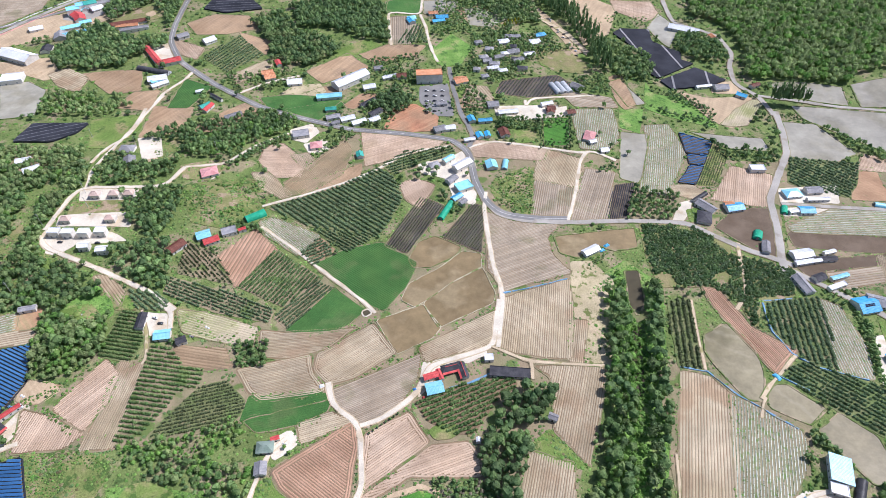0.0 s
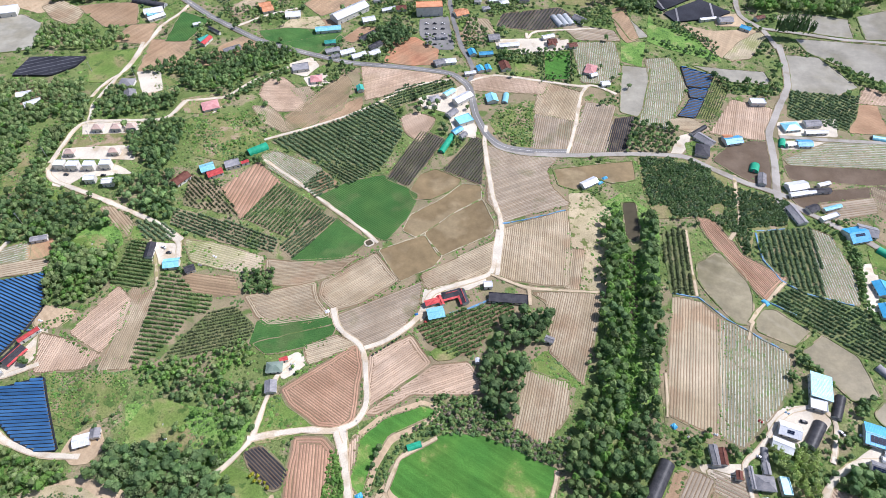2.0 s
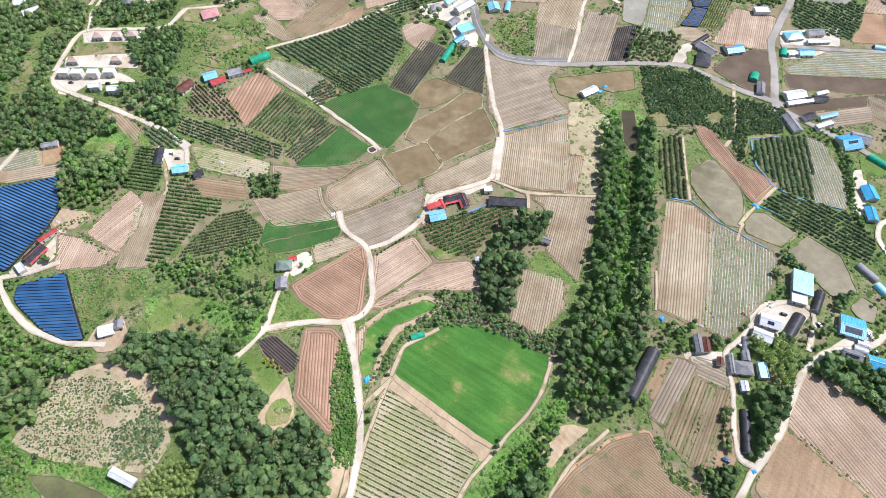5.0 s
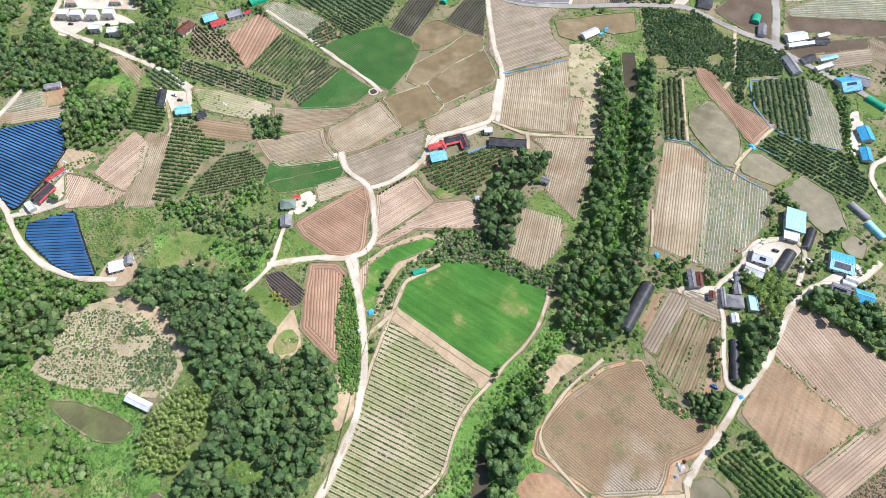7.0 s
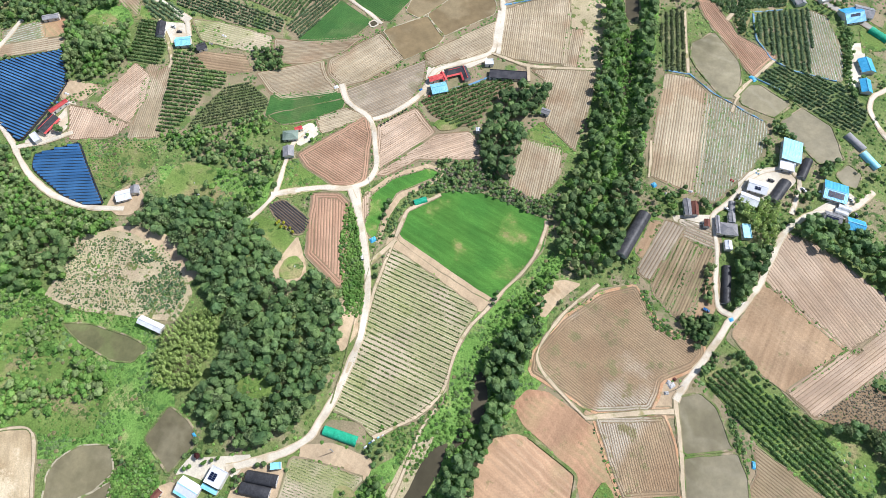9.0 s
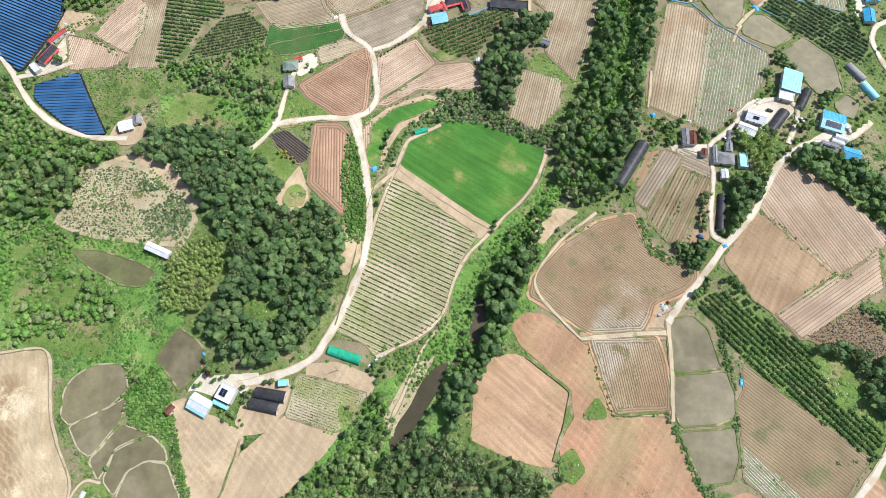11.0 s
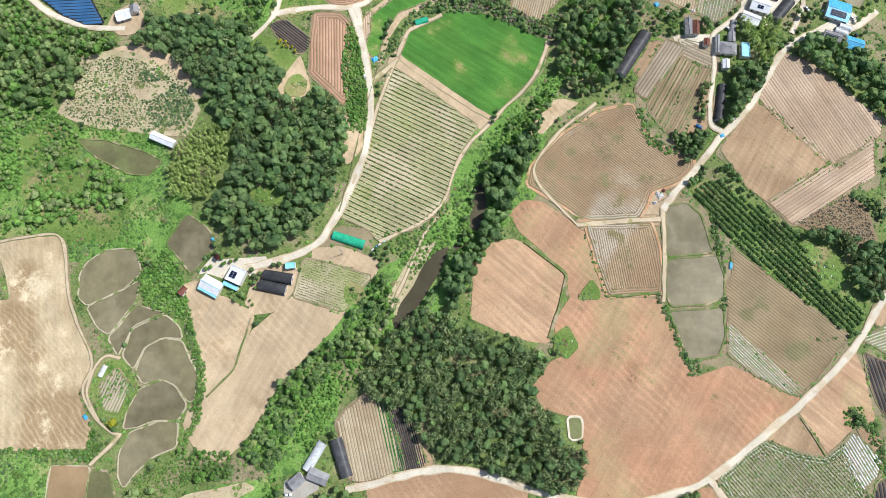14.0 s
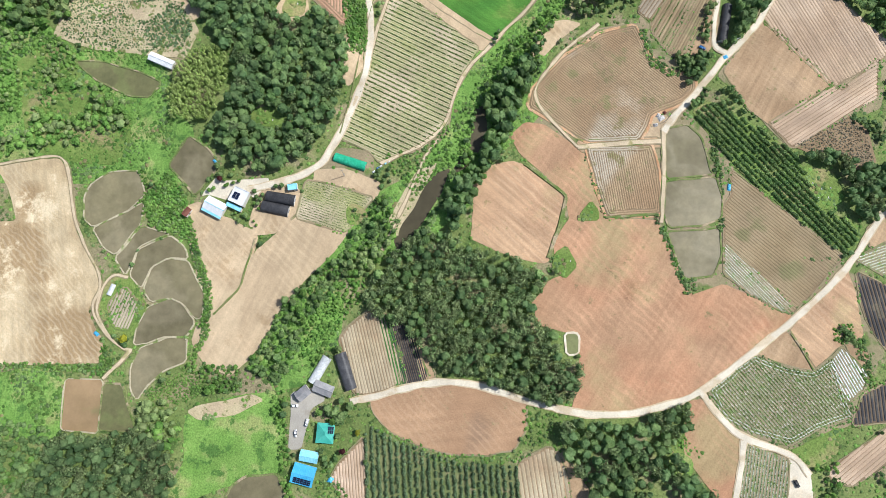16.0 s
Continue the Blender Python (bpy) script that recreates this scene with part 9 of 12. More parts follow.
field('earth', 0, [(-67.3, 35.4), (-61.7, 52.2), (-53.9, 50.7), (-54, 32.3), (-61.2, 23.1)])
field('yard', 0, [(-334, 359.5), (-315.5, 361.2), (-278.6, 364.9), (-264.4, 357.4), (-302.3, 351.1), (-312.1, 339.3), (-325, 342.4)])
field('lot', 0, [(-27.7, 618.7), (1.3, 625.7), (7.8, 562.2), (-10.5, 561.7), (-26.7, 589.2)])
field('earth', 0, [(-111.9, -64.2), (-99.7, -60.6), (-95.1, -67.7), (-106.2, -73), (-116.8, -73.8)])
field('earth', 0, [(130.6, 0.5), (141.2, 3.9), (143.5, -2.8), (134.1, -10.2), (127.6, -8.9)])
field('yard', 0, [(157.4, 116.8), (181.1, 116.5), (181.9, 112.3), (158.6, 112.5)])
field('yard', 0, [(57.1, 574.4), (93.6, 569.8), (132, 581.8), (129.8, 565.1), (80.3, 556.4)])
field('yard', 0, [(250.8, 120.8), (277.3, 134.3), (283.3, 127.8), (268.8, 116.7)])

# hedges, clearings and small things of the near fields
wood('thicket', [(130.4, -60), (135.7, -59.2), (141.5, -81.3), (145.5, -91.8), (154.9, -102.1), (155.5, -109), (146.9, -109.1), (142.5, -95.3), (136.5, -77.8), (131.9, -65.4)], {'bush': 2, 'bush_dark': 1, 'bush_lush': 1}, 1.9, (0.9, 1.9), 'dense green hedge between fields')
wood('thicket', [(127.2, 65.4), (131.5, 65.3), (136, 43.5), (146.6, 37.5), (160.5, 42.1), (162.5, 31.6), (143.8, 32.1), (131.6, 40.8)], {'bush': 2, 'bush_dark': 1, 'bush_lush': 1}, 1.9, (0.9, 1.9), 'dense green hedge between fields')
wood('thicket', [(168.8, -2.7), (171, -8.3), (175.3, -30.5), (175, -47), (172.2, -47), (169.7, -30.6)], {'bush': 2, 'bush_dark': 1, 'bush_lush': 1}, 1.9, (0.9, 1.9), 'dense green hedge between fields')
wood('thicket', [(172.5, -59.6), (174.9, -65), (171.6, -73.9), (170.1, -68.6)], {'bush': 2, 'bush_dark': 1, 'bush_lush': 1}, 1.9, (0.9, 1.9), 'dense green hedge between fields')
wood('thicket', [(88.8, -22.8), (90.6, -22.1), (100.7, -57.4), (98.6, -58.1)], {'bush_dark': 1}, 3, (0.7, 1.1), 'row of small dark shrubs on a field edge')
wood('wood', [(160.8, 47.2), (173.4, 47.1), (171, 35.4), (165.2, 27.7), (156.1, 25.9), (152.9, 33.6)], {'broad': 1, 'dark': 1}, 4.5, (2, 3.2), 'clump of broadleaf trees by the road')
wood('wood', [(-179.6, -177.7), (-161.2, -175.2), (-153.5, -191.9), (-158.5, -202.1), (-175.7, -197.9)], {'light': 2, 'lush': 1}, 4.4, (2.4, 4.2), 'clump of light green trees')
wood('thicket', [(-157.8, -73.1), (-154.1, -74.9), (-146.5, -97.8), (-140.4, -118.6), (-140.8, -135.7), (-148, -152.6), (-151.4, -152.7), (-146, -135.8), (-145, -118.7), (-150.5, -101.3)], {'bush_lush': 1, 'bush': 1}, 1.6, (0.9, 1.7), 'dense green hedge between fields')
wood('thicket', [(-149.7, -152.6), (-122.1, -155.7), (-117.7, -168.8), (-134.4, -172.3), (-152.8, -156)], {'bush_lush': 1, 'bush': 1, 'lush': 1}, 2.6, (1.0, 2.2), 'lush green thicket')
wood('thicket', [(-265.8, -154.5), (-201.1, -154.8), (-203.1, -160.5), (-264.6, -161.8)], {'bush_lush': 1, 'bush': 1}, 2.2, (1.0, 1.8), 'dense green hedge between fields')
wood('thicket', [(-206.3, -139.7), (-196.1, -153.1), (-198.7, -159.8), (-206, -156.6)], {'bush_lush': 1, 'bush': 1}, 2.2, (1.0, 1.8), 'dense green hedge between fields')
wood('thicket', [(-174.8, -169.5), (-152.9, -155.3), (-136.3, -169), (-151, -176.4), (-177.2, -184.1)], {'bush_lush': 1}, 1.8, (0.6, 1.1), 'grey-green reed marsh')
wood('thicket', [(-188.3, -51.5), (-172.9, -33.5), (-160.9, -51.6), (-155.6, -69.5), (-159.3, -78.4), (-184.4, -69.5)], {'weed': 5, 'weed_dark': 1, 'bush_lush': 2}, 1.6, (0.8, 1.7), 'lush green thicket')
wood('wood', [(-287.5, 22.2), (-251.3, 26.5), (-221.2, 22.6), (-197.3, 3.4), (-204.1, -8.3), (-240.7, -11.9), (-261.1, -26.9), (-282.2, -30.2), (-303.2, -30.6), (-309, 21.8)], {'lush': 3, 'light': 2, 'bush_lush': 2}, 4.2, (1.8, 3.4), 'bright green scrubby wood', thin=0.42, high=0.7)
wood('wood', [(-292, 68.5), (-268.5, 53.3), (-253, 45.6), (-244.2, 30.3), (-266, 26.4), (-288.6, 33.7), (-310.2, 33.3), (-314.4, 72)], {'lush': 3, 'light': 2, 'bush_lush': 2}, 4.2, (1.8, 3.2), 'bright green scrubby wood', thin=0.42, high=0.7)
wood('thicket', [(-244.1, -14.9), (-211.4, -9.3), (-182.7, 10.5), (-175.9, -11.7), (-195, -33.3), (-213.4, -33.3), (-235.6, -29.6)], {'bush_lush': 1}, 3.2, (0.6, 1.3), 'tall lush weeds on wet ground', thin=0.3)
wood('thicket', [(-100.6, -171.9), (-92.4, -168.5), (-88.7, -203.8), (-84.1, -228.7), (-90.6, -228.7), (-93.7, -203.9)], {'bush_lush': 1, 'lush': 1}, 2.6, (1.0, 2.2), 'dense green hedge between fields')
wood('thicket', [(-68.6, -209.9), (-61.8, -216), (-51.5, -229.8), (-70.9, -231.6)], {'bush_lush': 1, 'bush': 1}, 2.6, (0.9, 1.8), 'lush green thicket')
wood('thicket', [(-46.5, -184.2), (-26.4, -193), (-6.4, -201.3), (16.6, -207.4), (47.8, -202.4), (47.8, -207.1), (16.6, -212.1), (-9.6, -206.1), (-32.9, -196.9)], {'bush': 1, 'bush_lush': 1}, 2.2, (0.7, 1.4), 'dense green hedge between fields')
wood('thicket', [(48.2, -176.8), (73, -181.4), (67.9, -189.5), (59.4, -199.1), (49.4, -205.5)], {'bush_lush': 1, 'bush': 1}, 3, (0.8, 1.8), 'lush green thicket', thin=0.2)
wood('thicket', [(-53.8, 90.5), (-49.8, 74.3), (-50.6, 43.4), (-60.3, 42.9), (-64.6, 65.6), (-68.5, 89.8), (-67, 124.9), (-59.4, 116.2)], {'weed': 5, 'weed_dark': 1, 'bush_lush': 2}, 1.6, (0.8, 1.7), 'lush green thicket by the road')
wood('thicket', [(-44.8, 95.3), (-40, 110.6), (-27.5, 130.3), (-6.1, 141), (-0.1, 135.8), (-23.3, 121.5), (-33.9, 100.1)], {'bush': 1, 'bush_dark': 1}, 2.8, (0.9, 1.9), 'hedge of shrubs and small trees')
wood('thicket', [(-4.5, 164.4), (25.9, 162.6), (47.3, 139.8), (68.6, 130.9), (77.5, 117.8), (65.9, 117.8), (45, 127.7), (25.5, 136.4), (-4.1, 136.6), (-25.6, 133.5), (-6.2, 146.6)], {'bush': 2, 'bush_dark': 1, 'broad': 1}, 2.8, (1.0, 2.2), 'hedge of shrubs and small trees')
wood('thicket', [(-226.1, 166.4), (-198.1, 176.7), (-193, 150.6), (-225.5, 136.5)], {'bush_lush': 1, 'bush': 1}, 3.4, (0.5, 1.0), 'weedy fallow plot with low plants', thin=0.35)
wood('thicket', [(-114.3, 156.6), (-88.7, 140.4), (-103.1, 130.6), (-110.5, 128.1)], {'bush_lush': 1}, 2.6, (0.5, 0.9), 'tall bright green weeds')
wood('thicket', [(-278.9, 208), (-276.8, 211.1), (-253.6, 227.3), (-241.2, 243.8), (-238.6, 239.7), (-250.6, 223.3), (-273.3, 205.2)], {'bush_lush': 1, 'bush': 1}, 2.6, (0.8, 1.6), 'dense green hedge between fields')
wood('thicket', [(-149.4, 261.1), (-128, 265.1), (-125.2, 242.4), (-146.6, 241.4)], {'bush': 1, 'broad': 1}, 3, (1.4, 2.6), 'clump of trees between fields')
wood('thicket', [(-285.4, 59.5), (-251.7, 56), (-241.5, 44.8), (-260.6, 48.4), (-279.5, 38.9), (-300.7, 38.6), (-306.9, 59.1)], {'bush_lush': 1, 'bush': 1}, 2.8, (0.9, 2.0), 'lush green thicket')
wood('thicket', [(-231.4, 48.5), (-193.1, 42.6), (-169.4, 34.8), (-179.8, 31.5), (-214.1, 37.4), (-241, 43)], {'bush_lush': 1}, 2.4, (0.7, 1.4), 'lush green thicket')
wood('thicket', [(149.2, 46.8), (170.3, 46.8), (166.7, 35.7), (150.8, 33.9)], {'bush': 1, 'broad': 1}, 3, (1.4, 2.6), 'clump of trees between fields')
wood('thicket', [(160.3, 17.8), (170.1, 24.9), (166.3, 12.6), (157.2, 9.1)], {'bush': 1, 'broad': 1}, 3, (1.4, 2.6), 'clump of trees by the road')
wood('thicket', [(138.7, 134.6), (167.5, 134.2), (161.4, 118.9), (140.4, 117)], {'bush_lush': 1, 'bush': 1, 'broad': 1}, 4, (1.2, 2.6), 'garden shrubs round a farmhouse', thin=0.2)
field('meadow', 0, [(70.1, -85.5), (75.4, -81.9), (80.7, -92.4), (75, -98.4), (68.9, -93.2)], lift=0.5)
field('meadow', 0, [(92, -53.8), (95.7, -58.5), (95.6, -62.5), (85.4, -62.6)], lift=0.5)
grave(75.9, -89.7, 1.8)
grave(228.5, -39.2, 1.8)
grave(233.8, -42.8, 1.8)
grave(239.5, -42, 1.8)
grave(231.3, -48.2, 1.8)
grave(237.6, -48.2, 1.8)
field('meadow', 0, [(-119.5, -1), (-103.3, -1.7), (-103.2, -7.1), (-115.6, -8.2)])
grave(-112.2, -3.9, 1.6)
paddy('water_green', [(75, -134.2), (80.8, -133.6), (82, -136), (81.4, -145.6), (75.4, -145.9)], bund='concrete', width=1.9, lift=0.5)
tarp(178.8, -42.2, 6, 3, 80)
tarp(181.6, 44.3, 5, 4, 20)
tarp(-209.8, -136.7, 5, 3, 140)
tarp(-63.3, -219.1, 5, 4, 60)
tarp(-46.8, 97.3, 6, 5, 30)
tarp(146.3, 142.1, 5, 5, 30)
tarp(233.5, 235.7, 8, 5, 120)
tarp(-82.7, 227.1, 5, 4, 20, mat='roof_white', label='white tarpaulin over a small heap')
tarp(-143.5, -28.8, 4, 2.5, 130)
tarp(138.8, 3, 6, 4, 30, mat='stone', label='heap of pale rubble beside a track')
car(-84.65, -193.3, 272, 'car_white')
car(-86.15, -177.6, 0, 'car_white')
car(-78.35, -187.15, 254, 'car_white', truck=True)
car(192.75, 122.05, 323, 'car_white')
car(167.05, 50.5, 327, 'car_blue', truck=True)
car(-52.9, 83.55, 283, 'car_white', truck=True)
car(-169.55, 130.95, 312, 'car_white')
car(-276.95, 205.05, 326, 'car_white')
car(278, 118.1, 292, 'car_dark')
car(-284.4, 352.35, 8, 'car_dark')
car(-314.95, 352.15, 1, 'car_dark')
car(-21, 610.45, 1, 'car_white')
car(-12.05, 610.75, 1, 'car_dark')
car(-3.1, 610.95, 1, 'car_white')
car(-20.7, 599.85, 1, 'car_dark')
car(-11.8, 600.05, 1, 'car_white')
car(-3, 600.35, 1, 'car_dark')
car(-20.4, 589.35, 1, 'car_white')
car(-11.65, 589.65, 1, 'car_dark')
car(-2.9, 589.85, 1, 'car_white')
car(-20.15, 579.15, 1, 'car_dark')
car(-11.45, 579.35, 1, 'car_white')
car(-2.75, 579.65, 1, 'car_dark')
car(-19.85, 569.15, 1, 'car_white')
car(-11.25, 569.35, 1, 'car_dark')
tree('lush', -70.6, -181.3, 3.2, 1)
tree('lush', -65, -178.6, 3.2, 1)
tree('lush', -60.6, -181.8, 3.2, 1)
tree('lush', -62.4, -186, 3.2, 1)
tree('yellow', -48.2, -192.2, 2.4, 1)
tree('maroon', -56.4, -202.8, 2.8, 1)
tree('broad', -67.1, -206.7, 2.6, 1)
tree('broad', -59.4, -194, 2.6, 1)
tree('broad', -58.1, -186, 2.6, 1)
tree('maroon', -139, -40.3, 2.6, 1)
tree('lush', -135.2, -44.6, 1.9, 1)
tree('lush', -130.6, -42.8, 1.9, 1)
tree('lush', -127.1, -41.8, 1.9, 1)
tree('lush', -143.1, -46.4, 1.9, 1)
tree('lush', -145.9, -47.4, 1.9, 1)
tree('broad', -115.6, -51.8, 2, 1)
tree('broad', -117.2, -48.2, 2, 1)
tree('broad', -114.7, -56, 2, 1)
tree('broad', -100.2, -44.6, 2, 1)
tree('broad', -103.8, -45.3, 2, 1)
tree('lush', -120.7, -65.3, 1.3, 1)
tree('lush', -117.1, -66.7, 1.3, 1)
tree('lush', -115.2, -69.5, 1.3, 1)
tree('lush', -124.4, -63.1, 1.3, 1)
tree('lush', -128.7, -61.7, 1.3, 1)
tree('lush', -99.1, 180.8, 2, 1)
tree('lush', -95.8, 176.8, 2, 1)
tree('broad', -274.4, 179.3, 3, 1)
tree('broad', -277.6, 180.7, 3, 1)
tree('broad', -141.3, 250.1, 3, 1)
tree('broad', -138.2, 258.8, 3, 1)
tree('broad', -135.3, 253.3, 3, 1)
tree('broad', -133.3, 244.9, 3, 1)
tree('broad', -142.9, 245.5, 3, 1)
tree('broad', 177.6, 125.2, 3.2, 1)
tree('broad', 176, 127.4, 3.2, 1)
tree('broad', 179, 122.2, 3.2, 1)
tree('lush', 163.7, 134.2, 2.8, 1)
tree('lush', 156.4, 123.3, 2.8, 1)
tree('broad', -213.8, 136.6, 2.4, 1)
tree('broad', -220.6, 141.1, 2.4, 1)
tree('lush', -129.6, -169, 3, 1)
tree('lush', -134.8, -167.4, 3, 1)
tree('lush', -137.3, -169.7, 3, 1)
tree('bush', 243.9, -132, 3, 1)
tree('bush', 242.6, -135.3, 3, 1)
tree('bush', 241.4, -129.3, 3, 1)
tree('bush', 246, -134.6, 3, 1)
tree('dark', -37, 126.3, 2.6, 1)
tree('dark', -38.7, 121.7, 2.6, 1)
tree('dark', -40.3, 115, 2.6, 1)
tree('yellow', -111, 106.6, 1.6, 1)
tree('yellow', -107.7, 104.2, 1.6, 1)
tree('yellow', -99.6, 100.4, 1.5, 1)
field('black', 140, [(-117.1, 121.1), (-109.3, 124.2), (-90.9, 109.1), (-92.6, 102.5), (-97.3, 100.9), (-111.5, 113)], spacing=1.7, crop=('film_white', 1.7, 2.2, 0.45, 0.2))
field('pale', 0, [(-108.1, 69.2), (-105.1, 77.2), (-101.4, 85.4), (-96.6, 95.2), (-91.8, 81.5), (-88.6, 69.7), (-96.2, 64.3), (-104.6, 65.4)], lift=0.34)
field('lawn', 0, [(-103.7, 71.9), (-100.6, 79.9), (-96, 81.4), (-91.2, 76.2), (-92.1, 69.6), (-97.8, 67.5), (-102.6, 68)], lift=0.5)
CLEARINGS.append([(-109, 69), (-105.1, 77.2), (-101.4, 85.4), (-96.6, 95.2), (-91.8, 81.5), (-87, 69.7), (-96, 62), (-106, 64)])
fence([(248.4, 304.2), (245, 276.4), (252.2, 255.7), (264.7, 244.5), (296.5, 233.9)])
fence([(168.6, 244.1), (186.4, 240.1), (200.2, 221.9), (232.3, 195.7)])
fence([(233.2, 238.5), (251.4, 224.8)])
fence([(248.8, 306.1), (273.8, 309.1)])
fence([(5.4, 226.4), (20.4, 230.8), (34.8, 238.4)])
fence([(48.1, 312.6), (76.4, 320.3), (100.5, 328.1)])
building(48.2, 238.3, 28.3, 7.8, 356, 'flat', top='roof_dark', label='long low dark-roofed shed with pale ribs', over=0.5, h=2.2, name='shed')
pole(-324.7, 370.4, 20)
pole(-311.6, 397.3, 20)
pole(-322.5, 417.4, 20)
pole(-328.5, 298.5, 20)
pole(-354.6, 507.2, 20)
pole(-308.1, 497.7, 20)
pole(-224.1, 488.7, 20)
pole(-340.4, 373.9, 20)
pole(140.7, 0.5, 20)
pole(185.2, 51.2, 20)
pole(-51.4, 139.4, 20)
pole(-61.7, -37.5, 20)
ditch([(-115.9, -77.3), (-119.4, -90.7), (-123.6, -108.1), (-130.2, -115.1), (-138.9, -124.5)], 1.6)
ditch([(210.4, -132.3), (222.1, -153.9)], 1.6)
ditch([(249.5, 25.4), (209.5, -0)], 1.6)

# more of the far village and its fields
field('grey', 13, [(-625.8, 844.2), (-557.3, 850.8), (-549.3, 808.6), (-580.9, 758.1)], spacing=3)
field('earth', 0, [(-530.1, 660.5), (-474.4, 671.6), (-446.2, 631.6), (-458.5, 622.8), (-491.7, 637.5), (-517.9, 637.1)])
field('tan', 149, [(-459, 635.3), (-444.9, 648), (-410.9, 625.7), (-410.5, 599), (-436.8, 610.8)], spacing=2.6)
field('yard', 0, [(-361.1, 697.8), (-340.3, 702.7), (-319, 672.4), (-338.5, 663.3)])
field('pale', 0, [(-291.2, 485.2), (-287, 498.4), (-282.4, 496.6), (-275.6, 472.3), (-284.2, 469)])
field('meadow', 0, [(-368.7, 540.1), (-328.1, 550.7), (-314.1, 529.1), (-327.6, 490.2), (-349.9, 489.9)])
field('meadow', 0, [(-277.9, 491.7), (-274.2, 514.4), (-256.6, 513.1), (-261.4, 492.5), (-270.9, 479.2)])
field('lush', 0, [(231.9, 635.9), (234, 608.8), (265.1, 600.2), (283.1, 586), (289.3, 564.3), (287.1, 546), (263, 556.2), (236, 569.3), (220.6, 582.9)])
field('meadow', 0, [(108.4, 715), (150.8, 725.2), (179.5, 682.7), (161.7, 655.5), (116.7, 673.1)])
field('meadow', 0, [(74.1, 537.3), (93.9, 539.9), (94.7, 517.7), (74.2, 515.2)])
field('meadow', 0, [(14.2, 616.3), (23.9, 619), (25.5, 602.3), (15.4, 599.6)])
field('bare', 0, [(12.8, 592.6), (31.8, 596.6), (31.3, 579.4), (13.9, 576.7)])
field('rice', 89, [(-298, 568.5), (-297.1, 625.3), (-265.8, 610.7), (-278.7, 569.1)])
field('pink', 145, [(233.5, 857), (286, 849.9), (287.7, 807.7), (265.2, 791.7), (233.6, 823.9)], spacing=3)
field('pink', 39, [(-40.6, 446.5), (-25.9, 452.6), (-9.6, 444.6), (-22, 414.8), (-35.4, 426.3)], spacing=1.5)
field('yard', 0, [(-23.9, 476.8), (6.4, 486.4), (26.1, 503.4), (30.8, 460.4), (27.2, 419.3), (10.6, 427), (3.7, 455.7), (-20.8, 463.8)])
field('bare', 0, [(-154.1, 602.9), (-136.9, 615.4), (-120.1, 609.9), (-124.8, 597.9), (-142.2, 588)])
field('rice', 20, [(-169.6, 567.7), (-117.1, 586.5), (-109.5, 575.4), (-138.8, 547)])
field('brown', 0, [(-109.7, 577.7), (-93.6, 601.2), (-79.7, 601.6), (-80.2, 593.4), (-100, 573.5)])
field('earth', 0, [(306, 630), (334.4, 634.8), (333.4, 611.3), (303.4, 612.3)])
orchard(62, [(276.2, 518.4), (284.9, 499.4), (256.5, 449.9), (240.3, 449.6)], soil='rough', mat='leaf_greyish', gap=2.2, wide=1.7, along=1.3, high=0.6, label='weedy plot of dull green shrubs in rows')
wood('thicket', [(276.2, 518), (309.7, 514.4), (331.9, 502.3), (320.6, 474.9), (293.6, 487.1), (273.9, 496)], {'far_dark': 2, 'far': 2, 'bush': 1}, 4.4, (1.4, 3.2), 'trees round a white house', thin=0.3)
field('tan', 0, [(214.9, 446.9), (234.1, 449), (246.7, 435.1), (234.7, 429.1), (215.4, 436.9)])
field('meadow', 0, [(220.6, 412.9), (231.3, 414.7), (229.7, 397.6), (219.9, 398.9)])
field('meadow', 0, [(266.3, 366.4), (277.2, 370.2), (276.8, 356), (268.4, 357.3)])
field('yard', 0, [(204.6, 398.6), (217.5, 422.4), (227.3, 426.6), (220, 410.5), (209.4, 397.2)])
field('yard', 0, [(315.7, 444.6), (370.9, 449.7), (362.4, 426.7), (311.3, 427.4)])
field('yard', 0, [(309.3, 416.2), (355.1, 421), (352.4, 410.8), (307.3, 408.3)])
field('tan', 136, [(366, 358.1), (385.2, 346.2), (375.7, 324.7), (359.9, 337.4)])
field('grey', 11, [(314.2, 336.3), (360.3, 344.2), (357.1, 330.7), (317.5, 319.9)], spacing=2.4)
wood('thicket', [(236, 569.3), (263, 556.2), (287.1, 546), (289.3, 556), (268, 566), (240, 580), (224, 590)], {'far': 1, 'bush': 2, 'far_dark': 1}, 4.4, (1.4, 2.8), 'trees along a grassy slope')
for k in range(15):
    tree('far_dark', 235 + k * 4.0, 620.7 - k * 3.25, 1.9, 1.2)
wood('wood', [(252.8, 618.8), (261.8, 616.3), (298.1, 567.6), (287.3, 558), (251.6, 601)], {'far_dark': 1}, 5, (1.8, 2.8), 'hedge of dark trees above a field')
wood('wood', [(-250.6, 479.3), (-252.2, 508.1), (-215.6, 531.8), (-161.5, 556.9), (-149.4, 539.1), (-196.5, 501.1), (-212.5, 476.1)], {'far': 2, 'lush': 1}, 5.8, (2.6, 4.2), 'mixed wood of dark green broadleaf trees', thin=0.15)
wood('wood', [(214.1, 809.8), (268.2, 805.3), (276.1, 774.5), (239.4, 775.8), (218, 781)], {'bush': 1}, 6, (1.6, 2.4), 'rows of young trees', thin=0.1)
wood('wood', [(-58.8, 557.1), (-54.8, 588.4), (-30, 594.9), (-41.4, 571.8)], {'far_dark': 1}, 5, (2.4, 3.6), 'mixed wood of dark green broadleaf trees')
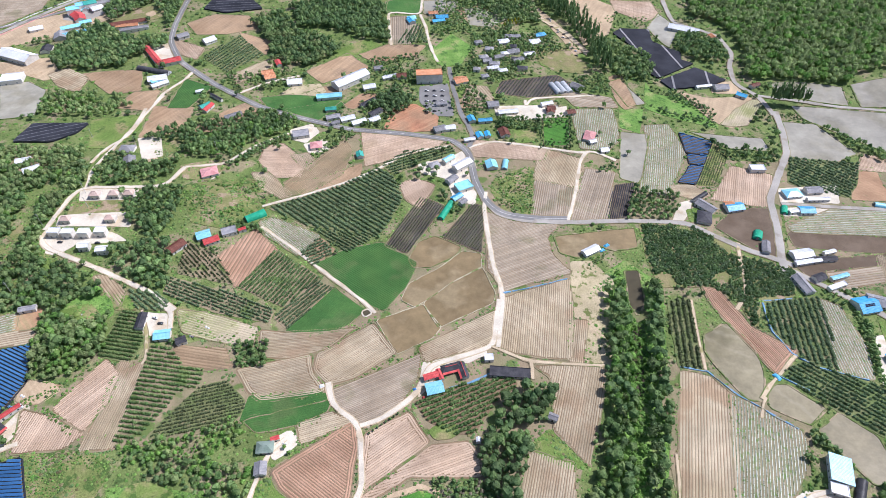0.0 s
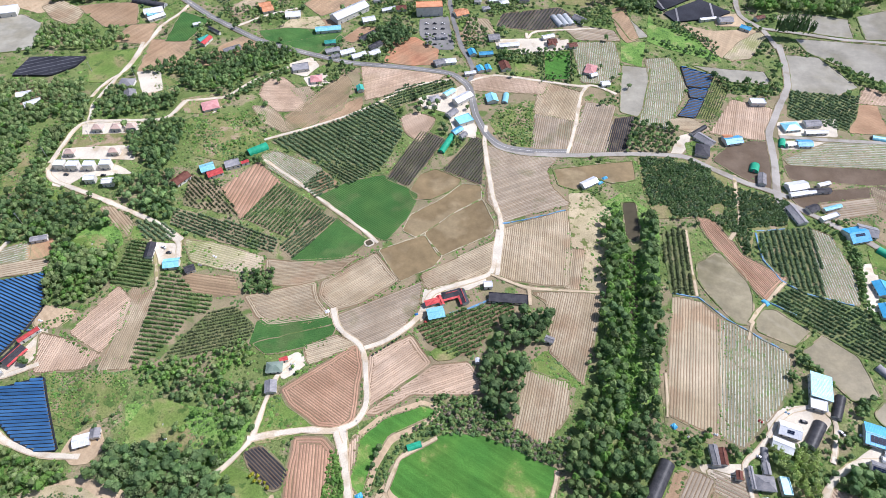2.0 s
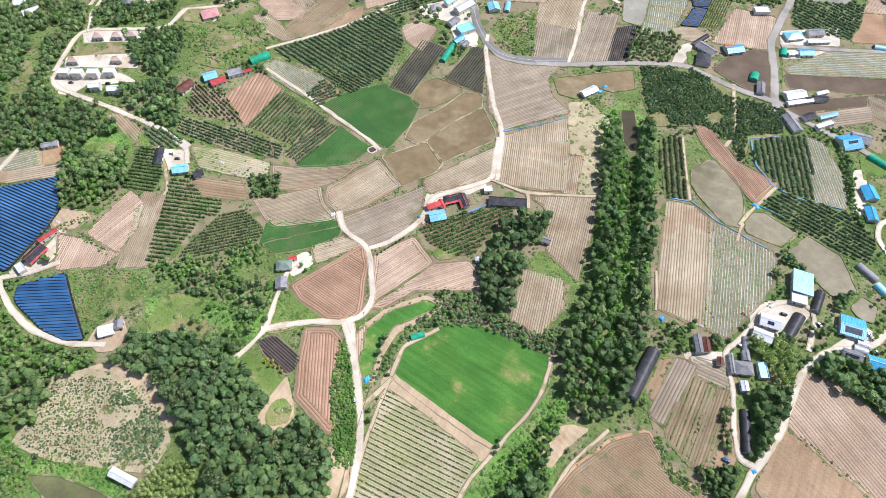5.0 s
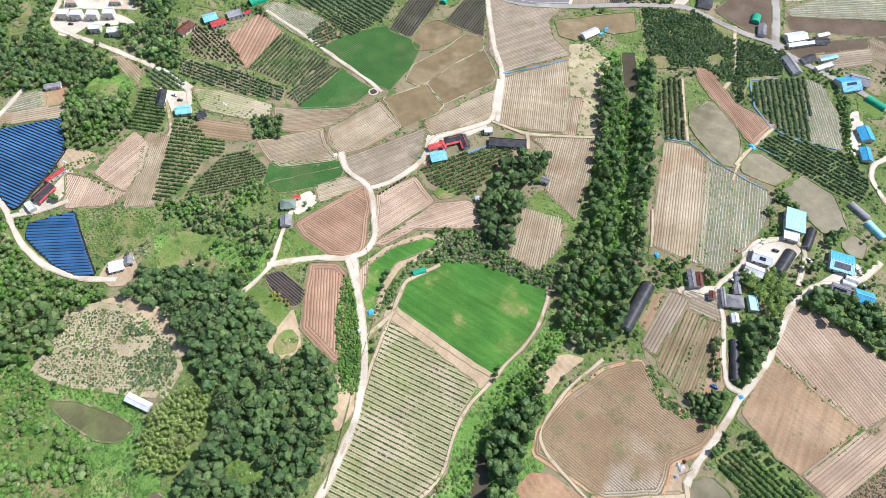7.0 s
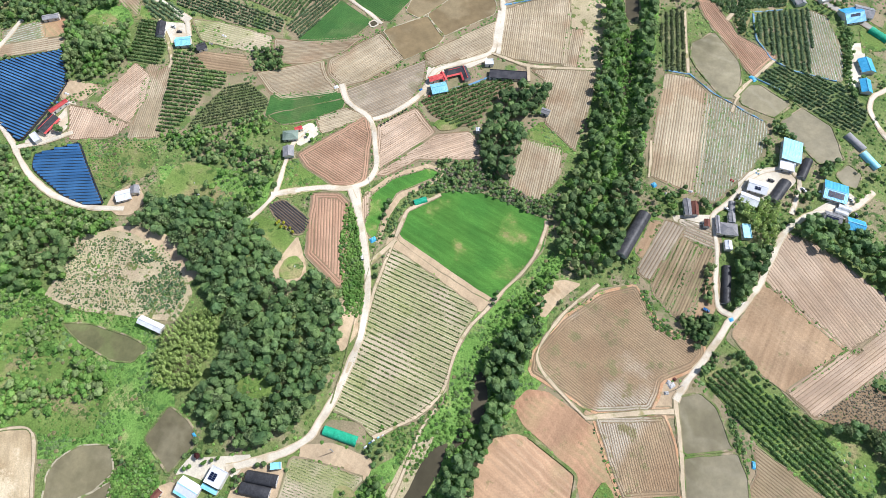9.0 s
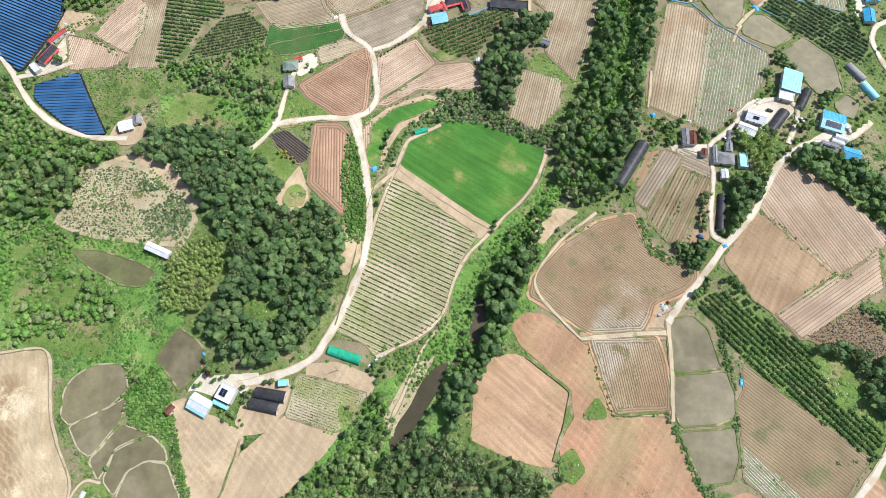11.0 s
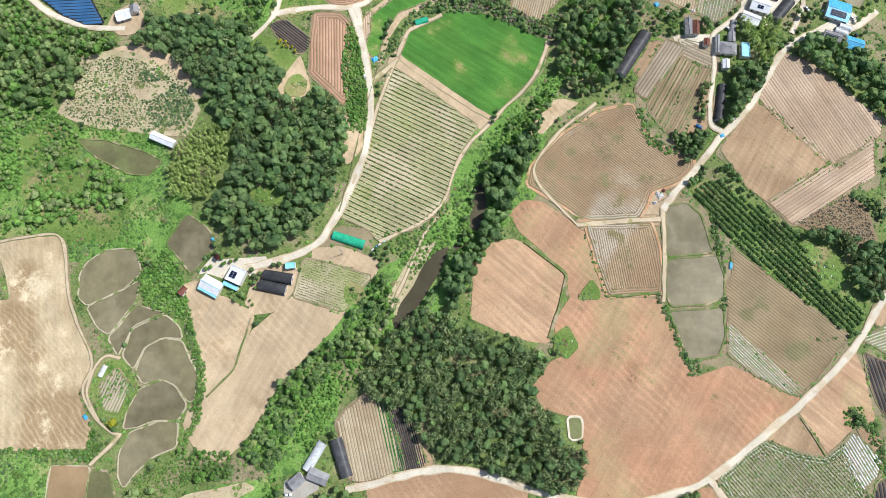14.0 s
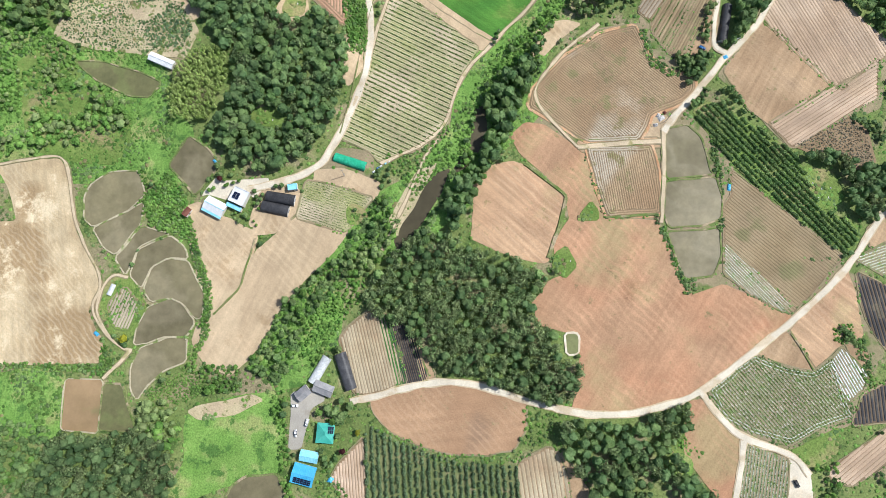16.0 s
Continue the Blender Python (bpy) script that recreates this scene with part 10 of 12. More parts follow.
wood('wood', [(129.8, 565.1), (136, 565.3), (129.1, 506.7), (122.9, 503.7)], {'far_dark': 1}, 4, (1.6, 2.4), 'clipped row of garden conifers')
wood('thicket', [(37.3, 534.4), (70.5, 545.6), (123.7, 518.3), (122.2, 506.6), (65.1, 509.2), (36.8, 521.3)], {'bush': 1, 'far': 1}, 7, (1.4, 2.6), 'garden shrubs and small trees', thin=0.3)
wood('thicket', [(-32.1, 649.5), (7.8, 666.5), (41.2, 652.2), (27.4, 628.9), (1.3, 625.7), (-37.6, 624.4)], {'far': 1, 'bush': 1}, 7, (1.6, 2.8), 'village trees and gardens', thin=0.3)
road([(92.5, 865.3), (122.8, 804.1), (155.2, 759.1), (176.7, 699.4)], 9, 'dirt')
building(50.0, 679.0, 10.6, 7.1, 16, 'gable', top='roof_grey', label='village house with a grey roof', over=0.5)
building(65.2, 688.7, 12.6, 7.1, 20, 'gable', top='roof_grey', label='village house with a grey roof', over=0.5)
building(83.2, 702.3, 14.2, 9.8, 19, 'gable', top='roof_grey', label='village house with a grey roof', over=0.5)
building(56.1, 661.3, 13.4, 6.8, 18, 'gable', top='roof_white', label='village house with a white roof', over=0.5)
building(87.9, 681.5, 13.3, 7.5, 31, 'gable', top='roof_grey', label='village house with a grey roof', over=0.5)
building(101.2, 695.2, 11.0, 5.8, 23, 'gable', top='roof_white', label='village house with a white roof', over=0.4)
building(71.7, 725.3, 10.5, 7.6, 18, 'gable', top='roof_white', label='village house with a white roof', over=0.5)
building(88.1, 741.2, 13.0, 7.9, 16, 'gable', top='roof_grey', label='village house with a grey roof', over=0.5)
building(111.0, 724.5, 11.4, 6.0, 23, 'gable', top='roof_white', label='village house with a white roof', over=0.4)
building(-51.2, 640.0, 11.1, 8.9, 13, 'gable', top='roof_brown', label='village house with a brown roof', over=0.5)
building(-79.5, 656.1, 9.6, 6.7, 22, 'gable', top='roof_grey', label='village house with a grey roof', over=0.5)
building(-64.9, 637.1, 16.5, 5.6, 23, 'gable', top='roof_white', label='village house with a white roof', over=0.4)
building(-90.4, 544.4, 15.1, 6.9, 29, 'gable', top='roof_white', label='village house with a white roof', over=0.5)
building(-74.7, 549.6, 11.3, 7.3, 33, 'gable', top='roof_white', label='village house with a white roof', over=0.5)
building(-114.7, 542.3, 8.5, 4.8, 22, 'gable', top='roof_grey', label='village house with a grey roof', over=0.3)
building(25.7, 515.9, 11.5, 4.3, 15, 'gable', top='roof_white', label='village house with a white roof', over=0.3)
building(136.0, 568.6, 8.8, 7.4, 14, 'gable', top='roof_brown', label='village house with a brown roof', over=0.5)
building(-468.6, 731.4, 36.5, 6.7, 32, 'gable', top='roof_sky', label='village house with a light blue roof', over=0.5)
building(-479.9, 770.6, 14.1, 13.1, 119, 'gable', top='roof_red', label='village house with a red roof', over=0.5)
building(-467.9, 797.3, 14.4, 12.7, 42, 'gable', top='roof_white', label='village house with a white roof', over=0.5)
building(-525.6, 744.0, 15.7, 10.1, 33, 'gable', top='roof_white', label='village house with a white roof', over=0.5)
building(-4.0, 582.8, 11.9, 6.0, 11, 'gable', top='roof_grey', label='village house with a grey roof', over=0.4)
building(317.6, 411.9, 14.0, 3.7, 13, 'gable', top='roof_white', label='village house with a white roof', over=0.3)
building(160.6, 500.7, 8.2, 6.3, 13, 'gable', top='roof_white', label='village house with a white roof', over=0.4)
building(151.0, 515.3, 7.3, 5.3, 23, 'gable', top='roof_white', label='village house with a white roof', over=0.4)
building(320.0, 331.4, 16.6, 3.6, 18, 'gable', top='roof_sky', label='village house with a light blue roof', over=0.2)
building(324.3, 359.8, 11.2, 3.6, 17, 'gable', top='roof_white', label='village house with a white roof', over=0.2)
building(301.7, 348.2, 23.3, 4.3, 12, 'gable', top='roof_white', label='village house with a white roof', over=0.3)
building(-224.1, 551.0, 17.5, 7.3, 34, 'gable', top='roof_grey', label='village house with a grey roof', over=0.5)
tree('far_dark', -231.1, 594.1, 3.4, 1)
tree('far_dark', -179.3, 602, 3.4, 1)
tree('far_dark', -95.8, 622.7, 3.4, 1)
tree('far_dark', -56.7, 617.8, 3.4, 1)
tree('far_dark', -36.8, 606.4, 3.4, 1)
tree('far_dark', -16.7, 567, 3.4, 1)
tree('far_dark', -7, 533.3, 3.4, 1)
tree('far_dark', 68.2, 512.2, 3.4, 1)
tree('far_dark', 160.3, 529.1, 3.4, 1)
tree('far_dark', 168.1, 507.6, 3.4, 1)
tree('far_dark', 182.9, 495.6, 3.4, 1)
tree('far', -298.2, 327.4, 3.6, 1)
tree('far', -289.6, 322.9, 3.6, 1)
tree('far', -285.1, 327.9, 3.6, 1)
tree('far', -244.9, 346.2, 3.6, 1)
tree('far', -239.4, 349.9, 3.6, 1)
tree('far', -228.1, 357.5, 3.6, 1)
tree('far', -164.3, 495.2, 3.6, 1)
road([(-37.4, -84.3), (-31.6, -72.2), (-26.1, -59.6), (-18.5, -42.2), (-10.4, -20.9), (-3.1, -12.5)], 1.6, 'dirt')
paddy('water_dark', [(19.6, 8.2), (24.7, 10.6), (26, -6.3), (22.4, -19.5), (10.3, -34.8), (6, -32.7), (17.4, -17.7), (18.8, -2.6)], bund=None)
ditch([(51.2, -27.7), (64.2, -37.9), (77.4, -48.5), (72.3, -67.7), (64.9, -88)], 3.2, high=0.8)
ditch([(101.2, -62.4), (118.1, -60.8), (132.8, -60)], 2.4, high=0.8)
ditch([(-43.7, 95.3), (-51.6, 58.5), (-58.9, 14.5), (-65.4, -10.7)], 1.2)
wood('thicket', [(-264.7, 203.5), (-261, 205.1), (-235, 188.7), (-236.9, 184.8)], {'bush_lush': 1, 'bush': 1}, 2, (0.8, 1.5), 'dense green hedge between fields')
field('film', 22, [(-340.2, 269), (-314.9, 277.9), (-310.6, 265.6), (-337.1, 257.5)], spacing=2.2)
field('orange', 0, [(-313.8, 277.3), (-300, 282.3), (-295.6, 266.1), (-309.4, 264.5)])
field('tan', 15, [(-340.3, 254.2), (-295.8, 263.8), (-294, 255.1), (-337.7, 246.7)], spacing=2.0)
road([(-343.3, 250.4), (-336.4, 265.7), (-331, 281)], 4, 'concrete')
road([(216.3, 218.1), (227.2, 230.1), (254, 254)], 2.6, 'dirt')
road([(219.8, 219.2), (215.4, 213.9), (211.3, 203.4)], 2.2, 'dirt')
ditch([(256.5, 210.9), (241.1, 198.3)], 1.6)
road([(194, 306.8), (188.8, 270), (185.8, 241.2)], 2.2, 'dirt')
road([(149, 178.7), (145.2, 154.9), (143.5, 148)], 1.8, 'dirt')
road([(36.2, 261.5), (62.1, 248.4), (92.4, 246.1), (116.1, 244.9)], 2.4, 'dirt')
road([(64.3, 248.4), (64, 233.5)], 3, 'dirt')
wood('thicket', [(-48.9, 199.9), (-15.9, 220.9), (-15, 218.2), (-46.2, 196.8)], {'bush_dark': 1, 'maroon': 1}, 3, (0.5, 0.9), 'row of clipped dark shrubs along the road')
wood('thicket', [(317.6, 308.9), (325.1, 302.7), (317.2, 260.1), (309.3, 248.3), (308.2, 259.8)], {'bush': 1, 'broad': 1}, 3, (1.4, 2.4), 'hedge of shrubs and small trees')
field('grey', 56, [(151.2, 113), (160.3, 108.6), (134.2, 72.6), (129, 77.7)], spacing=2.2)
field('olive', 60, [(160.5, 100.5), (169.2, 93.6), (145.6, 50.5), (137.2, 62.3), (136.5, 72.6)], spacing=2.2, crop=('leaf_crop', 4.4, 0.9, 1.2, 0.4))
field('olive', 61, [(169.9, 92.8), (178.7, 91), (153.5, 44), (146.6, 49.3)], spacing=1.8)
field('bare', 0, [(179.4, 90.2), (176.4, 60.7), (166.6, 44.7), (154.4, 42.4)])
field('grey', 152, [(161.5, 113.3), (179, 107.4), (179, 94.3), (162.2, 103)], spacing=2.2, crop=('leaf_crop', 2.2, 1.6, 1.0, 0.4))
tarp(137.1, 4.9, 4, 3, 60, mat='stone', label='heap of pale rubble beside a track')
tarp(135, -1.6, 4, 3, 10, mat='stone', label='heap of pale rubble beside a track')
tarp(141.1, 6.8, 3, 3, 40, mat='roof_brown', label='heap of rusty scrap beside a track')

# more of the gardens and farmsteads
field('meadow', 0, [(-209.1, -121.9), (-207, -109.4), (-201.4, -103), (-191.9, -106.1), (-184.2, -119), (-188.9, -134.5), (-199, -134.6)], lift=0.3)
field('grey', 71, [(-203.2, -119.1), (-195, -110.3), (-187.7, -119), (-191.5, -132.8), (-198.7, -131.1)], spacing=1.8, apart=True)
tunnel(-204.8, -113, -202.3, -106.4, 3.2, 'tunnel_white')
road([(-193.6, -144.7), (-201.2, -139), (-211.6, -124.4), (-210.4, -110.5), (-203.8, -100.2), (-193.7, -101.6)], 1.6, 'dirt')
field('yard', 0, [(202.2, -206.4), (213, -210.4), (213.3, -229), (198.3, -229.2)])
car(205.9, -218.55, 298, 'car_dark', truck=True)
wood('thicket', [(217.2, -207.8), (230, -205.5), (235.8, -219.6), (220.2, -228.4)], {'bush': 1, 'lush': 1}, 3.4, (1.2, 2.6), 'garden shrubs and small trees', thin=0.2)
wood('thicket', [(246.2, -133.3), (254.5, -135.2), (257.2, -161.8), (252, -165.8), (249.7, -148.6)], {'bush': 1, 'bush_lush': 1}, 2.4, (1.0, 2.0), 'dense green hedge between fields')
wood('thicket', [(190.7, -145.2), (208.6, -154), (221.9, -156.2), (232.6, -150.5), (233.1, -152.8), (222.4, -158.2), (207.7, -156.3), (189.5, -147.9)], {'bush_dark': 1, 'bush': 1}, 1.6, (0.6, 1.1), 'narrow hedge of dark shrubs')
field('lush', 0, [(134.3, -205.4), (140, -203.4), (145.4, -207.2), (144.4, -212.8), (137.7, -215.7), (134, -211.7)], lift=0.4)
wood('thicket', [(76.4, -178.2), (93.1, -179), (106.3, -180.5), (136.7, -173.4), (138.2, -176), (106.2, -183.4), (78, -182.3)], {'bush_lush': 1}, 2, (0.5, 1.0), 'grassy verge along the road')
wood('thicket', [(212.5, -85.8), (245.6, -85.5), (256.9, -76.5), (258.3, -80.1), (246.8, -90.7)], {'bush': 1}, 3, (0.8, 1.6), 'shrubs along a road', thin=0.3)
road([(342.7, 231.9), (318.6, 219.3), (312.9, 207.1), (314.9, 192.1), (320.9, 175.4)], 4, 'concrete')
wood('thicket', [(319.1, 289.4), (322.7, 286.4), (308, 236.3), (309.1, 220.1), (303.8, 216.8), (302.9, 241.7)], {'bush': 1, 'broad': 1}, 2.6, (1.2, 2.2), 'hedge of shrubs and small trees')
field('yard', 0, [(319.7, 271.1), (327.8, 272.5), (322.4, 253.6), (312.1, 230.9), (306.9, 230.8), (315.7, 253.4)])
field('meadow', 0, [(331.9, 286.6), (342.3, 283.9), (343.6, 268.9), (326.6, 265.4)])
field('tan', 134, [(-271.1, 315.6), (-265.8, 317.2), (-246.1, 303.3), (-244.5, 291.7), (-254.9, 300.3)], spacing=2)
field('meadow', 0, [(-252.6, 298.7), (-239.3, 297.9), (-232.3, 288.5), (-244.8, 287)])
field('meadow', 0, [(-283.6, 281.4), (-265.8, 289.1), (-255.5, 279.5), (-260.6, 272.6), (-274.9, 270.7)])
grave(-271.4, 279.7, 3)
field('meadow', 0, [(-338.2, 334.3), (-324.5, 341.1), (-304.5, 328.5), (-306.7, 312.1), (-324.5, 313.6)])
field('dry', 0, [(-371.4, 367), (-354.6, 374), (-334.7, 349.1), (-344.8, 339), (-362.9, 347.9)])
wood('thicket', [(-270.9, 326.3), (-249.6, 315.3), (-220.7, 307.2), (-218.8, 303.2), (-250, 309.1), (-270.2, 321.3)], {'bush': 1, 'bush_dark': 1}, 3, (1.0, 2.0), 'dense green hedge between fields')
wood('wood', [(248.8, 112.2), (270.5, 108.3), (291.7, 92.1), (288.9, 82), (261.3, 101.9)], {'broad': 1, 'lush': 1}, 4.5, (2.4, 3.6), 'mixed wood of dark green broadleaf trees')
wood('thicket', [(251.7, 190.7), (260.7, 185.8), (271.3, 164), (274, 154.7), (268.3, 152.3), (261.9, 166.3), (248.7, 178.3)], {'bush': 1, 'broad': 1}, 3, (1.3, 2.6), 'hedge of shrubs and small trees')
wood('thicket', [(217.6, 154.3), (224.9, 161.3), (231.6, 183.1), (234.4, 183.1), (228.4, 158.9), (220.9, 151.5)], {'bush': 1, 'bush_lush': 1}, 2.6, (0.8, 1.6), 'dense green hedge between fields')
tree('broad', 240.4, 133.9, 2.6, 1)
tree('broad', 242.4, 130.8, 2.6, 1)
tree('broad', 247.6, 131.7, 2.6, 1)
tree('broad', 253.4, 131.8, 2.6, 1)
tree('broad', 262.3, 152.2, 2.6, 1)
tree('broad', 263.5, 149, 2.6, 1)
tree('lush', 280.2, 127.7, 2.4, 1)
tree('lush', 284.3, 131.3, 2.4, 1)
tree('lush', 289.1, 134.5, 2.4, 1)
tree('lush', 299.4, 146, 2.4, 1)
tunnel(264.6, 121.4, 272.1, 118.1, 5, 'tunnel_white')
tunnel(267.8, 124.9, 275.3, 121.6, 5, 'tunnel_white')
car(247.4, 137.25, 308, 'car_white')
car(226.7, 144.65, 340, 'car_dark')
car(277.4, 130.3, 315, 'car_white')
car(-208.6, 275, 3, 'car_dark')
car(-214, 279.7, 340, 'car_white')
tarp(-11.6, 218.8, 3, 3, 20, mat='roof_red', label='red plastic tub stack in a yard')
tarp(-18.2, 225.2, 4, 3, 20, mat='car_blue', label='dark blue tarpaulin over a small heap')
building(74.4, 203.6, 6.0, 4.5, 337, 'gable', top='roof_grey', label='small grey stone pavilion beside a grove', over=0.3, name='pavilion')
building(24.5, 187.3, 3.0, 2.9, 90, 'gable', top='roof_white', label='tiny white field hut in a farmstead', over=0.2, name='shed')
wood('thicket', [(21.3, 193.2), (34.8, 201.9), (38.9, 196.8), (26.2, 184.3)], {'bush_lush': 1}, 2.6, (0.5, 1.0), "weeds at an orchard's edge")

# lush ground along the stream and the wet hollow
field('lush', 0, [(5.9, 47.4), (65.6, 48.6), (60.2, 5.4), (47.1, -9.8), (27.3, -24.7), (20.1, -49.6), (-7, -73.6), (-46.5, -93.5), (-79.7, -93.8), (-44.9, -53.8), (-14.6, -32.5), (6.1, -6.8)], lift=0.06)
field('lush', 0, [(-310.1, 67.9), (-273.4, 71.7), (-251.6, 54.6), (-238.3, 42.7), (-196.4, 42.2), (-175.5, 28.1), (-177, 9.5), (-160.1, -9), (-156.8, -40.7), (-203.3, -40.6), (-287.5, -41.4)], lift=0.06)
field('lush', 0, [(44.2, 88.2), (79.8, 88.2), (74, 78.1), (60.7, 62), (53, 41.9), (41.7, 22), (30.6, 6.3), (19.7, -5.5), (27.1, 37.5)], lift=0.06)
field('lush', 0, [(123.7, 327), (137.4, 337), (150.5, 347.3), (173.9, 320.9), (156.8, 239.2), (139.3, 164.2), (113.2, 140.1), (103.3, 148.1), (122.2, 239.3)], lift=0.06)
wood('thicket', [(44.9, 42.4), (52.3, 40.5), (43.8, 1.4), (31.1, -10), (24, -6.4), (36.9, 12.7)], {'weed': 3, 'weed_dark': 1, 'bush_lush': 1}, 1.9, (0.8, 1.5), 'tall lush weeds along the stream')
wood('thicket', [(-310.1, 67.9), (-273.4, 71.7), (-251.6, 54.6), (-238.3, 42.7), (-237.9, 17.7), (-260.9, 2.5), (-296.6, 2)], {'weed': 3, 'bush_lush': 2, 'light': 1}, 2.8, (0.8, 2.2), 'lush scrub in a wet hollow', thin=0.1)
field('lush', 0, [(191.8, 576.4), (215, 577.9), (202.9, 536.1), (186.7, 544)])
paddy('water_grey', [(188.9, 635.5), (203.5, 643.3), (222.1, 590.4), (201.9, 583.3)], width=2)
field('sand', 0, [(-182.2, 600.7), (-172.2, 615.4), (-144.2, 621.2), (-135.6, 607), (-155, 589.9), (-176.8, 589.1)])
building(41.0, 723.4, 9.1, 7.1, 20, 'hip', top='roof_grey', label='grey-tiled village house among garden trees', over=0.5)
building(53.9, 707.5, 10.2, 7.4, 355, 'hip', top='roof_grey', label='grey-tiled village house among garden trees', over=0.5)
building(73.1, 728.4, 13.4, 7.6, 15, 'hip', top='roof_white', label='white-roofed village house among garden trees', over=0.5)
building(84.2, 714.9, 8.2, 7.6, 353, 'hip', top='roof_dark', label='grey-tiled village house among garden trees', over=0.5)
building(46.2, 687.1, 10.6, 7.0, 16, 'hip', top='roof_grey', label='grey-tiled village house among garden trees', over=0.5)
building(58.9, 671.8, 12.0, 7.1, 356, 'hip', top='roof_grey', label='grey-tiled village house among garden trees', over=0.5)
building(72.8, 696.8, 8.8, 6.9, 19, 'hip', top='roof_white', label='white-roofed village house among garden trees', over=0.5)
building(85.2, 683.7, 10.0, 7.2, 354, 'hip', top='roof_dark', label='grey-tiled village house among garden trees', over=0.5)
building(103.3, 697.8, 13.0, 7.2, 14, 'hip', top='roof_grey', label='grey-tiled village house among garden trees', over=0.5)
building(37.2, 657.9, 7.8, 6.8, 353, 'hip', top='roof_grey', label='grey-tiled village house among garden trees', over=0.5)
building(67.7, 655.8, 10.3, 6.7, 15, 'hip', top='roof_white', label='white-roofed village house among garden trees', over=0.5)
building(91.4, 662.2, 11.9, 7.0, 355, 'hip', top='roof_dark', label='grey-tiled village house among garden trees', over=0.5)
building(46.2, 642.3, 8.3, 6.5, 18, 'hip', top='roof_grey', label='grey-tiled village house among garden trees', over=0.4)
building(80.8, 741.4, 10.6, 8.1, 356, 'hip', top='roof_grey', label='grey-tiled village house among garden trees', over=0.5)
building(112.7, 730.3, 13.5, 7.7, 14, 'hip', top='roof_white', label='white-roofed village house among garden trees', over=0.5)
wood('thicket', [(-91.3, 679), (-33.6, 690.5), (-29.2, 662.3), (-34.4, 624.5), (-84, 635.3)], {'far': 3, 'far_dark': 2, 'bush': 2, 'light': 1}, 4.8, (1.3, 3.3), 'garden trees and shrubs in the village', thin=0.33)
wood('thicket', [(-121.7, 575), (-92.2, 587.3), (-61.4, 594), (-52.3, 549.8), (-87.1, 538.3), (-118, 547.8)], {'far': 3, 'far_dark': 2, 'bush': 2, 'light': 1}, 4.8, (1.3, 3.3), 'garden trees and shrubs in the village', thin=0.33)
wood('thicket', [(7.8, 625.9), (30.6, 626.6), (51.4, 585.6), (37.5, 541.6), (16.8, 551.6)], {'far': 3, 'far_dark': 2, 'bush': 2, 'light': 1}, 4.8, (1.3, 3.3), 'garden trees and shrubs in the village', thin=0.33)
wood('thicket', [(-15.6, 833.5), (87.8, 855.3), (67.1, 767.1), (29.6, 745), (-21.1, 741.9)], {'far': 3, 'far_dark': 2, 'bush': 2, 'light': 1}, 4.8, (1.3, 3.3), 'garden trees and shrubs in the village', thin=0.33)
wood('thicket', [(147.4, 648.7), (188.5, 656), (187.2, 612.1), (149.6, 617.4)], {'far': 3, 'far_dark': 2, 'bush': 2, 'light': 1}, 4.8, (1.3, 3.3), 'garden trees and shrubs in the village', thin=0.33)
wood('thicket', [(-100.3, 604.5), (-63.5, 623.6), (-33.9, 612.5), (-29.8, 589.1), (-61.2, 590.5)], {'far': 3, 'far_dark': 2, 'bush': 2, 'light': 1}, 4.8, (1.3, 3.3), 'garden trees and shrubs in the village', thin=0.33)
wood('thicket', [(56.5, 563.4), (92.6, 558.8), (129.8, 565.1), (127.4, 546.9), (84.3, 532.4), (49.4, 541.9)], {'far': 3, 'far_dark': 2, 'bush': 2, 'light': 1}, 4.8, (1.3, 3.3), 'garden trees and shrubs in the village', thin=0.33)
wood('thicket', [(-254.3, 635.5), (-179.7, 657.4), (-168.8, 632.7), (-196.2, 607.3), (-234, 605.9)], {'far': 3, 'far_dark': 2, 'bush': 2, 'light': 1}, 4.8, (1.3, 3.3), 'garden trees and shrubs in the village', thin=0.33)
wood('thicket', [(33.3, 748.4), (119.5, 770.7), (149.8, 717.7), (102.6, 667.3), (46.8, 627), (27.6, 638.9)], {'far': 3, 'far_dark': 2, 'bush': 2, 'light': 1}, 4.8, (1.3, 3.3), 'garden trees and shrubs in the village', thin=0.33)
wood('thicket', [(207.5, 704.1), (247.4, 680.2), (236.3, 631), (200.7, 649.6)], {'far': 3, 'far_dark': 2, 'bush': 2, 'light': 1}, 4.8, (1.3, 3.3), 'garden trees and shrubs in the village', thin=0.33)
wood('thicket', [(-324.4, 137.6), (-300.5, 135), (-282.8, 123), (-253.9, 112.6), (-222.6, 111.5), (-219.5, 104.2), (-244.3, 102), (-279.3, 103.7), (-316, 96.7)], {'lush': 2, 'light': 1, 'bush_lush': 1}, 3.6, (1.2, 2.8), 'lush green thicket')
wood('thicket', [(-192.3, 144.3), (-175.4, 151.5), (-120.9, 142.6), (-124, 119), (-148.4, 112.1), (-168.3, 114.6)], {'lush': 1, 'light': 1, 'bush_lush': 2, 'broad': 1}, 5, (1.0, 3.2), 'open scrub and trees on lush grass', thin=0.62)
field('earth', 0, [(-65.4, 42.3), (-59, 51.7), (-53.5, 49.7), (-54.5, 37.2), (-59.3, 30), (-63.7, 32.1)])
wood('soil_patch', [(108, -102.6), (113, -99.1), (120.5, -101.1), (121.2, -108.3), (115.4, -114.9), (109.3, -112.2)], {'clod': 1}, 0.9, (0.25, 0.55), 'rough patch of rusty soil clods', thin=0.3)
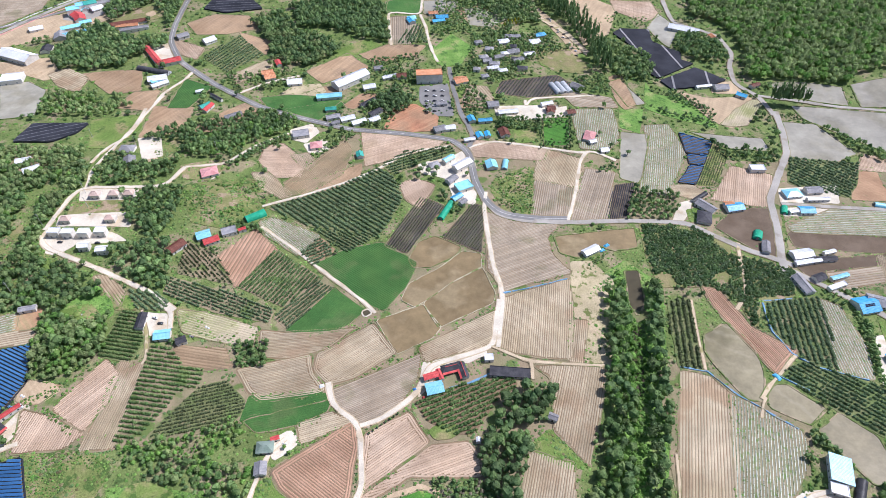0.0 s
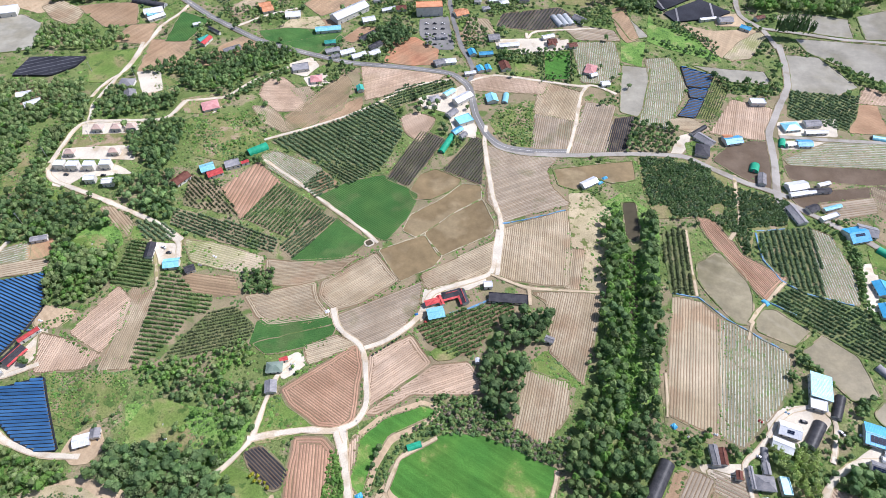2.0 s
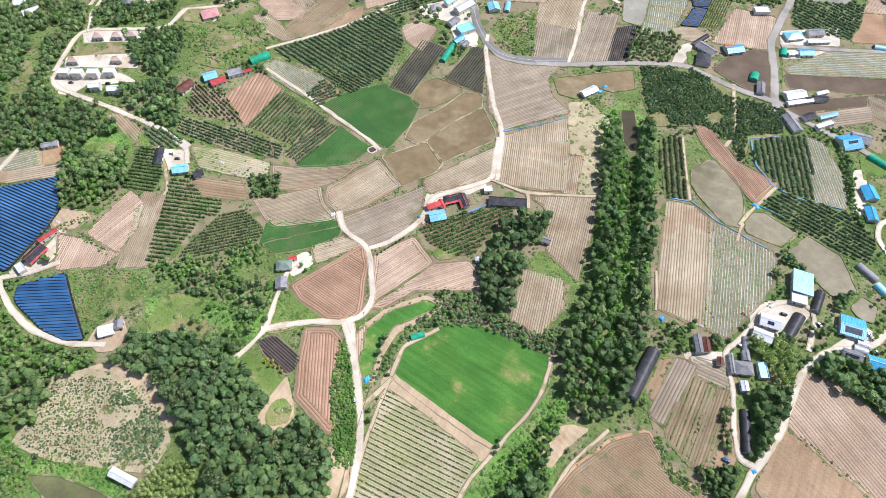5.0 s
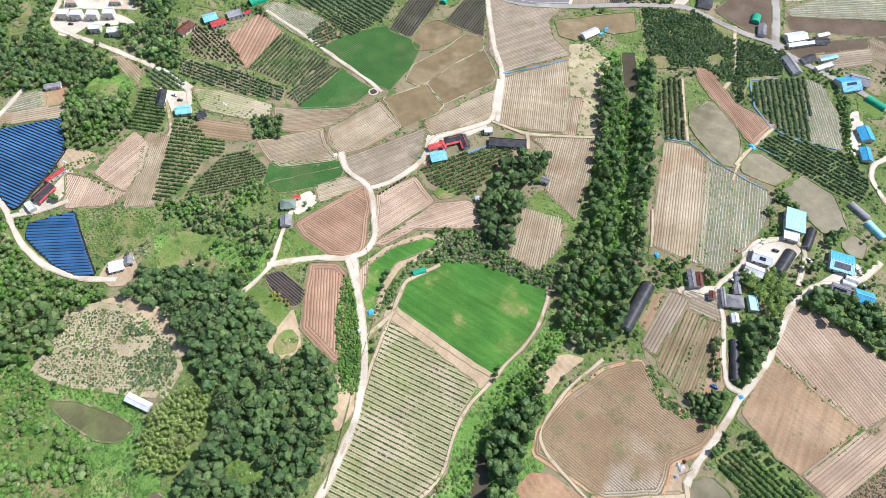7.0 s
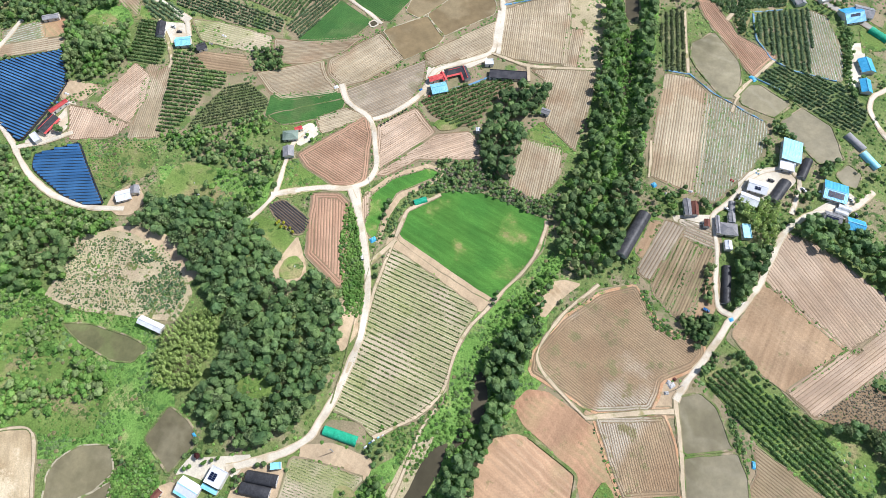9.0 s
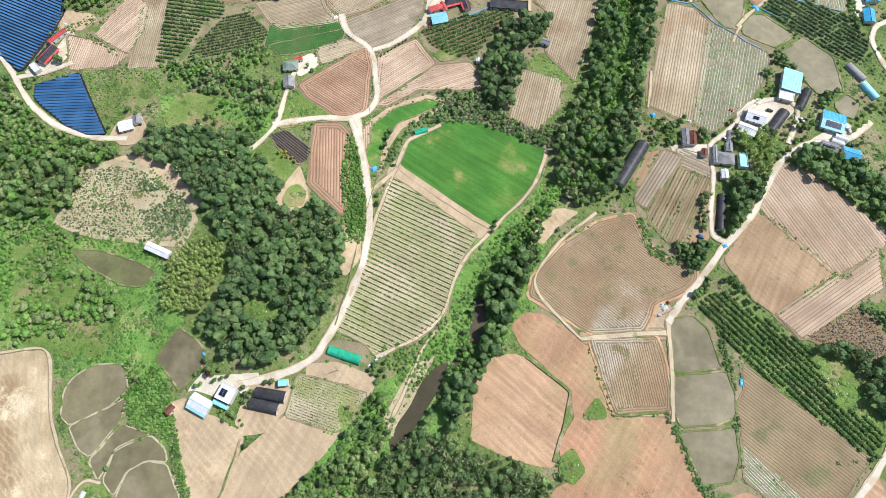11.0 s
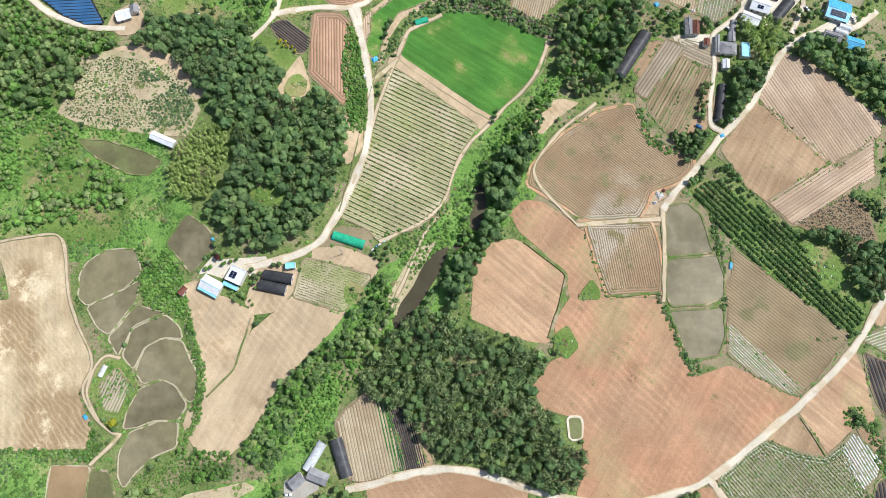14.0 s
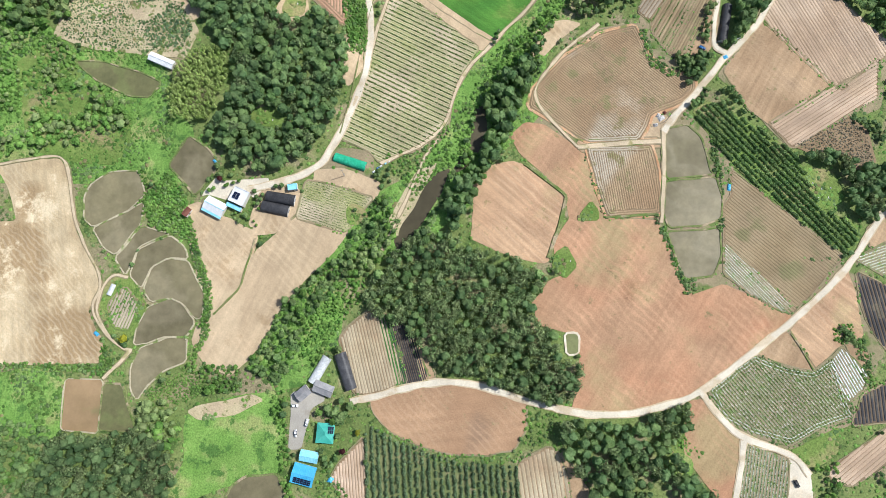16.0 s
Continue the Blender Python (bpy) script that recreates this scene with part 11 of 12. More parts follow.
wood('soil_patch', [(110.7, -104), (113.9, -101.8), (118.3, -103.2), (118.1, -108.4), (114.5, -111.5), (111.5, -109.5)], {'clod': 1}, 0.8, (0.25, 0.55), 'rough patch of rusty soil clods', thin=0.01)
tunnel(185.2, 80.2, 179.9, 54.3, 6, 'tunnel_black')
wood('thicket', [(238.3, 194.2), (243.5, 195.2), (257, 187.3), (257.3, 176.5), (253, 178.4), (245.4, 183.2), (236.1, 185.1)], {'broad': 1, 'dark': 2}, 3, (1.4, 2.6), 'hedge of trees behind a barn')
wood('thicket', [(260, 174.6), (264.1, 174.6), (271.8, 151.3), (266.9, 144.9), (263.1, 156.7)], {'broad': 1, 'dark': 2}, 3, (1.4, 2.6), 'hedge of trees behind a barn')
field('earth', 0, [(-287.6, 220.8), (-282.6, 224), (-265.4, 221.6), (-258.6, 217.8), (-265.6, 209.4), (-281.7, 207.9)])
field('tan', 86, [(-224, 241.6), (-220.9, 242.9), (-215.4, 190.4), (-217.3, 187.8), (-225.3, 187.6), (-223.5, 205)])
road([(-226.1, 286.6), (-215.1, 264.3), (-209.1, 245.3), (-210.1, 239.7)], 2.2, 'dirt')
tree('broad', -61.8, -180.9, 3.6, 1)
tree('broad', -66.1, -178.5, 3.6, 1)
tree('broad', -57.8, -182.7, 3.6, 1)
tree('broad', -59, -185.1, 3.6, 1)
tree('light', -61, -144, 3.4, 1)
tree('light', -62.9, -146.9, 3.4, 1)
tree('light', -98.2, -155.2, 3.4, 1)
field('lush', 0, [(-105.2, -116.3), (-75.4, -102.6), (-61.1, -115.9), (-63.1, -142.1), (-72.9, -145.4), (-81.7, -164.4), (-97.9, -167.8), (-109.9, -142.5)], lift=0.06)
wood('thicket', [(-206.1, 180.9), (-198.4, 183.1), (-166.7, 187), (-138.4, 202.2), (-131.2, 195.7), (-125.3, 183.1), (-156, 172.4), (-195, 166.8)], {'far': 1, 'light': 1, 'bush_lush': 2, 'lush': 1}, 3.2, (1.0, 2.6), 'scrub and young trees below an orchard')
wood('thicket', [(-330.8, 168.4), (-313.5, 164.1), (-299, 155.2), (-280.2, 131.2), (-258.4, 121.7), (-230.1, 116.1), (-221.4, 112), (-226.9, 103.6), (-256.7, 102.2), (-280.4, 106), (-312.9, 113.7)], {'lush': 2, 'light': 2, 'broad': 1}, 3.8, (1.4, 3.0), 'lush green thicket by the road', thin=0.05)
wood('thicket', [(5.5, -32), (7.6, -33.9), (2.1, -50.4), (-6.9, -65), (-16.8, -79.3), (-23.6, -86.5), (-26.1, -85.1), (-19.3, -78.7), (-9.7, -64.3), (-0.8, -49.4)], {'dark': 1, 'broad': 1, 'bush': 1}, 3.2, (1.2, 3.0), 'trees leaning over the stream')
wood('thicket', [(-5.2, -32.2), (-3, -33.3), (-13.8, -48.9), (-24, -67), (-29.1, -75.9), (-31.2, -75.2), (-26.5, -65.9), (-16.3, -47.8)], {'bush_lush': 2, 'bush': 1}, 2.4, (0.6, 1.4), 'weeds along the stream')
wood('thicket', [(149.9, 476), (178.8, 483.7), (181.7, 474.8), (149.7, 467.1)], {'far': 1, 'bush_dark': 1}, 3.6, (1.2, 2.4), 'dense green hedge between fields')
wood('thicket', [(97.5, 367.7), (105.2, 371.4), (119.8, 370.1), (133.6, 363.2), (135.1, 347.3), (126, 343.8), (123.2, 358.9), (104.3, 362.9)], {'bush': 2, 'bush_lush': 2, 'broad': 1}, 3, (0.8, 2.0), 'shrubs and weeds round a pond')
wood('thicket', [(62.9, 448.3), (88.2, 400.7), (99.2, 384.4), (95, 377), (78, 400.5), (59.6, 435.8)], {'bush': 1}, 3, (0.5, 1.0), 'weeds along a road', thin=0.3)
tree('broad', 228.4, 176.3, 2.4, 1)
tree('broad', 231.1, 174.4, 2.4, 1)
tree('broad', 163.3, 135.1, 2.4, 1)
tree('broad', 166.2, 138.6, 2.4, 1)
tree('broad', 156.9, 133.5, 2.4, 1)
tree('broad', 152.1, 137, 2.4, 1)
tree('broad', 211, 137.4, 2.4, 1)
tree('broad', 216, 133.9, 2.4, 1)
tree('broad', 247.4, 129.7, 2.4, 1)
tree('broad', 252.1, 133.2, 2.4, 1)
tree('broad', 268.8, 137.8, 2.4, 1)
tree('broad', 275.5, 134.3, 2.4, 1)
tree('broad', 288.8, 139.9, 2.4, 1)
tree('broad', 297.3, 148.1, 2.4, 1)
tree('lush', 149.3, 133.6, 2, 1)
tree('lush', 153.5, 130.9, 2, 1)
tree('lush', 177.3, 128, 2, 1)
tree('lush', 254.2, 170.7, 2, 1)
tree('lush', 288.5, 151.6, 2, 1)
tree('lush', 296.2, 157.3, 2, 1)
tarp(153.4, 135.3, 2.4, 1.8, 35, mat='stone', label='small heap of pale rubble in a yard')
tarp(155.3, 132.6, 2.4, 1.8, 35, mat='stone', label='small heap of pale rubble in a yard')
tarp(199.7, 145.5, 2.4, 1.8, 35, mat='roof_red', label='small red water tub in a yard')
tarp(201, 144.6, 2.4, 1.8, 35, mat='roof_red', label='small red water tub in a yard')
tarp(217.9, 150.9, 2.4, 1.8, 35, mat='net_blue', label='small blue plastic drum in a yard')
tarp(219.2, 150, 2.4, 1.8, 35, mat='net_blue', label='small blue plastic drum in a yard')
tarp(169.7, 136.8, 2.4, 1.8, 35, mat='roof_white', label='small white storage box in a yard')
tarp(171.1, 136.4, 2.4, 1.8, 35, mat='roof_white', label='small white storage box in a yard')
tarp(258.7, 136.3, 2.4, 1.8, 35, mat='roof_white', label='small white storage box in a yard')
tarp(260.4, 135.5, 2.4, 1.8, 35, mat='roof_white', label='small white storage box in a yard')
tarp(249.5, 160.2, 2.4, 1.8, 35, mat='roof_grey', label='grey pallet stack in a yard')
tarp(250.8, 159.3, 2.4, 1.8, 35, mat='roof_grey', label='grey pallet stack in a yard')
tarp(-175.3, 274.4, 2.4, 1.8, 35, mat='roof_white', label='small white storage box in a yard')
tarp(-173.3, 273.3, 2.4, 1.8, 35, mat='roof_white', label='small white storage box in a yard')
tarp(-184.2, 265.6, 2.4, 1.8, 35, mat='roof_grey', label='grey pallet stack in a yard')
tarp(-182.4, 265.1, 2.4, 1.8, 35, mat='roof_grey', label='grey pallet stack in a yard')
tarp(-280.5, 212.9, 2.4, 1.8, 35, mat='roof_white', label='small white storage box in a yard')
tarp(-278.6, 212, 2.4, 1.8, 35, mat='roof_white', label='small white storage box in a yard')
tarp(-284.9, 204.8, 2.4, 1.8, 35, mat='net_blue', label='small blue plastic drum in a yard')
tarp(-283.2, 204.3, 2.4, 1.8, 35, mat='net_blue', label='small blue plastic drum in a yard')
tarp(-100.8, 183.7, 2.4, 1.8, 35, mat='stone', label='small heap of pale rubble in a yard')
tarp(-99.2, 183.3, 2.4, 1.8, 35, mat='stone', label='small heap of pale rubble in a yard')
tree('yellow', -109.8, 108.3, 1.5, 1)
tree('yellow', -106.4, 107.1, 1.5, 1)
tree('yellow', -104.9, 103.8, 1.5, 1)
tree('yellow', -101.8, 103.1, 1.5, 1)
field('pale', 0, [(61.1, 62.3), (70.6, 68.2), (80, 70.2), (87.1, 68.2), (73.6, 58.5), (63.9, 46.9), (58.5, 46.9)], lift=0.3)
wood('thicket', [(58.8, 52.6), (65.3, 41.3), (59, 24.6), (53.9, 28.2)], {'dark': 1, 'bush': 1}, 3, (1.0, 2.4), 'trees on the stream bank')
wood('thicket', [(170.2, 81.5), (176.7, 81.4), (170.8, 54.3), (165.2, 54.3)], {'broad': 1, 'dark': 1, 'light': 1}, 3.6, (1.4, 3.0), 'garden trees beside a farm road', thin=0.05)
wood('thicket', [(189.1, 81.4), (202.6, 87.3), (206.1, 77.4), (188.9, 52.4), (181.8, 52.4)], {'broad': 2, 'dark': 1, 'light': 1}, 3.8, (1.6, 3.4), 'garden trees beside a farm road', thin=0.15)
tree('dark', 35.4, 62, 1.8, 1)
tree('dark', 33.9, 58.1, 1.8, 1)
tree('dark', 32.3, 54.2, 1.8, 1)
field('earth', 0, [(-113.4, -47.8), (-91.3, -46.9), (-89.2, -56.6), (-97.6, -65.5), (-111.5, -70), (-118.6, -68.2)])
field('verge', 0, [(-76.1, -28.8), (-71.1, -20.6), (-45.6, -22.8), (-45.2, -39.1), (-60, -37.5), (-74.1, -35.1)])
tree('lush', -117.1, -56.1, 1.6, 1)
tree('lush', -114.1, -59.2, 1.6, 1)
tree('lush', -122.4, -50.6, 1.6, 1)
tree('lush', -124.7, -47.8, 1.6, 1)
tree('lush', -134.3, -43.6, 1.6, 1)
tree('lush', -136.6, -40.8, 1.6, 1)
tree('broad', -113.1, -53.3, 1.9, 1)
tree('broad', -111.9, -50.6, 1.9, 1)
tree('broad', -108.5, -49.2, 1.9, 1)
field('earth', 0, [(-161.3, -59.3), (-152.1, -55.8), (-149.1, -60.3), (-156.3, -66.2)])
wood('thicket', [(-194.7, -57.6), (-192.3, -32.7), (-188.5, -34.5), (-181.5, -57.6), (-184.9, -64.6)], {'weed': 2, 'bush_lush': 1}, 2, (0.8, 1.6), 'tall lush weeds', thin=0.05)
wood('thicket', [(152.4, 44.9), (171, 46.8), (171.2, 35.7), (160.3, 32.8), (149.9, 39.4)], {'bush': 2, 'broad': 1, 'light': 1}, 2.6, (1.0, 2.4), 'hedge of shrubs between fields')

# village plots and gardens
field('yard', 0, [(-327.9, 421.7), (-280.3, 425), (-274.4, 411.2), (-321.6, 405.2)])
field('dry', 0, [(-326.7, 402.7), (-274.8, 407.9), (-272.5, 393), (-323.1, 387.1)])
field('yard', 0, [(-329.6, 384.7), (-271.8, 390.7), (-267.9, 375.2), (-326.4, 372.8)])
field('dry', 0, [(-249.7, 462.4), (-220.4, 473.7), (-208.8, 463.5), (-219.9, 443.2), (-241.8, 443.2)])
field('yard', 0, [(-233.8, 452.6), (-224.2, 460.6), (-212.5, 456.1), (-216.2, 445.2), (-226, 442.7)])
field('yard', 0, [(-307.6, 506.6), (-288.8, 511.3), (-275.8, 477.9), (-290.1, 471.6)])
field('olive', 56, [(-148.9, 442), (-125.5, 476.1), (-102.1, 514.4), (-93.4, 495.8), (-99, 459.9), (-127.3, 431.1), (-142.4, 427.7)], spacing=1.8)
field('pale', 0, [(-416.9, 476.7), (-399.8, 478.4), (-381.8, 464.9), (-384.6, 443.9), (-402.7, 450.6)])
field('rough', 0, [(-298.9, 510.9), (-284.4, 515.6), (-259.7, 508.4), (-255.4, 477.1), (-273.5, 470.4)])
field('rough', 0, [(-369, 353), (-349.3, 363.3), (-324.9, 344.7), (-317.4, 308), (-337.4, 301.8)])
field('dry', 0, [(-351.9, 336), (-335, 340.6), (-324.4, 320.1), (-337.8, 313.8)], lift=0.34)
field('yard', 0, [(-158.6, 528.8), (-139.9, 539.8), (-131.2, 527), (-141.4, 509.8), (-153.4, 514.1)])
field('yard', 0, [(-140.7, 505), (-122, 513.6), (-117, 496.7), (-133, 490.3)])
building(-9.6, 473.1, 9.8, 7.7, 25, 'hip', top='roof_grey', label='grey-roofed village house among trees', over=0.5)
building(4.3, 481.7, 12.3, 6.0, 44, 'gable', top='roof_sky', label='pale blue metal-roofed workshop in a farmstead', over=0.4, h=4)
building(17.5, 472.3, 19.6, 8.6, 41, 'gable', top='roof_white', label='white metal-roofed workshop beside the road', over=0.5, h=5)
building(7.2, 451.4, 11.4, 7.0, 49, 'gable', top='roof_grey', label='grey shed beside the road', over=0.5, name='shed')
building(18.5, 440.6, 14.9, 10.7, 28, 'flat', top='roof_sky', label='pale blue-roofed workshop beside the road', over=0.5, h=4, name='workshop')
building(12.1, 425.7, 10.9, 5.9, 43, 'gable', top='roof_blue', label='bright blue-roofed shed in a farmstead', over=0.4, name='shed')
building(17.5, 419.4, 7.5, 4.7, 50, 'gable', top='roof_grey', label='small grey shed in a farmstead', over=0.3, name='shed')
tree('dark', 1.5, 424.5, 3.4, 1)
tree('dark', -0.7, 430.9, 3.4, 1)
tree('dark', -23.3, 463.8, 3.4, 1)
tree('dark', -19.7, 470.8, 3.4, 1)
tree('dark', -27.5, 474.2, 3.4, 1)
tree('dark', -15.1, 462.2, 3.4, 1)
tree('dark', -7, 465.9, 3.4, 1)
tree('dark', -9.5, 455.5, 3.4, 1)
tree('dark', -24.6, 453.5, 3.4, 1)
tree('far', -29.4, 483, 3, 1)
tree('far', -22.3, 486.8, 3, 1)
tree('far', -7.4, 492.6, 3, 1)
tree('far', -1.3, 498.3, 3, 1)
tree('far', 21.8, 459.5, 3, 1)
tree('far', 25.3, 473.5, 3, 1)
wood('thicket', [(49.6, 456.5), (86.1, 474.6), (80.9, 408.2), (72.7, 400.4), (53.1, 415.6), (44.6, 439.6)], {'bush_lush': 2, 'bush': 1, 'light': 1}, 3.6, (0.7, 1.9), 'tall weeds and shrubs on fallow ground', thin=0.4)
wood('thicket', [(29.3, 560.3), (101.7, 553.7), (97.2, 515.6), (67, 518.8), (29.8, 529.7)], {'far_dark': 2, 'far': 2, 'bush': 2}, 5, (1.4, 3.0), 'village trees and gardens', thin=0.38)
wood('thicket', [(99.1, 557.8), (103.3, 557.9), (101.3, 510), (126.2, 508.6), (133.7, 562.8), (137.3, 562.9), (129.8, 501.1), (96, 502.3)], {'bush_dark': 1, 'cone': 1}, 3.2, (1.1, 1.9), 'clipped dark hedge round a lawn')
field('barley', 0, [(106.9, 558), (130.8, 558.6), (125.5, 512.4), (103.7, 511.9)], lift=0.3)
field('yard', 0, [(55.3, 580.2), (122.7, 584.1), (120.9, 566.8), (57.5, 563.1)])
wood('thicket', [(-27.2, 589.1), (11.5, 590.1), (13.8, 564.2), (-22.2, 563.3)], {'far': 1, 'bush_dark': 1}, 8, (1.2, 2.2), 'young trees between parked cars', thin=0.35)
wood('thicket', [(-87.9, 546.8), (-57.7, 535.5), (-59.4, 525.5), (-86.8, 534.6)], {'far': 1, 'bush': 1, 'light': 1}, 4.2, (1.2, 2.6), 'dense green hedge between fields')
wood('thicket', [(-130.1, 510.3), (-87.4, 541.7), (-80.7, 531.8), (-116.5, 492), (-126.9, 486.9)], {'far': 1, 'bush': 1, 'light': 1}, 4.4, (1.2, 2.8), 'dense green hedge between fields', thin=0.2)
wood('thicket', [(-214.6, 472.3), (-204.3, 487), (-163.2, 521.5), (-158.7, 511.9), (-195.6, 471.8), (-209.5, 461.7)], {'far_dark': 1, 'far': 1}, 3.8, (1.6, 2.8), 'dense green hedge between fields')
wood('thicket', [(-294.4, 460.1), (-253.1, 474.4), (-252.8, 467.8), (-292, 452.8)], {'far_dark': 1, 'far': 1}, 3.8, (1.6, 3.0), 'dense green hedge between fields')
wood('thicket', [(-249.6, 433.9), (-193.8, 438.5), (-160.7, 428.8), (-163.7, 416.5), (-194.4, 394.5), (-229.9, 398.8)], {'bush': 2, 'bush_lush': 2, 'light': 1}, 5.5, (0.8, 2.0), 'scattered shrubs on rough grass', thin=0.5)
wood('thicket', [(-191.2, 380), (-174.2, 392.6), (-166.7, 384.5), (-181.8, 370.2)], {'bush': 1, 'far': 1}, 3.6, (1.2, 2.4), 'garden shrubs round a farmhouse')

# hedges, lawns and yards among the near fields
wood('thicket', [(-159.7, -71.1), (-157.5, -82.2), (-152.6, -95.2), (-146.1, -105.8), (-146, -124.5), (-146.6, -132.6), (-141.7, -132.6), (-140.7, -120.4), (-140.2, -107.9), (-145, -97.3), (-150.6, -86.5), (-154.3, -71)], {'bush_lush': 3, 'bush': 2, 'lush': 1}, 1.7, (0.8, 1.6), 'continuous green hedge beside flooded paddies')
field('lawn', 0, [(-58.7, -59.2), (-55.6, -56.9), (-50.9, -59.1), (-47.7, -63.6), (-51.6, -67), (-56.7, -67.1)], lift=0.5)
tree('broad', -54.2, -59.4, 1.6, 1)
wood('thicket', [(-62.3, -97.7), (-55.1, -86.9), (-34, -79.1), (-29.3, -84.5), (-43.3, -97.6), (-56.4, -103)], {'light': 5, 'lush': 1}, 4.0, (2.0, 3.6), 'clump of pale yellow-green willows beside the stream')
field('earth', 0, [(-227.9, 121.1), (-226, 129.9), (-214, 137.7), (-206.1, 125), (-211.5, 116.3), (-220.7, 115)], lift=0.3)
tarp(-214.8, 135.1, 7, 4, 20, mat='tunnel_black', label='black sheet over stacked goods in a yard')
tarp(-210.8, 130.6, 5, 4, 70, mat='tunnel_black', label='black sheet over stacked goods in a yard')
tarp(-224.6, 127, 2.6, 2, 30, mat='roof_grey', label='grey pallet stack in a yard')
road([(252.1, 371.5), (245.9, 347.5), (242.5, 324.7), (236.8, 309.4), (225.8, 296.7)], 3.2, 'dirt')
grave(-176.5, 139.5, 2.4)

field('sand', 0, [(-147.4, -181.8), (-142.8, -179), (-129.5, -177.6), (-112.1, -173), (-107.5, -174.4), (-120.2, -181.5), (-135.6, -183.7), (-142.1, -185.3)], lift=0.5)

# the far village: rail line, school, works and paddies
road([(-575, 728.2), (-561.2, 749.8), (-548.1, 774.7), (-527.5, 809.2), (-505.3, 838.8)], 7, 'slab')
fence([(-582, 741.4), (-566.8, 760.7), (-553.7, 786.2), (-531.8, 818.5), (-513.9, 839.5)], mat='rail_wall', high=2.2, label='pale concrete wall beside a rail line')
fence([(-569.3, 726.8), (-557.7, 742.8), (-543.3, 770.2), (-523.3, 800.1), (-498.2, 828.6)], mat='roof_rose', high=1.6, label='red and white barrier beside a road')
field('earth', 0, [(-549.1, 725.9), (-539.8, 752.5), (-507.1, 781.8), (-492.6, 767), (-498.7, 746), (-521.9, 731), (-532.9, 713.2)])
field('slab', 0, [(-503.2, 773.2), (-502.7, 801.7), (-470.6, 821.9), (-435.6, 809.6), (-449.3, 789.3), (-473.7, 765.4)])
field('dry', 0, [(-444.8, 764.8), (-413.2, 778.3), (-386.3, 792.5), (-368.4, 777.7), (-368.6, 765.6), (-400.4, 756.8), (-421.6, 744.7), (-434.2, 750.9)])
field('earth', 0, [(-392.4, 775.3), (-386.3, 780.6), (-379.9, 772.9), (-385.1, 766.6)])
building(-406.6, 748.9, 44, 9, 22, 'gable', top='roof_brown', label='long school building with a brown roof', over=0.4, h=4, name='school')
building(-393.7, 733.8, 34, 7, 22, 'gable', top='roof_grey', label='long grey-roofed school wing', over=0.4, h=4, name='school')
building(-495.5, 788.3, 16, 13, 30, 'flat', top='roof_sky', label='block with a flat coloured roof and red walls', over=0.4, h=8, name='workshop')
building(-488.1, 800.3, 16, 13, 30, 'flat', top='roof_sky', label='block with a flat coloured roof and red walls', over=0.4, h=8, name='workshop')
building(-478.3, 803.8, 16, 13, 30, 'flat', top='roof_teal', label='block with a flat coloured roof and red walls', over=0.4, h=8, name='workshop')
building(-469.7, 809.7, 30, 9, 30, 'gable', top='roof_grey', label='long grey works hall', over=0.4, h=5, name='workshop')
building(-479.1, 744.9, 26, 9, 32, 'gable', top='roof_sky', label='long pale blue roofed shed', over=0.4, h=4, name='shed')
building(-466.2, 756.8, 14, 8, 32, 'gable', top='roof_sky', label='pale blue roofed shed', over=0.4, h=4, name='shed')
building(-328.5, 623, 20, 12, 20, 'gable', top='roof_white', label='white-roofed farm shed beside a lane', over=0.4, h=4, name='shed')
building(-45.2, 773.1, 11, 9, 12, 'hip', top='roof_sky', label='house with a light blue roof among crops', over=0.4, h=3, name='house')
building(-5.9, 782.2, 16, 9, 10, 'gable', top='roof_blue', label='house with a bright blue roof among crops', over=0.4, h=3, name='house')
building(-17.6, 790.2, 12, 8, 10, 'gable', top='roof_orange', label='house with an orange roof among crops', over=0.4, h=3, name='house')
building(-206.7, 640.2, 13, 9, 20, 'gable', top='roof_orange', label='orange-roofed farmhouse beside a field', over=0.4, h=4, name='house')
building(16.1, 634.6, 11, 9, 15, 'hip', top='roof_orange', label='orange-roofed house beside the road', over=0.4, h=3, name='house')
building(123.6, 748.6, 9, 8, 20, 'hip', top='roof_blue', label='house with a bright blue roof among trees', over=0.4, h=3, name='house')
building(115, 574.2, 9, 8, 10, 'gable', top='roof_brown', label='brown-roofed house in a pale yard', over=0.4, h=4, name='house')
building(150.4, 621.2, 14, 8, 320, 'gable', top='roof_grey', label='grey shed beside greenhouses', over=0.4, h=4, name='shed')
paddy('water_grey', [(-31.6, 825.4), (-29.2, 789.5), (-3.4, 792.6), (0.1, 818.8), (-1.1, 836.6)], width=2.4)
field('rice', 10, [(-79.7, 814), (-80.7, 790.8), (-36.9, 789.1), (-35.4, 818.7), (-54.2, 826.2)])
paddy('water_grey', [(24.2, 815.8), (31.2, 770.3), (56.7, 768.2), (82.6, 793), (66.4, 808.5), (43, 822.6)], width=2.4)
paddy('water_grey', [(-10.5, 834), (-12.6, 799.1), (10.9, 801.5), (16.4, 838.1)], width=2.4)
road([(-67.8, 710.1), (-72.2, 747.5), (-77.4, 787.6), (-34.2, 786.6), (-33.2, 834)], 4, 'concrete')
road([(-34.2, 786.6), (-27.1, 761.4), (-18.2, 706.7), (-9.3, 675.5)], 4, 'concrete')
orchard(80, [(-38.5, 764.6), (-48.9, 718.8), (-22.7, 719.1), (-32.2, 763.1)], gap=4.0, wide=3.0, along=2.0)
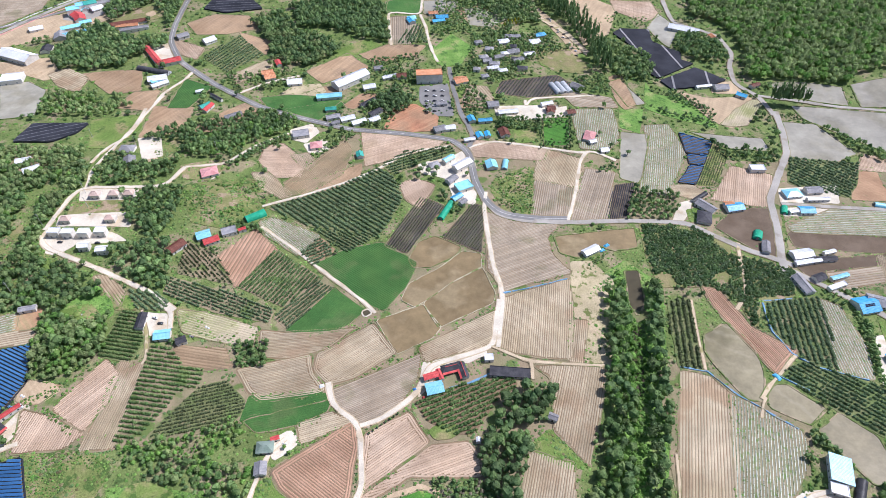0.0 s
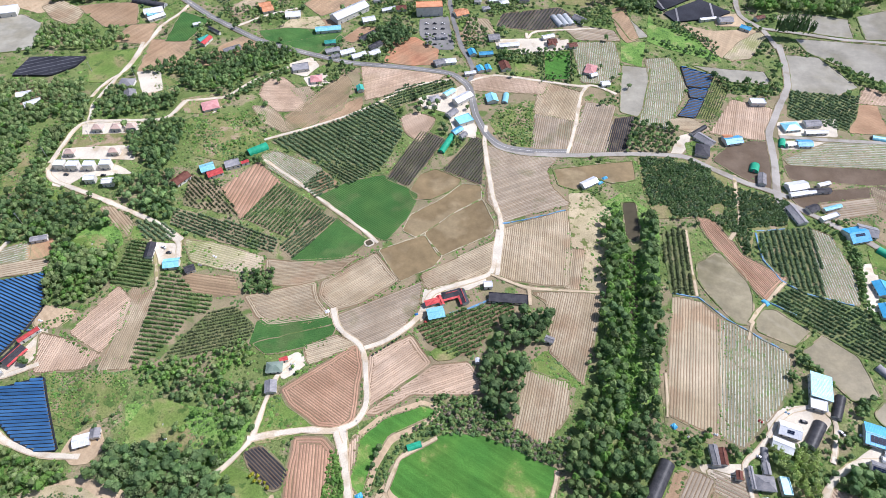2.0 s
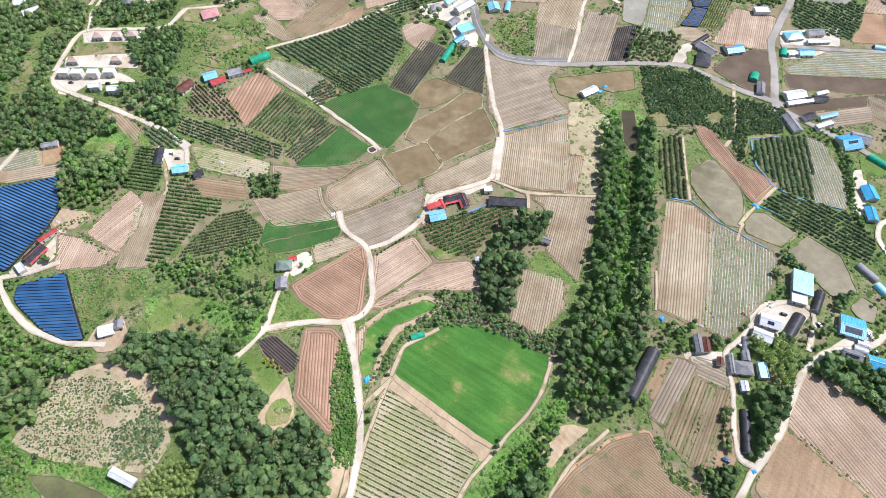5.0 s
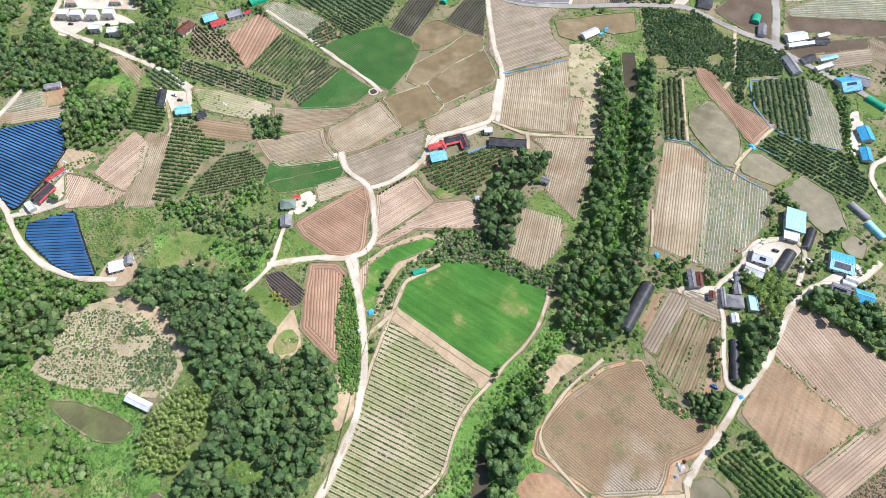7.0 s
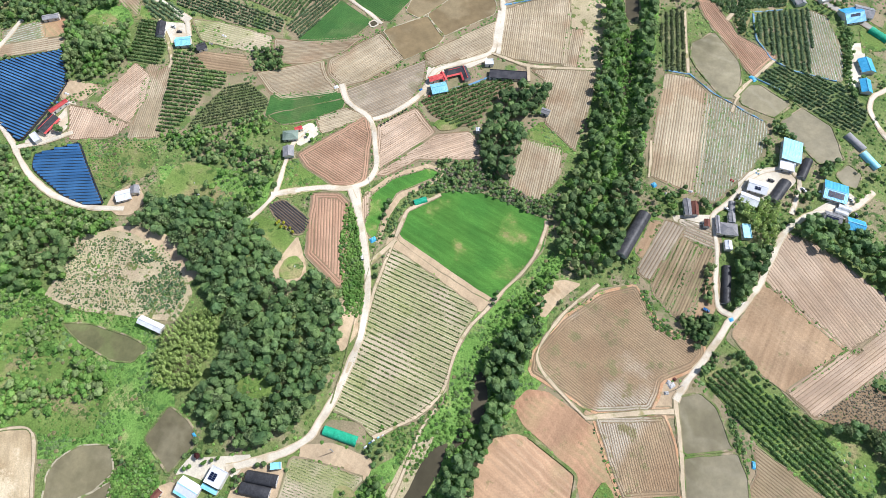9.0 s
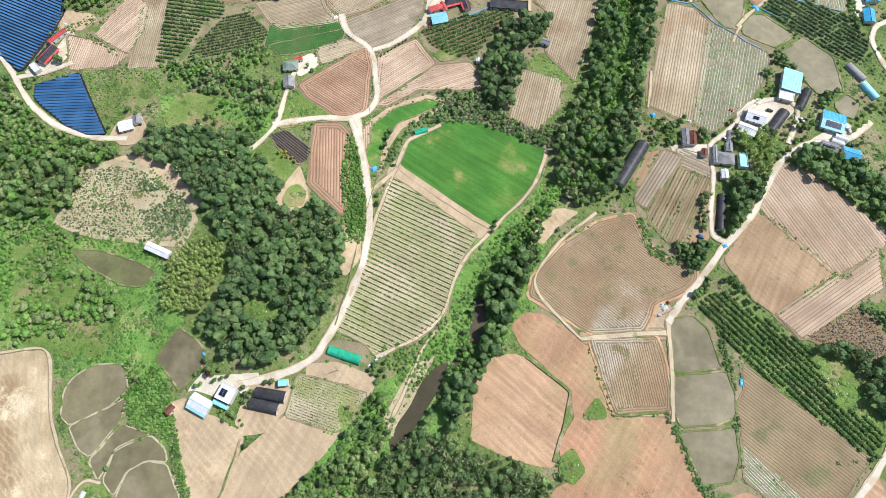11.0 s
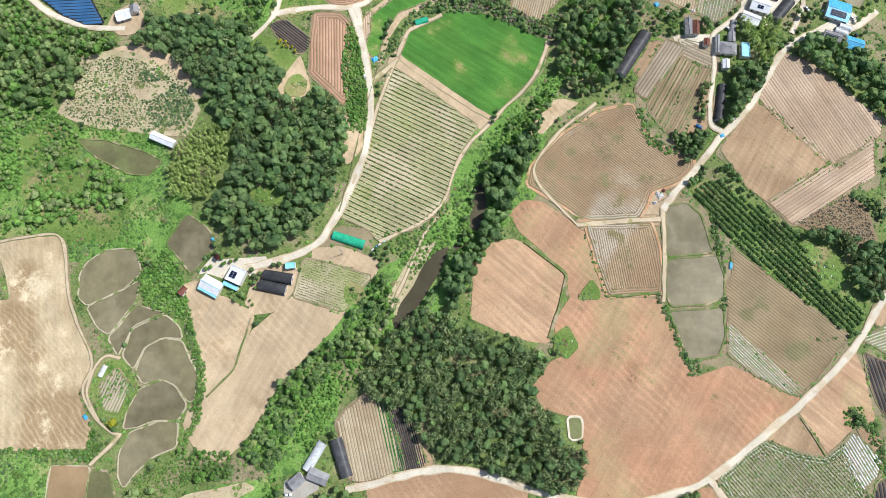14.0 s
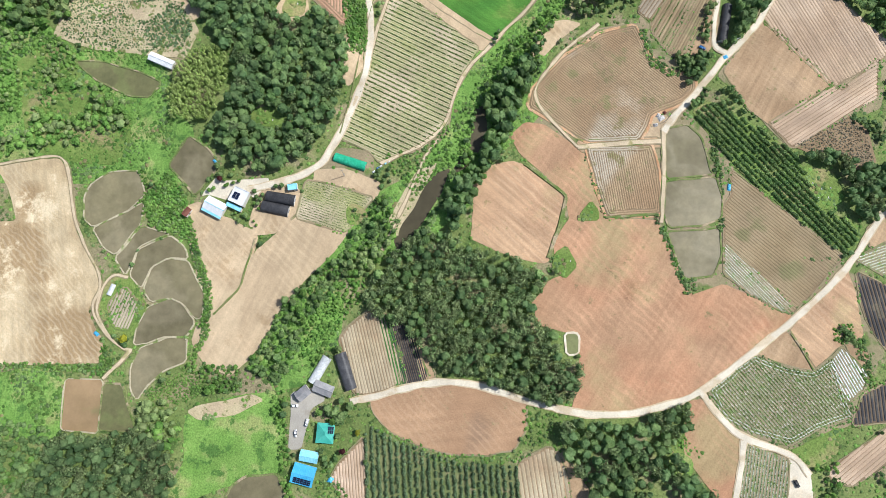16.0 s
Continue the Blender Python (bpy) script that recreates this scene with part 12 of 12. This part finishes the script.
field('sand', 0, [(113.8, 724.7), (126.7, 730.3), (148.1, 705.6), (167.8, 677.1), (168, 663.2), (144.5, 660.4), (127.1, 690.4)])
field('bare', 0, [(192.6, 645.7), (204.8, 650.2), (209.5, 585.9), (197.6, 579.8), (191.5, 603.4)])
wood('wood', [(111.2, 869.5), (136.4, 820.2), (157.8, 779.9), (170.8, 728.8), (176.6, 658.8), (197.7, 654.6), (198.8, 734.4), (181.9, 803.6), (158.7, 871.9)], {'cone': 3, 'far_dark': 1}, 5.4, (2.4, 4.4), 'long belt of tall dark conifers beside a dry river', high=1.5)
wood('thicket', [(67, 769.2), (83.1, 781.7), (104.9, 794.8), (105.3, 784.5), (85.1, 771.9), (67.8, 761.3)], {'yellow': 1, 'light': 2}, 4.2, (1.4, 2.2), 'row of yellow-green poplars', high=2.0)
field('earth', 0, [(111.7, 843.6), (119.9, 844.2), (143.6, 790.9), (162.8, 741.7), (167.4, 706), (159.5, 700.9), (151.8, 733.6), (137.1, 779.3), (117.6, 819.3)])
car(129.7, 825.7, 202, 'car_white')
car(131.9, 815.6, 205, 'car_dark')
car(139.1, 795, 30, 'car_white')
car(139.6, 790.9, 88, 'car_white')
car(139.4, 773, 13, 'car_dark')
car(146.1, 765.2, 99, 'car_white')
car(145.4, 757.8, 190, 'car_white')
car(152.2, 752.2, 198, 'car_dark')
car(150.6, 743.8, 143, 'car_white')
car(156.9, 727.6, 280, 'car_white')
car(153.6, 724.9, 159, 'car_dark')
car(157.1, 714.4, 147, 'car_white')
car(161.4, 707.9, 132, 'car_white')
car(160.8, 696.5, 143, 'car_dark')

field('lawn', 0, [(-6.3, 193.6), (-3.2, 196.2), (9.3, 197.8), (10.5, 193.8), (5.1, 190), (-3.2, 189.9)], lift=0.5)
for x, y in ((-61.3, -178.8), (-56.2, -181.9), (-53.1, -177.1), (-65.3, -181.2), (-91.2, -176.8), (-92.2, -182.4), (-58.2, -174)):
    tree('dark' if x < -60 else 'broad', x, y, 2.6 + (x * 7 % 10) * 0.08)
field('sand', 0, [(-4.9, -28.9), (-15.9, -35.5), (-24.1, -50.5), (-32.2, -65.2), (-28.2, -74.7), (-27.3, -67.5), (-20.3, -57.8), (-14.5, -45.4)], lift=0.4)
for x, y, a, b, mat in ((-43.6, -34.7, 3.2, 1.6, 'roof_white'), (-41.2, -32.6, 2.2, 1.8, 'car_blue'), (-39.4, -31.1, 3.0, 1.5, 'roof_white'), (-36.4, -29.3, 2.6, 1.4, 'roof_sky'), (-34, -28, 2.4, 1.2, 'roof_white')):
    tarp(x, y, a, b, 35, mat=mat, label='crumpled farm sheeting heaped at the end of a field')
wood('thicket', [(-197.7, 96.3), (-178.7, 87.8), (-162.5, 63.8), (-163.3, 48.8), (-174.7, 42.9), (-186, 47.6), (-180, 66), (-192, 84)], {'bush_dark': 2, 'bush': 2}, 2.6, (0.6, 1.1), 'close rows of dark shrubs on a dry plot')
wood('thicket', [(-122.3, 84), (-116.5, 82.4), (-112.8, 85.6), (-112.6, 90.7), (-110.6, 90.7), (-110.7, 84.6), (-116.4, 80.3), (-122.3, 82)], {'bush': 1}, 1.2, (0.5, 0.8), 'low clipped hedge round a grave')
wood('thicket', [(-58.4, -58.2), (-54.2, -57.6), (-49.8, -61.7), (-52, -66.6), (-57.3, -68.8)], {'bush_lush': 1}, 1.6, (0.7, 1.2), 'patch of lush weeds left standing in a plot')
wood('thicket', [(235.7, -129), (241.3, -124.9), (248.9, -127.2), (248.7, -135.6), (240, -138.4), (235.2, -135.1)], {'bush_lush': 2, 'weed': 1}, 1.8, (0.7, 1.3), 'overgrown green mound in a bare field')
wood('thicket', [(135, -195.5), (141.8, -192.3), (146.5, -197), (141.3, -201.8)], {'bush_lush': 2, 'weed': 1}, 1.8, (0.7, 1.3), 'overgrown green mound in a bare field')
tree('yellow', -191.1, -139.6, 3.4)
building(-159.1, -61.2, 5.4, 3.4, 55, 'gable', top='roof_brown', label='small weathered shed beside a paddy', over=0.2, name='shed')
for k in range(8):
    tree('dark', -46.4 + k * 2.55, 191.7 + k * 2.07, 1.1)

# trees, woods and wild growth on the open ground
for plant, args in PLANTING:
    plant(*args)
for w in WEEDS:
    weeds(*w)
wild(-400, -260, 400, 60, 4.1)
wild(-470, 60, 470, 420, 4.4)
wild(-640, 420, 660, 940, 8.6, far=True)
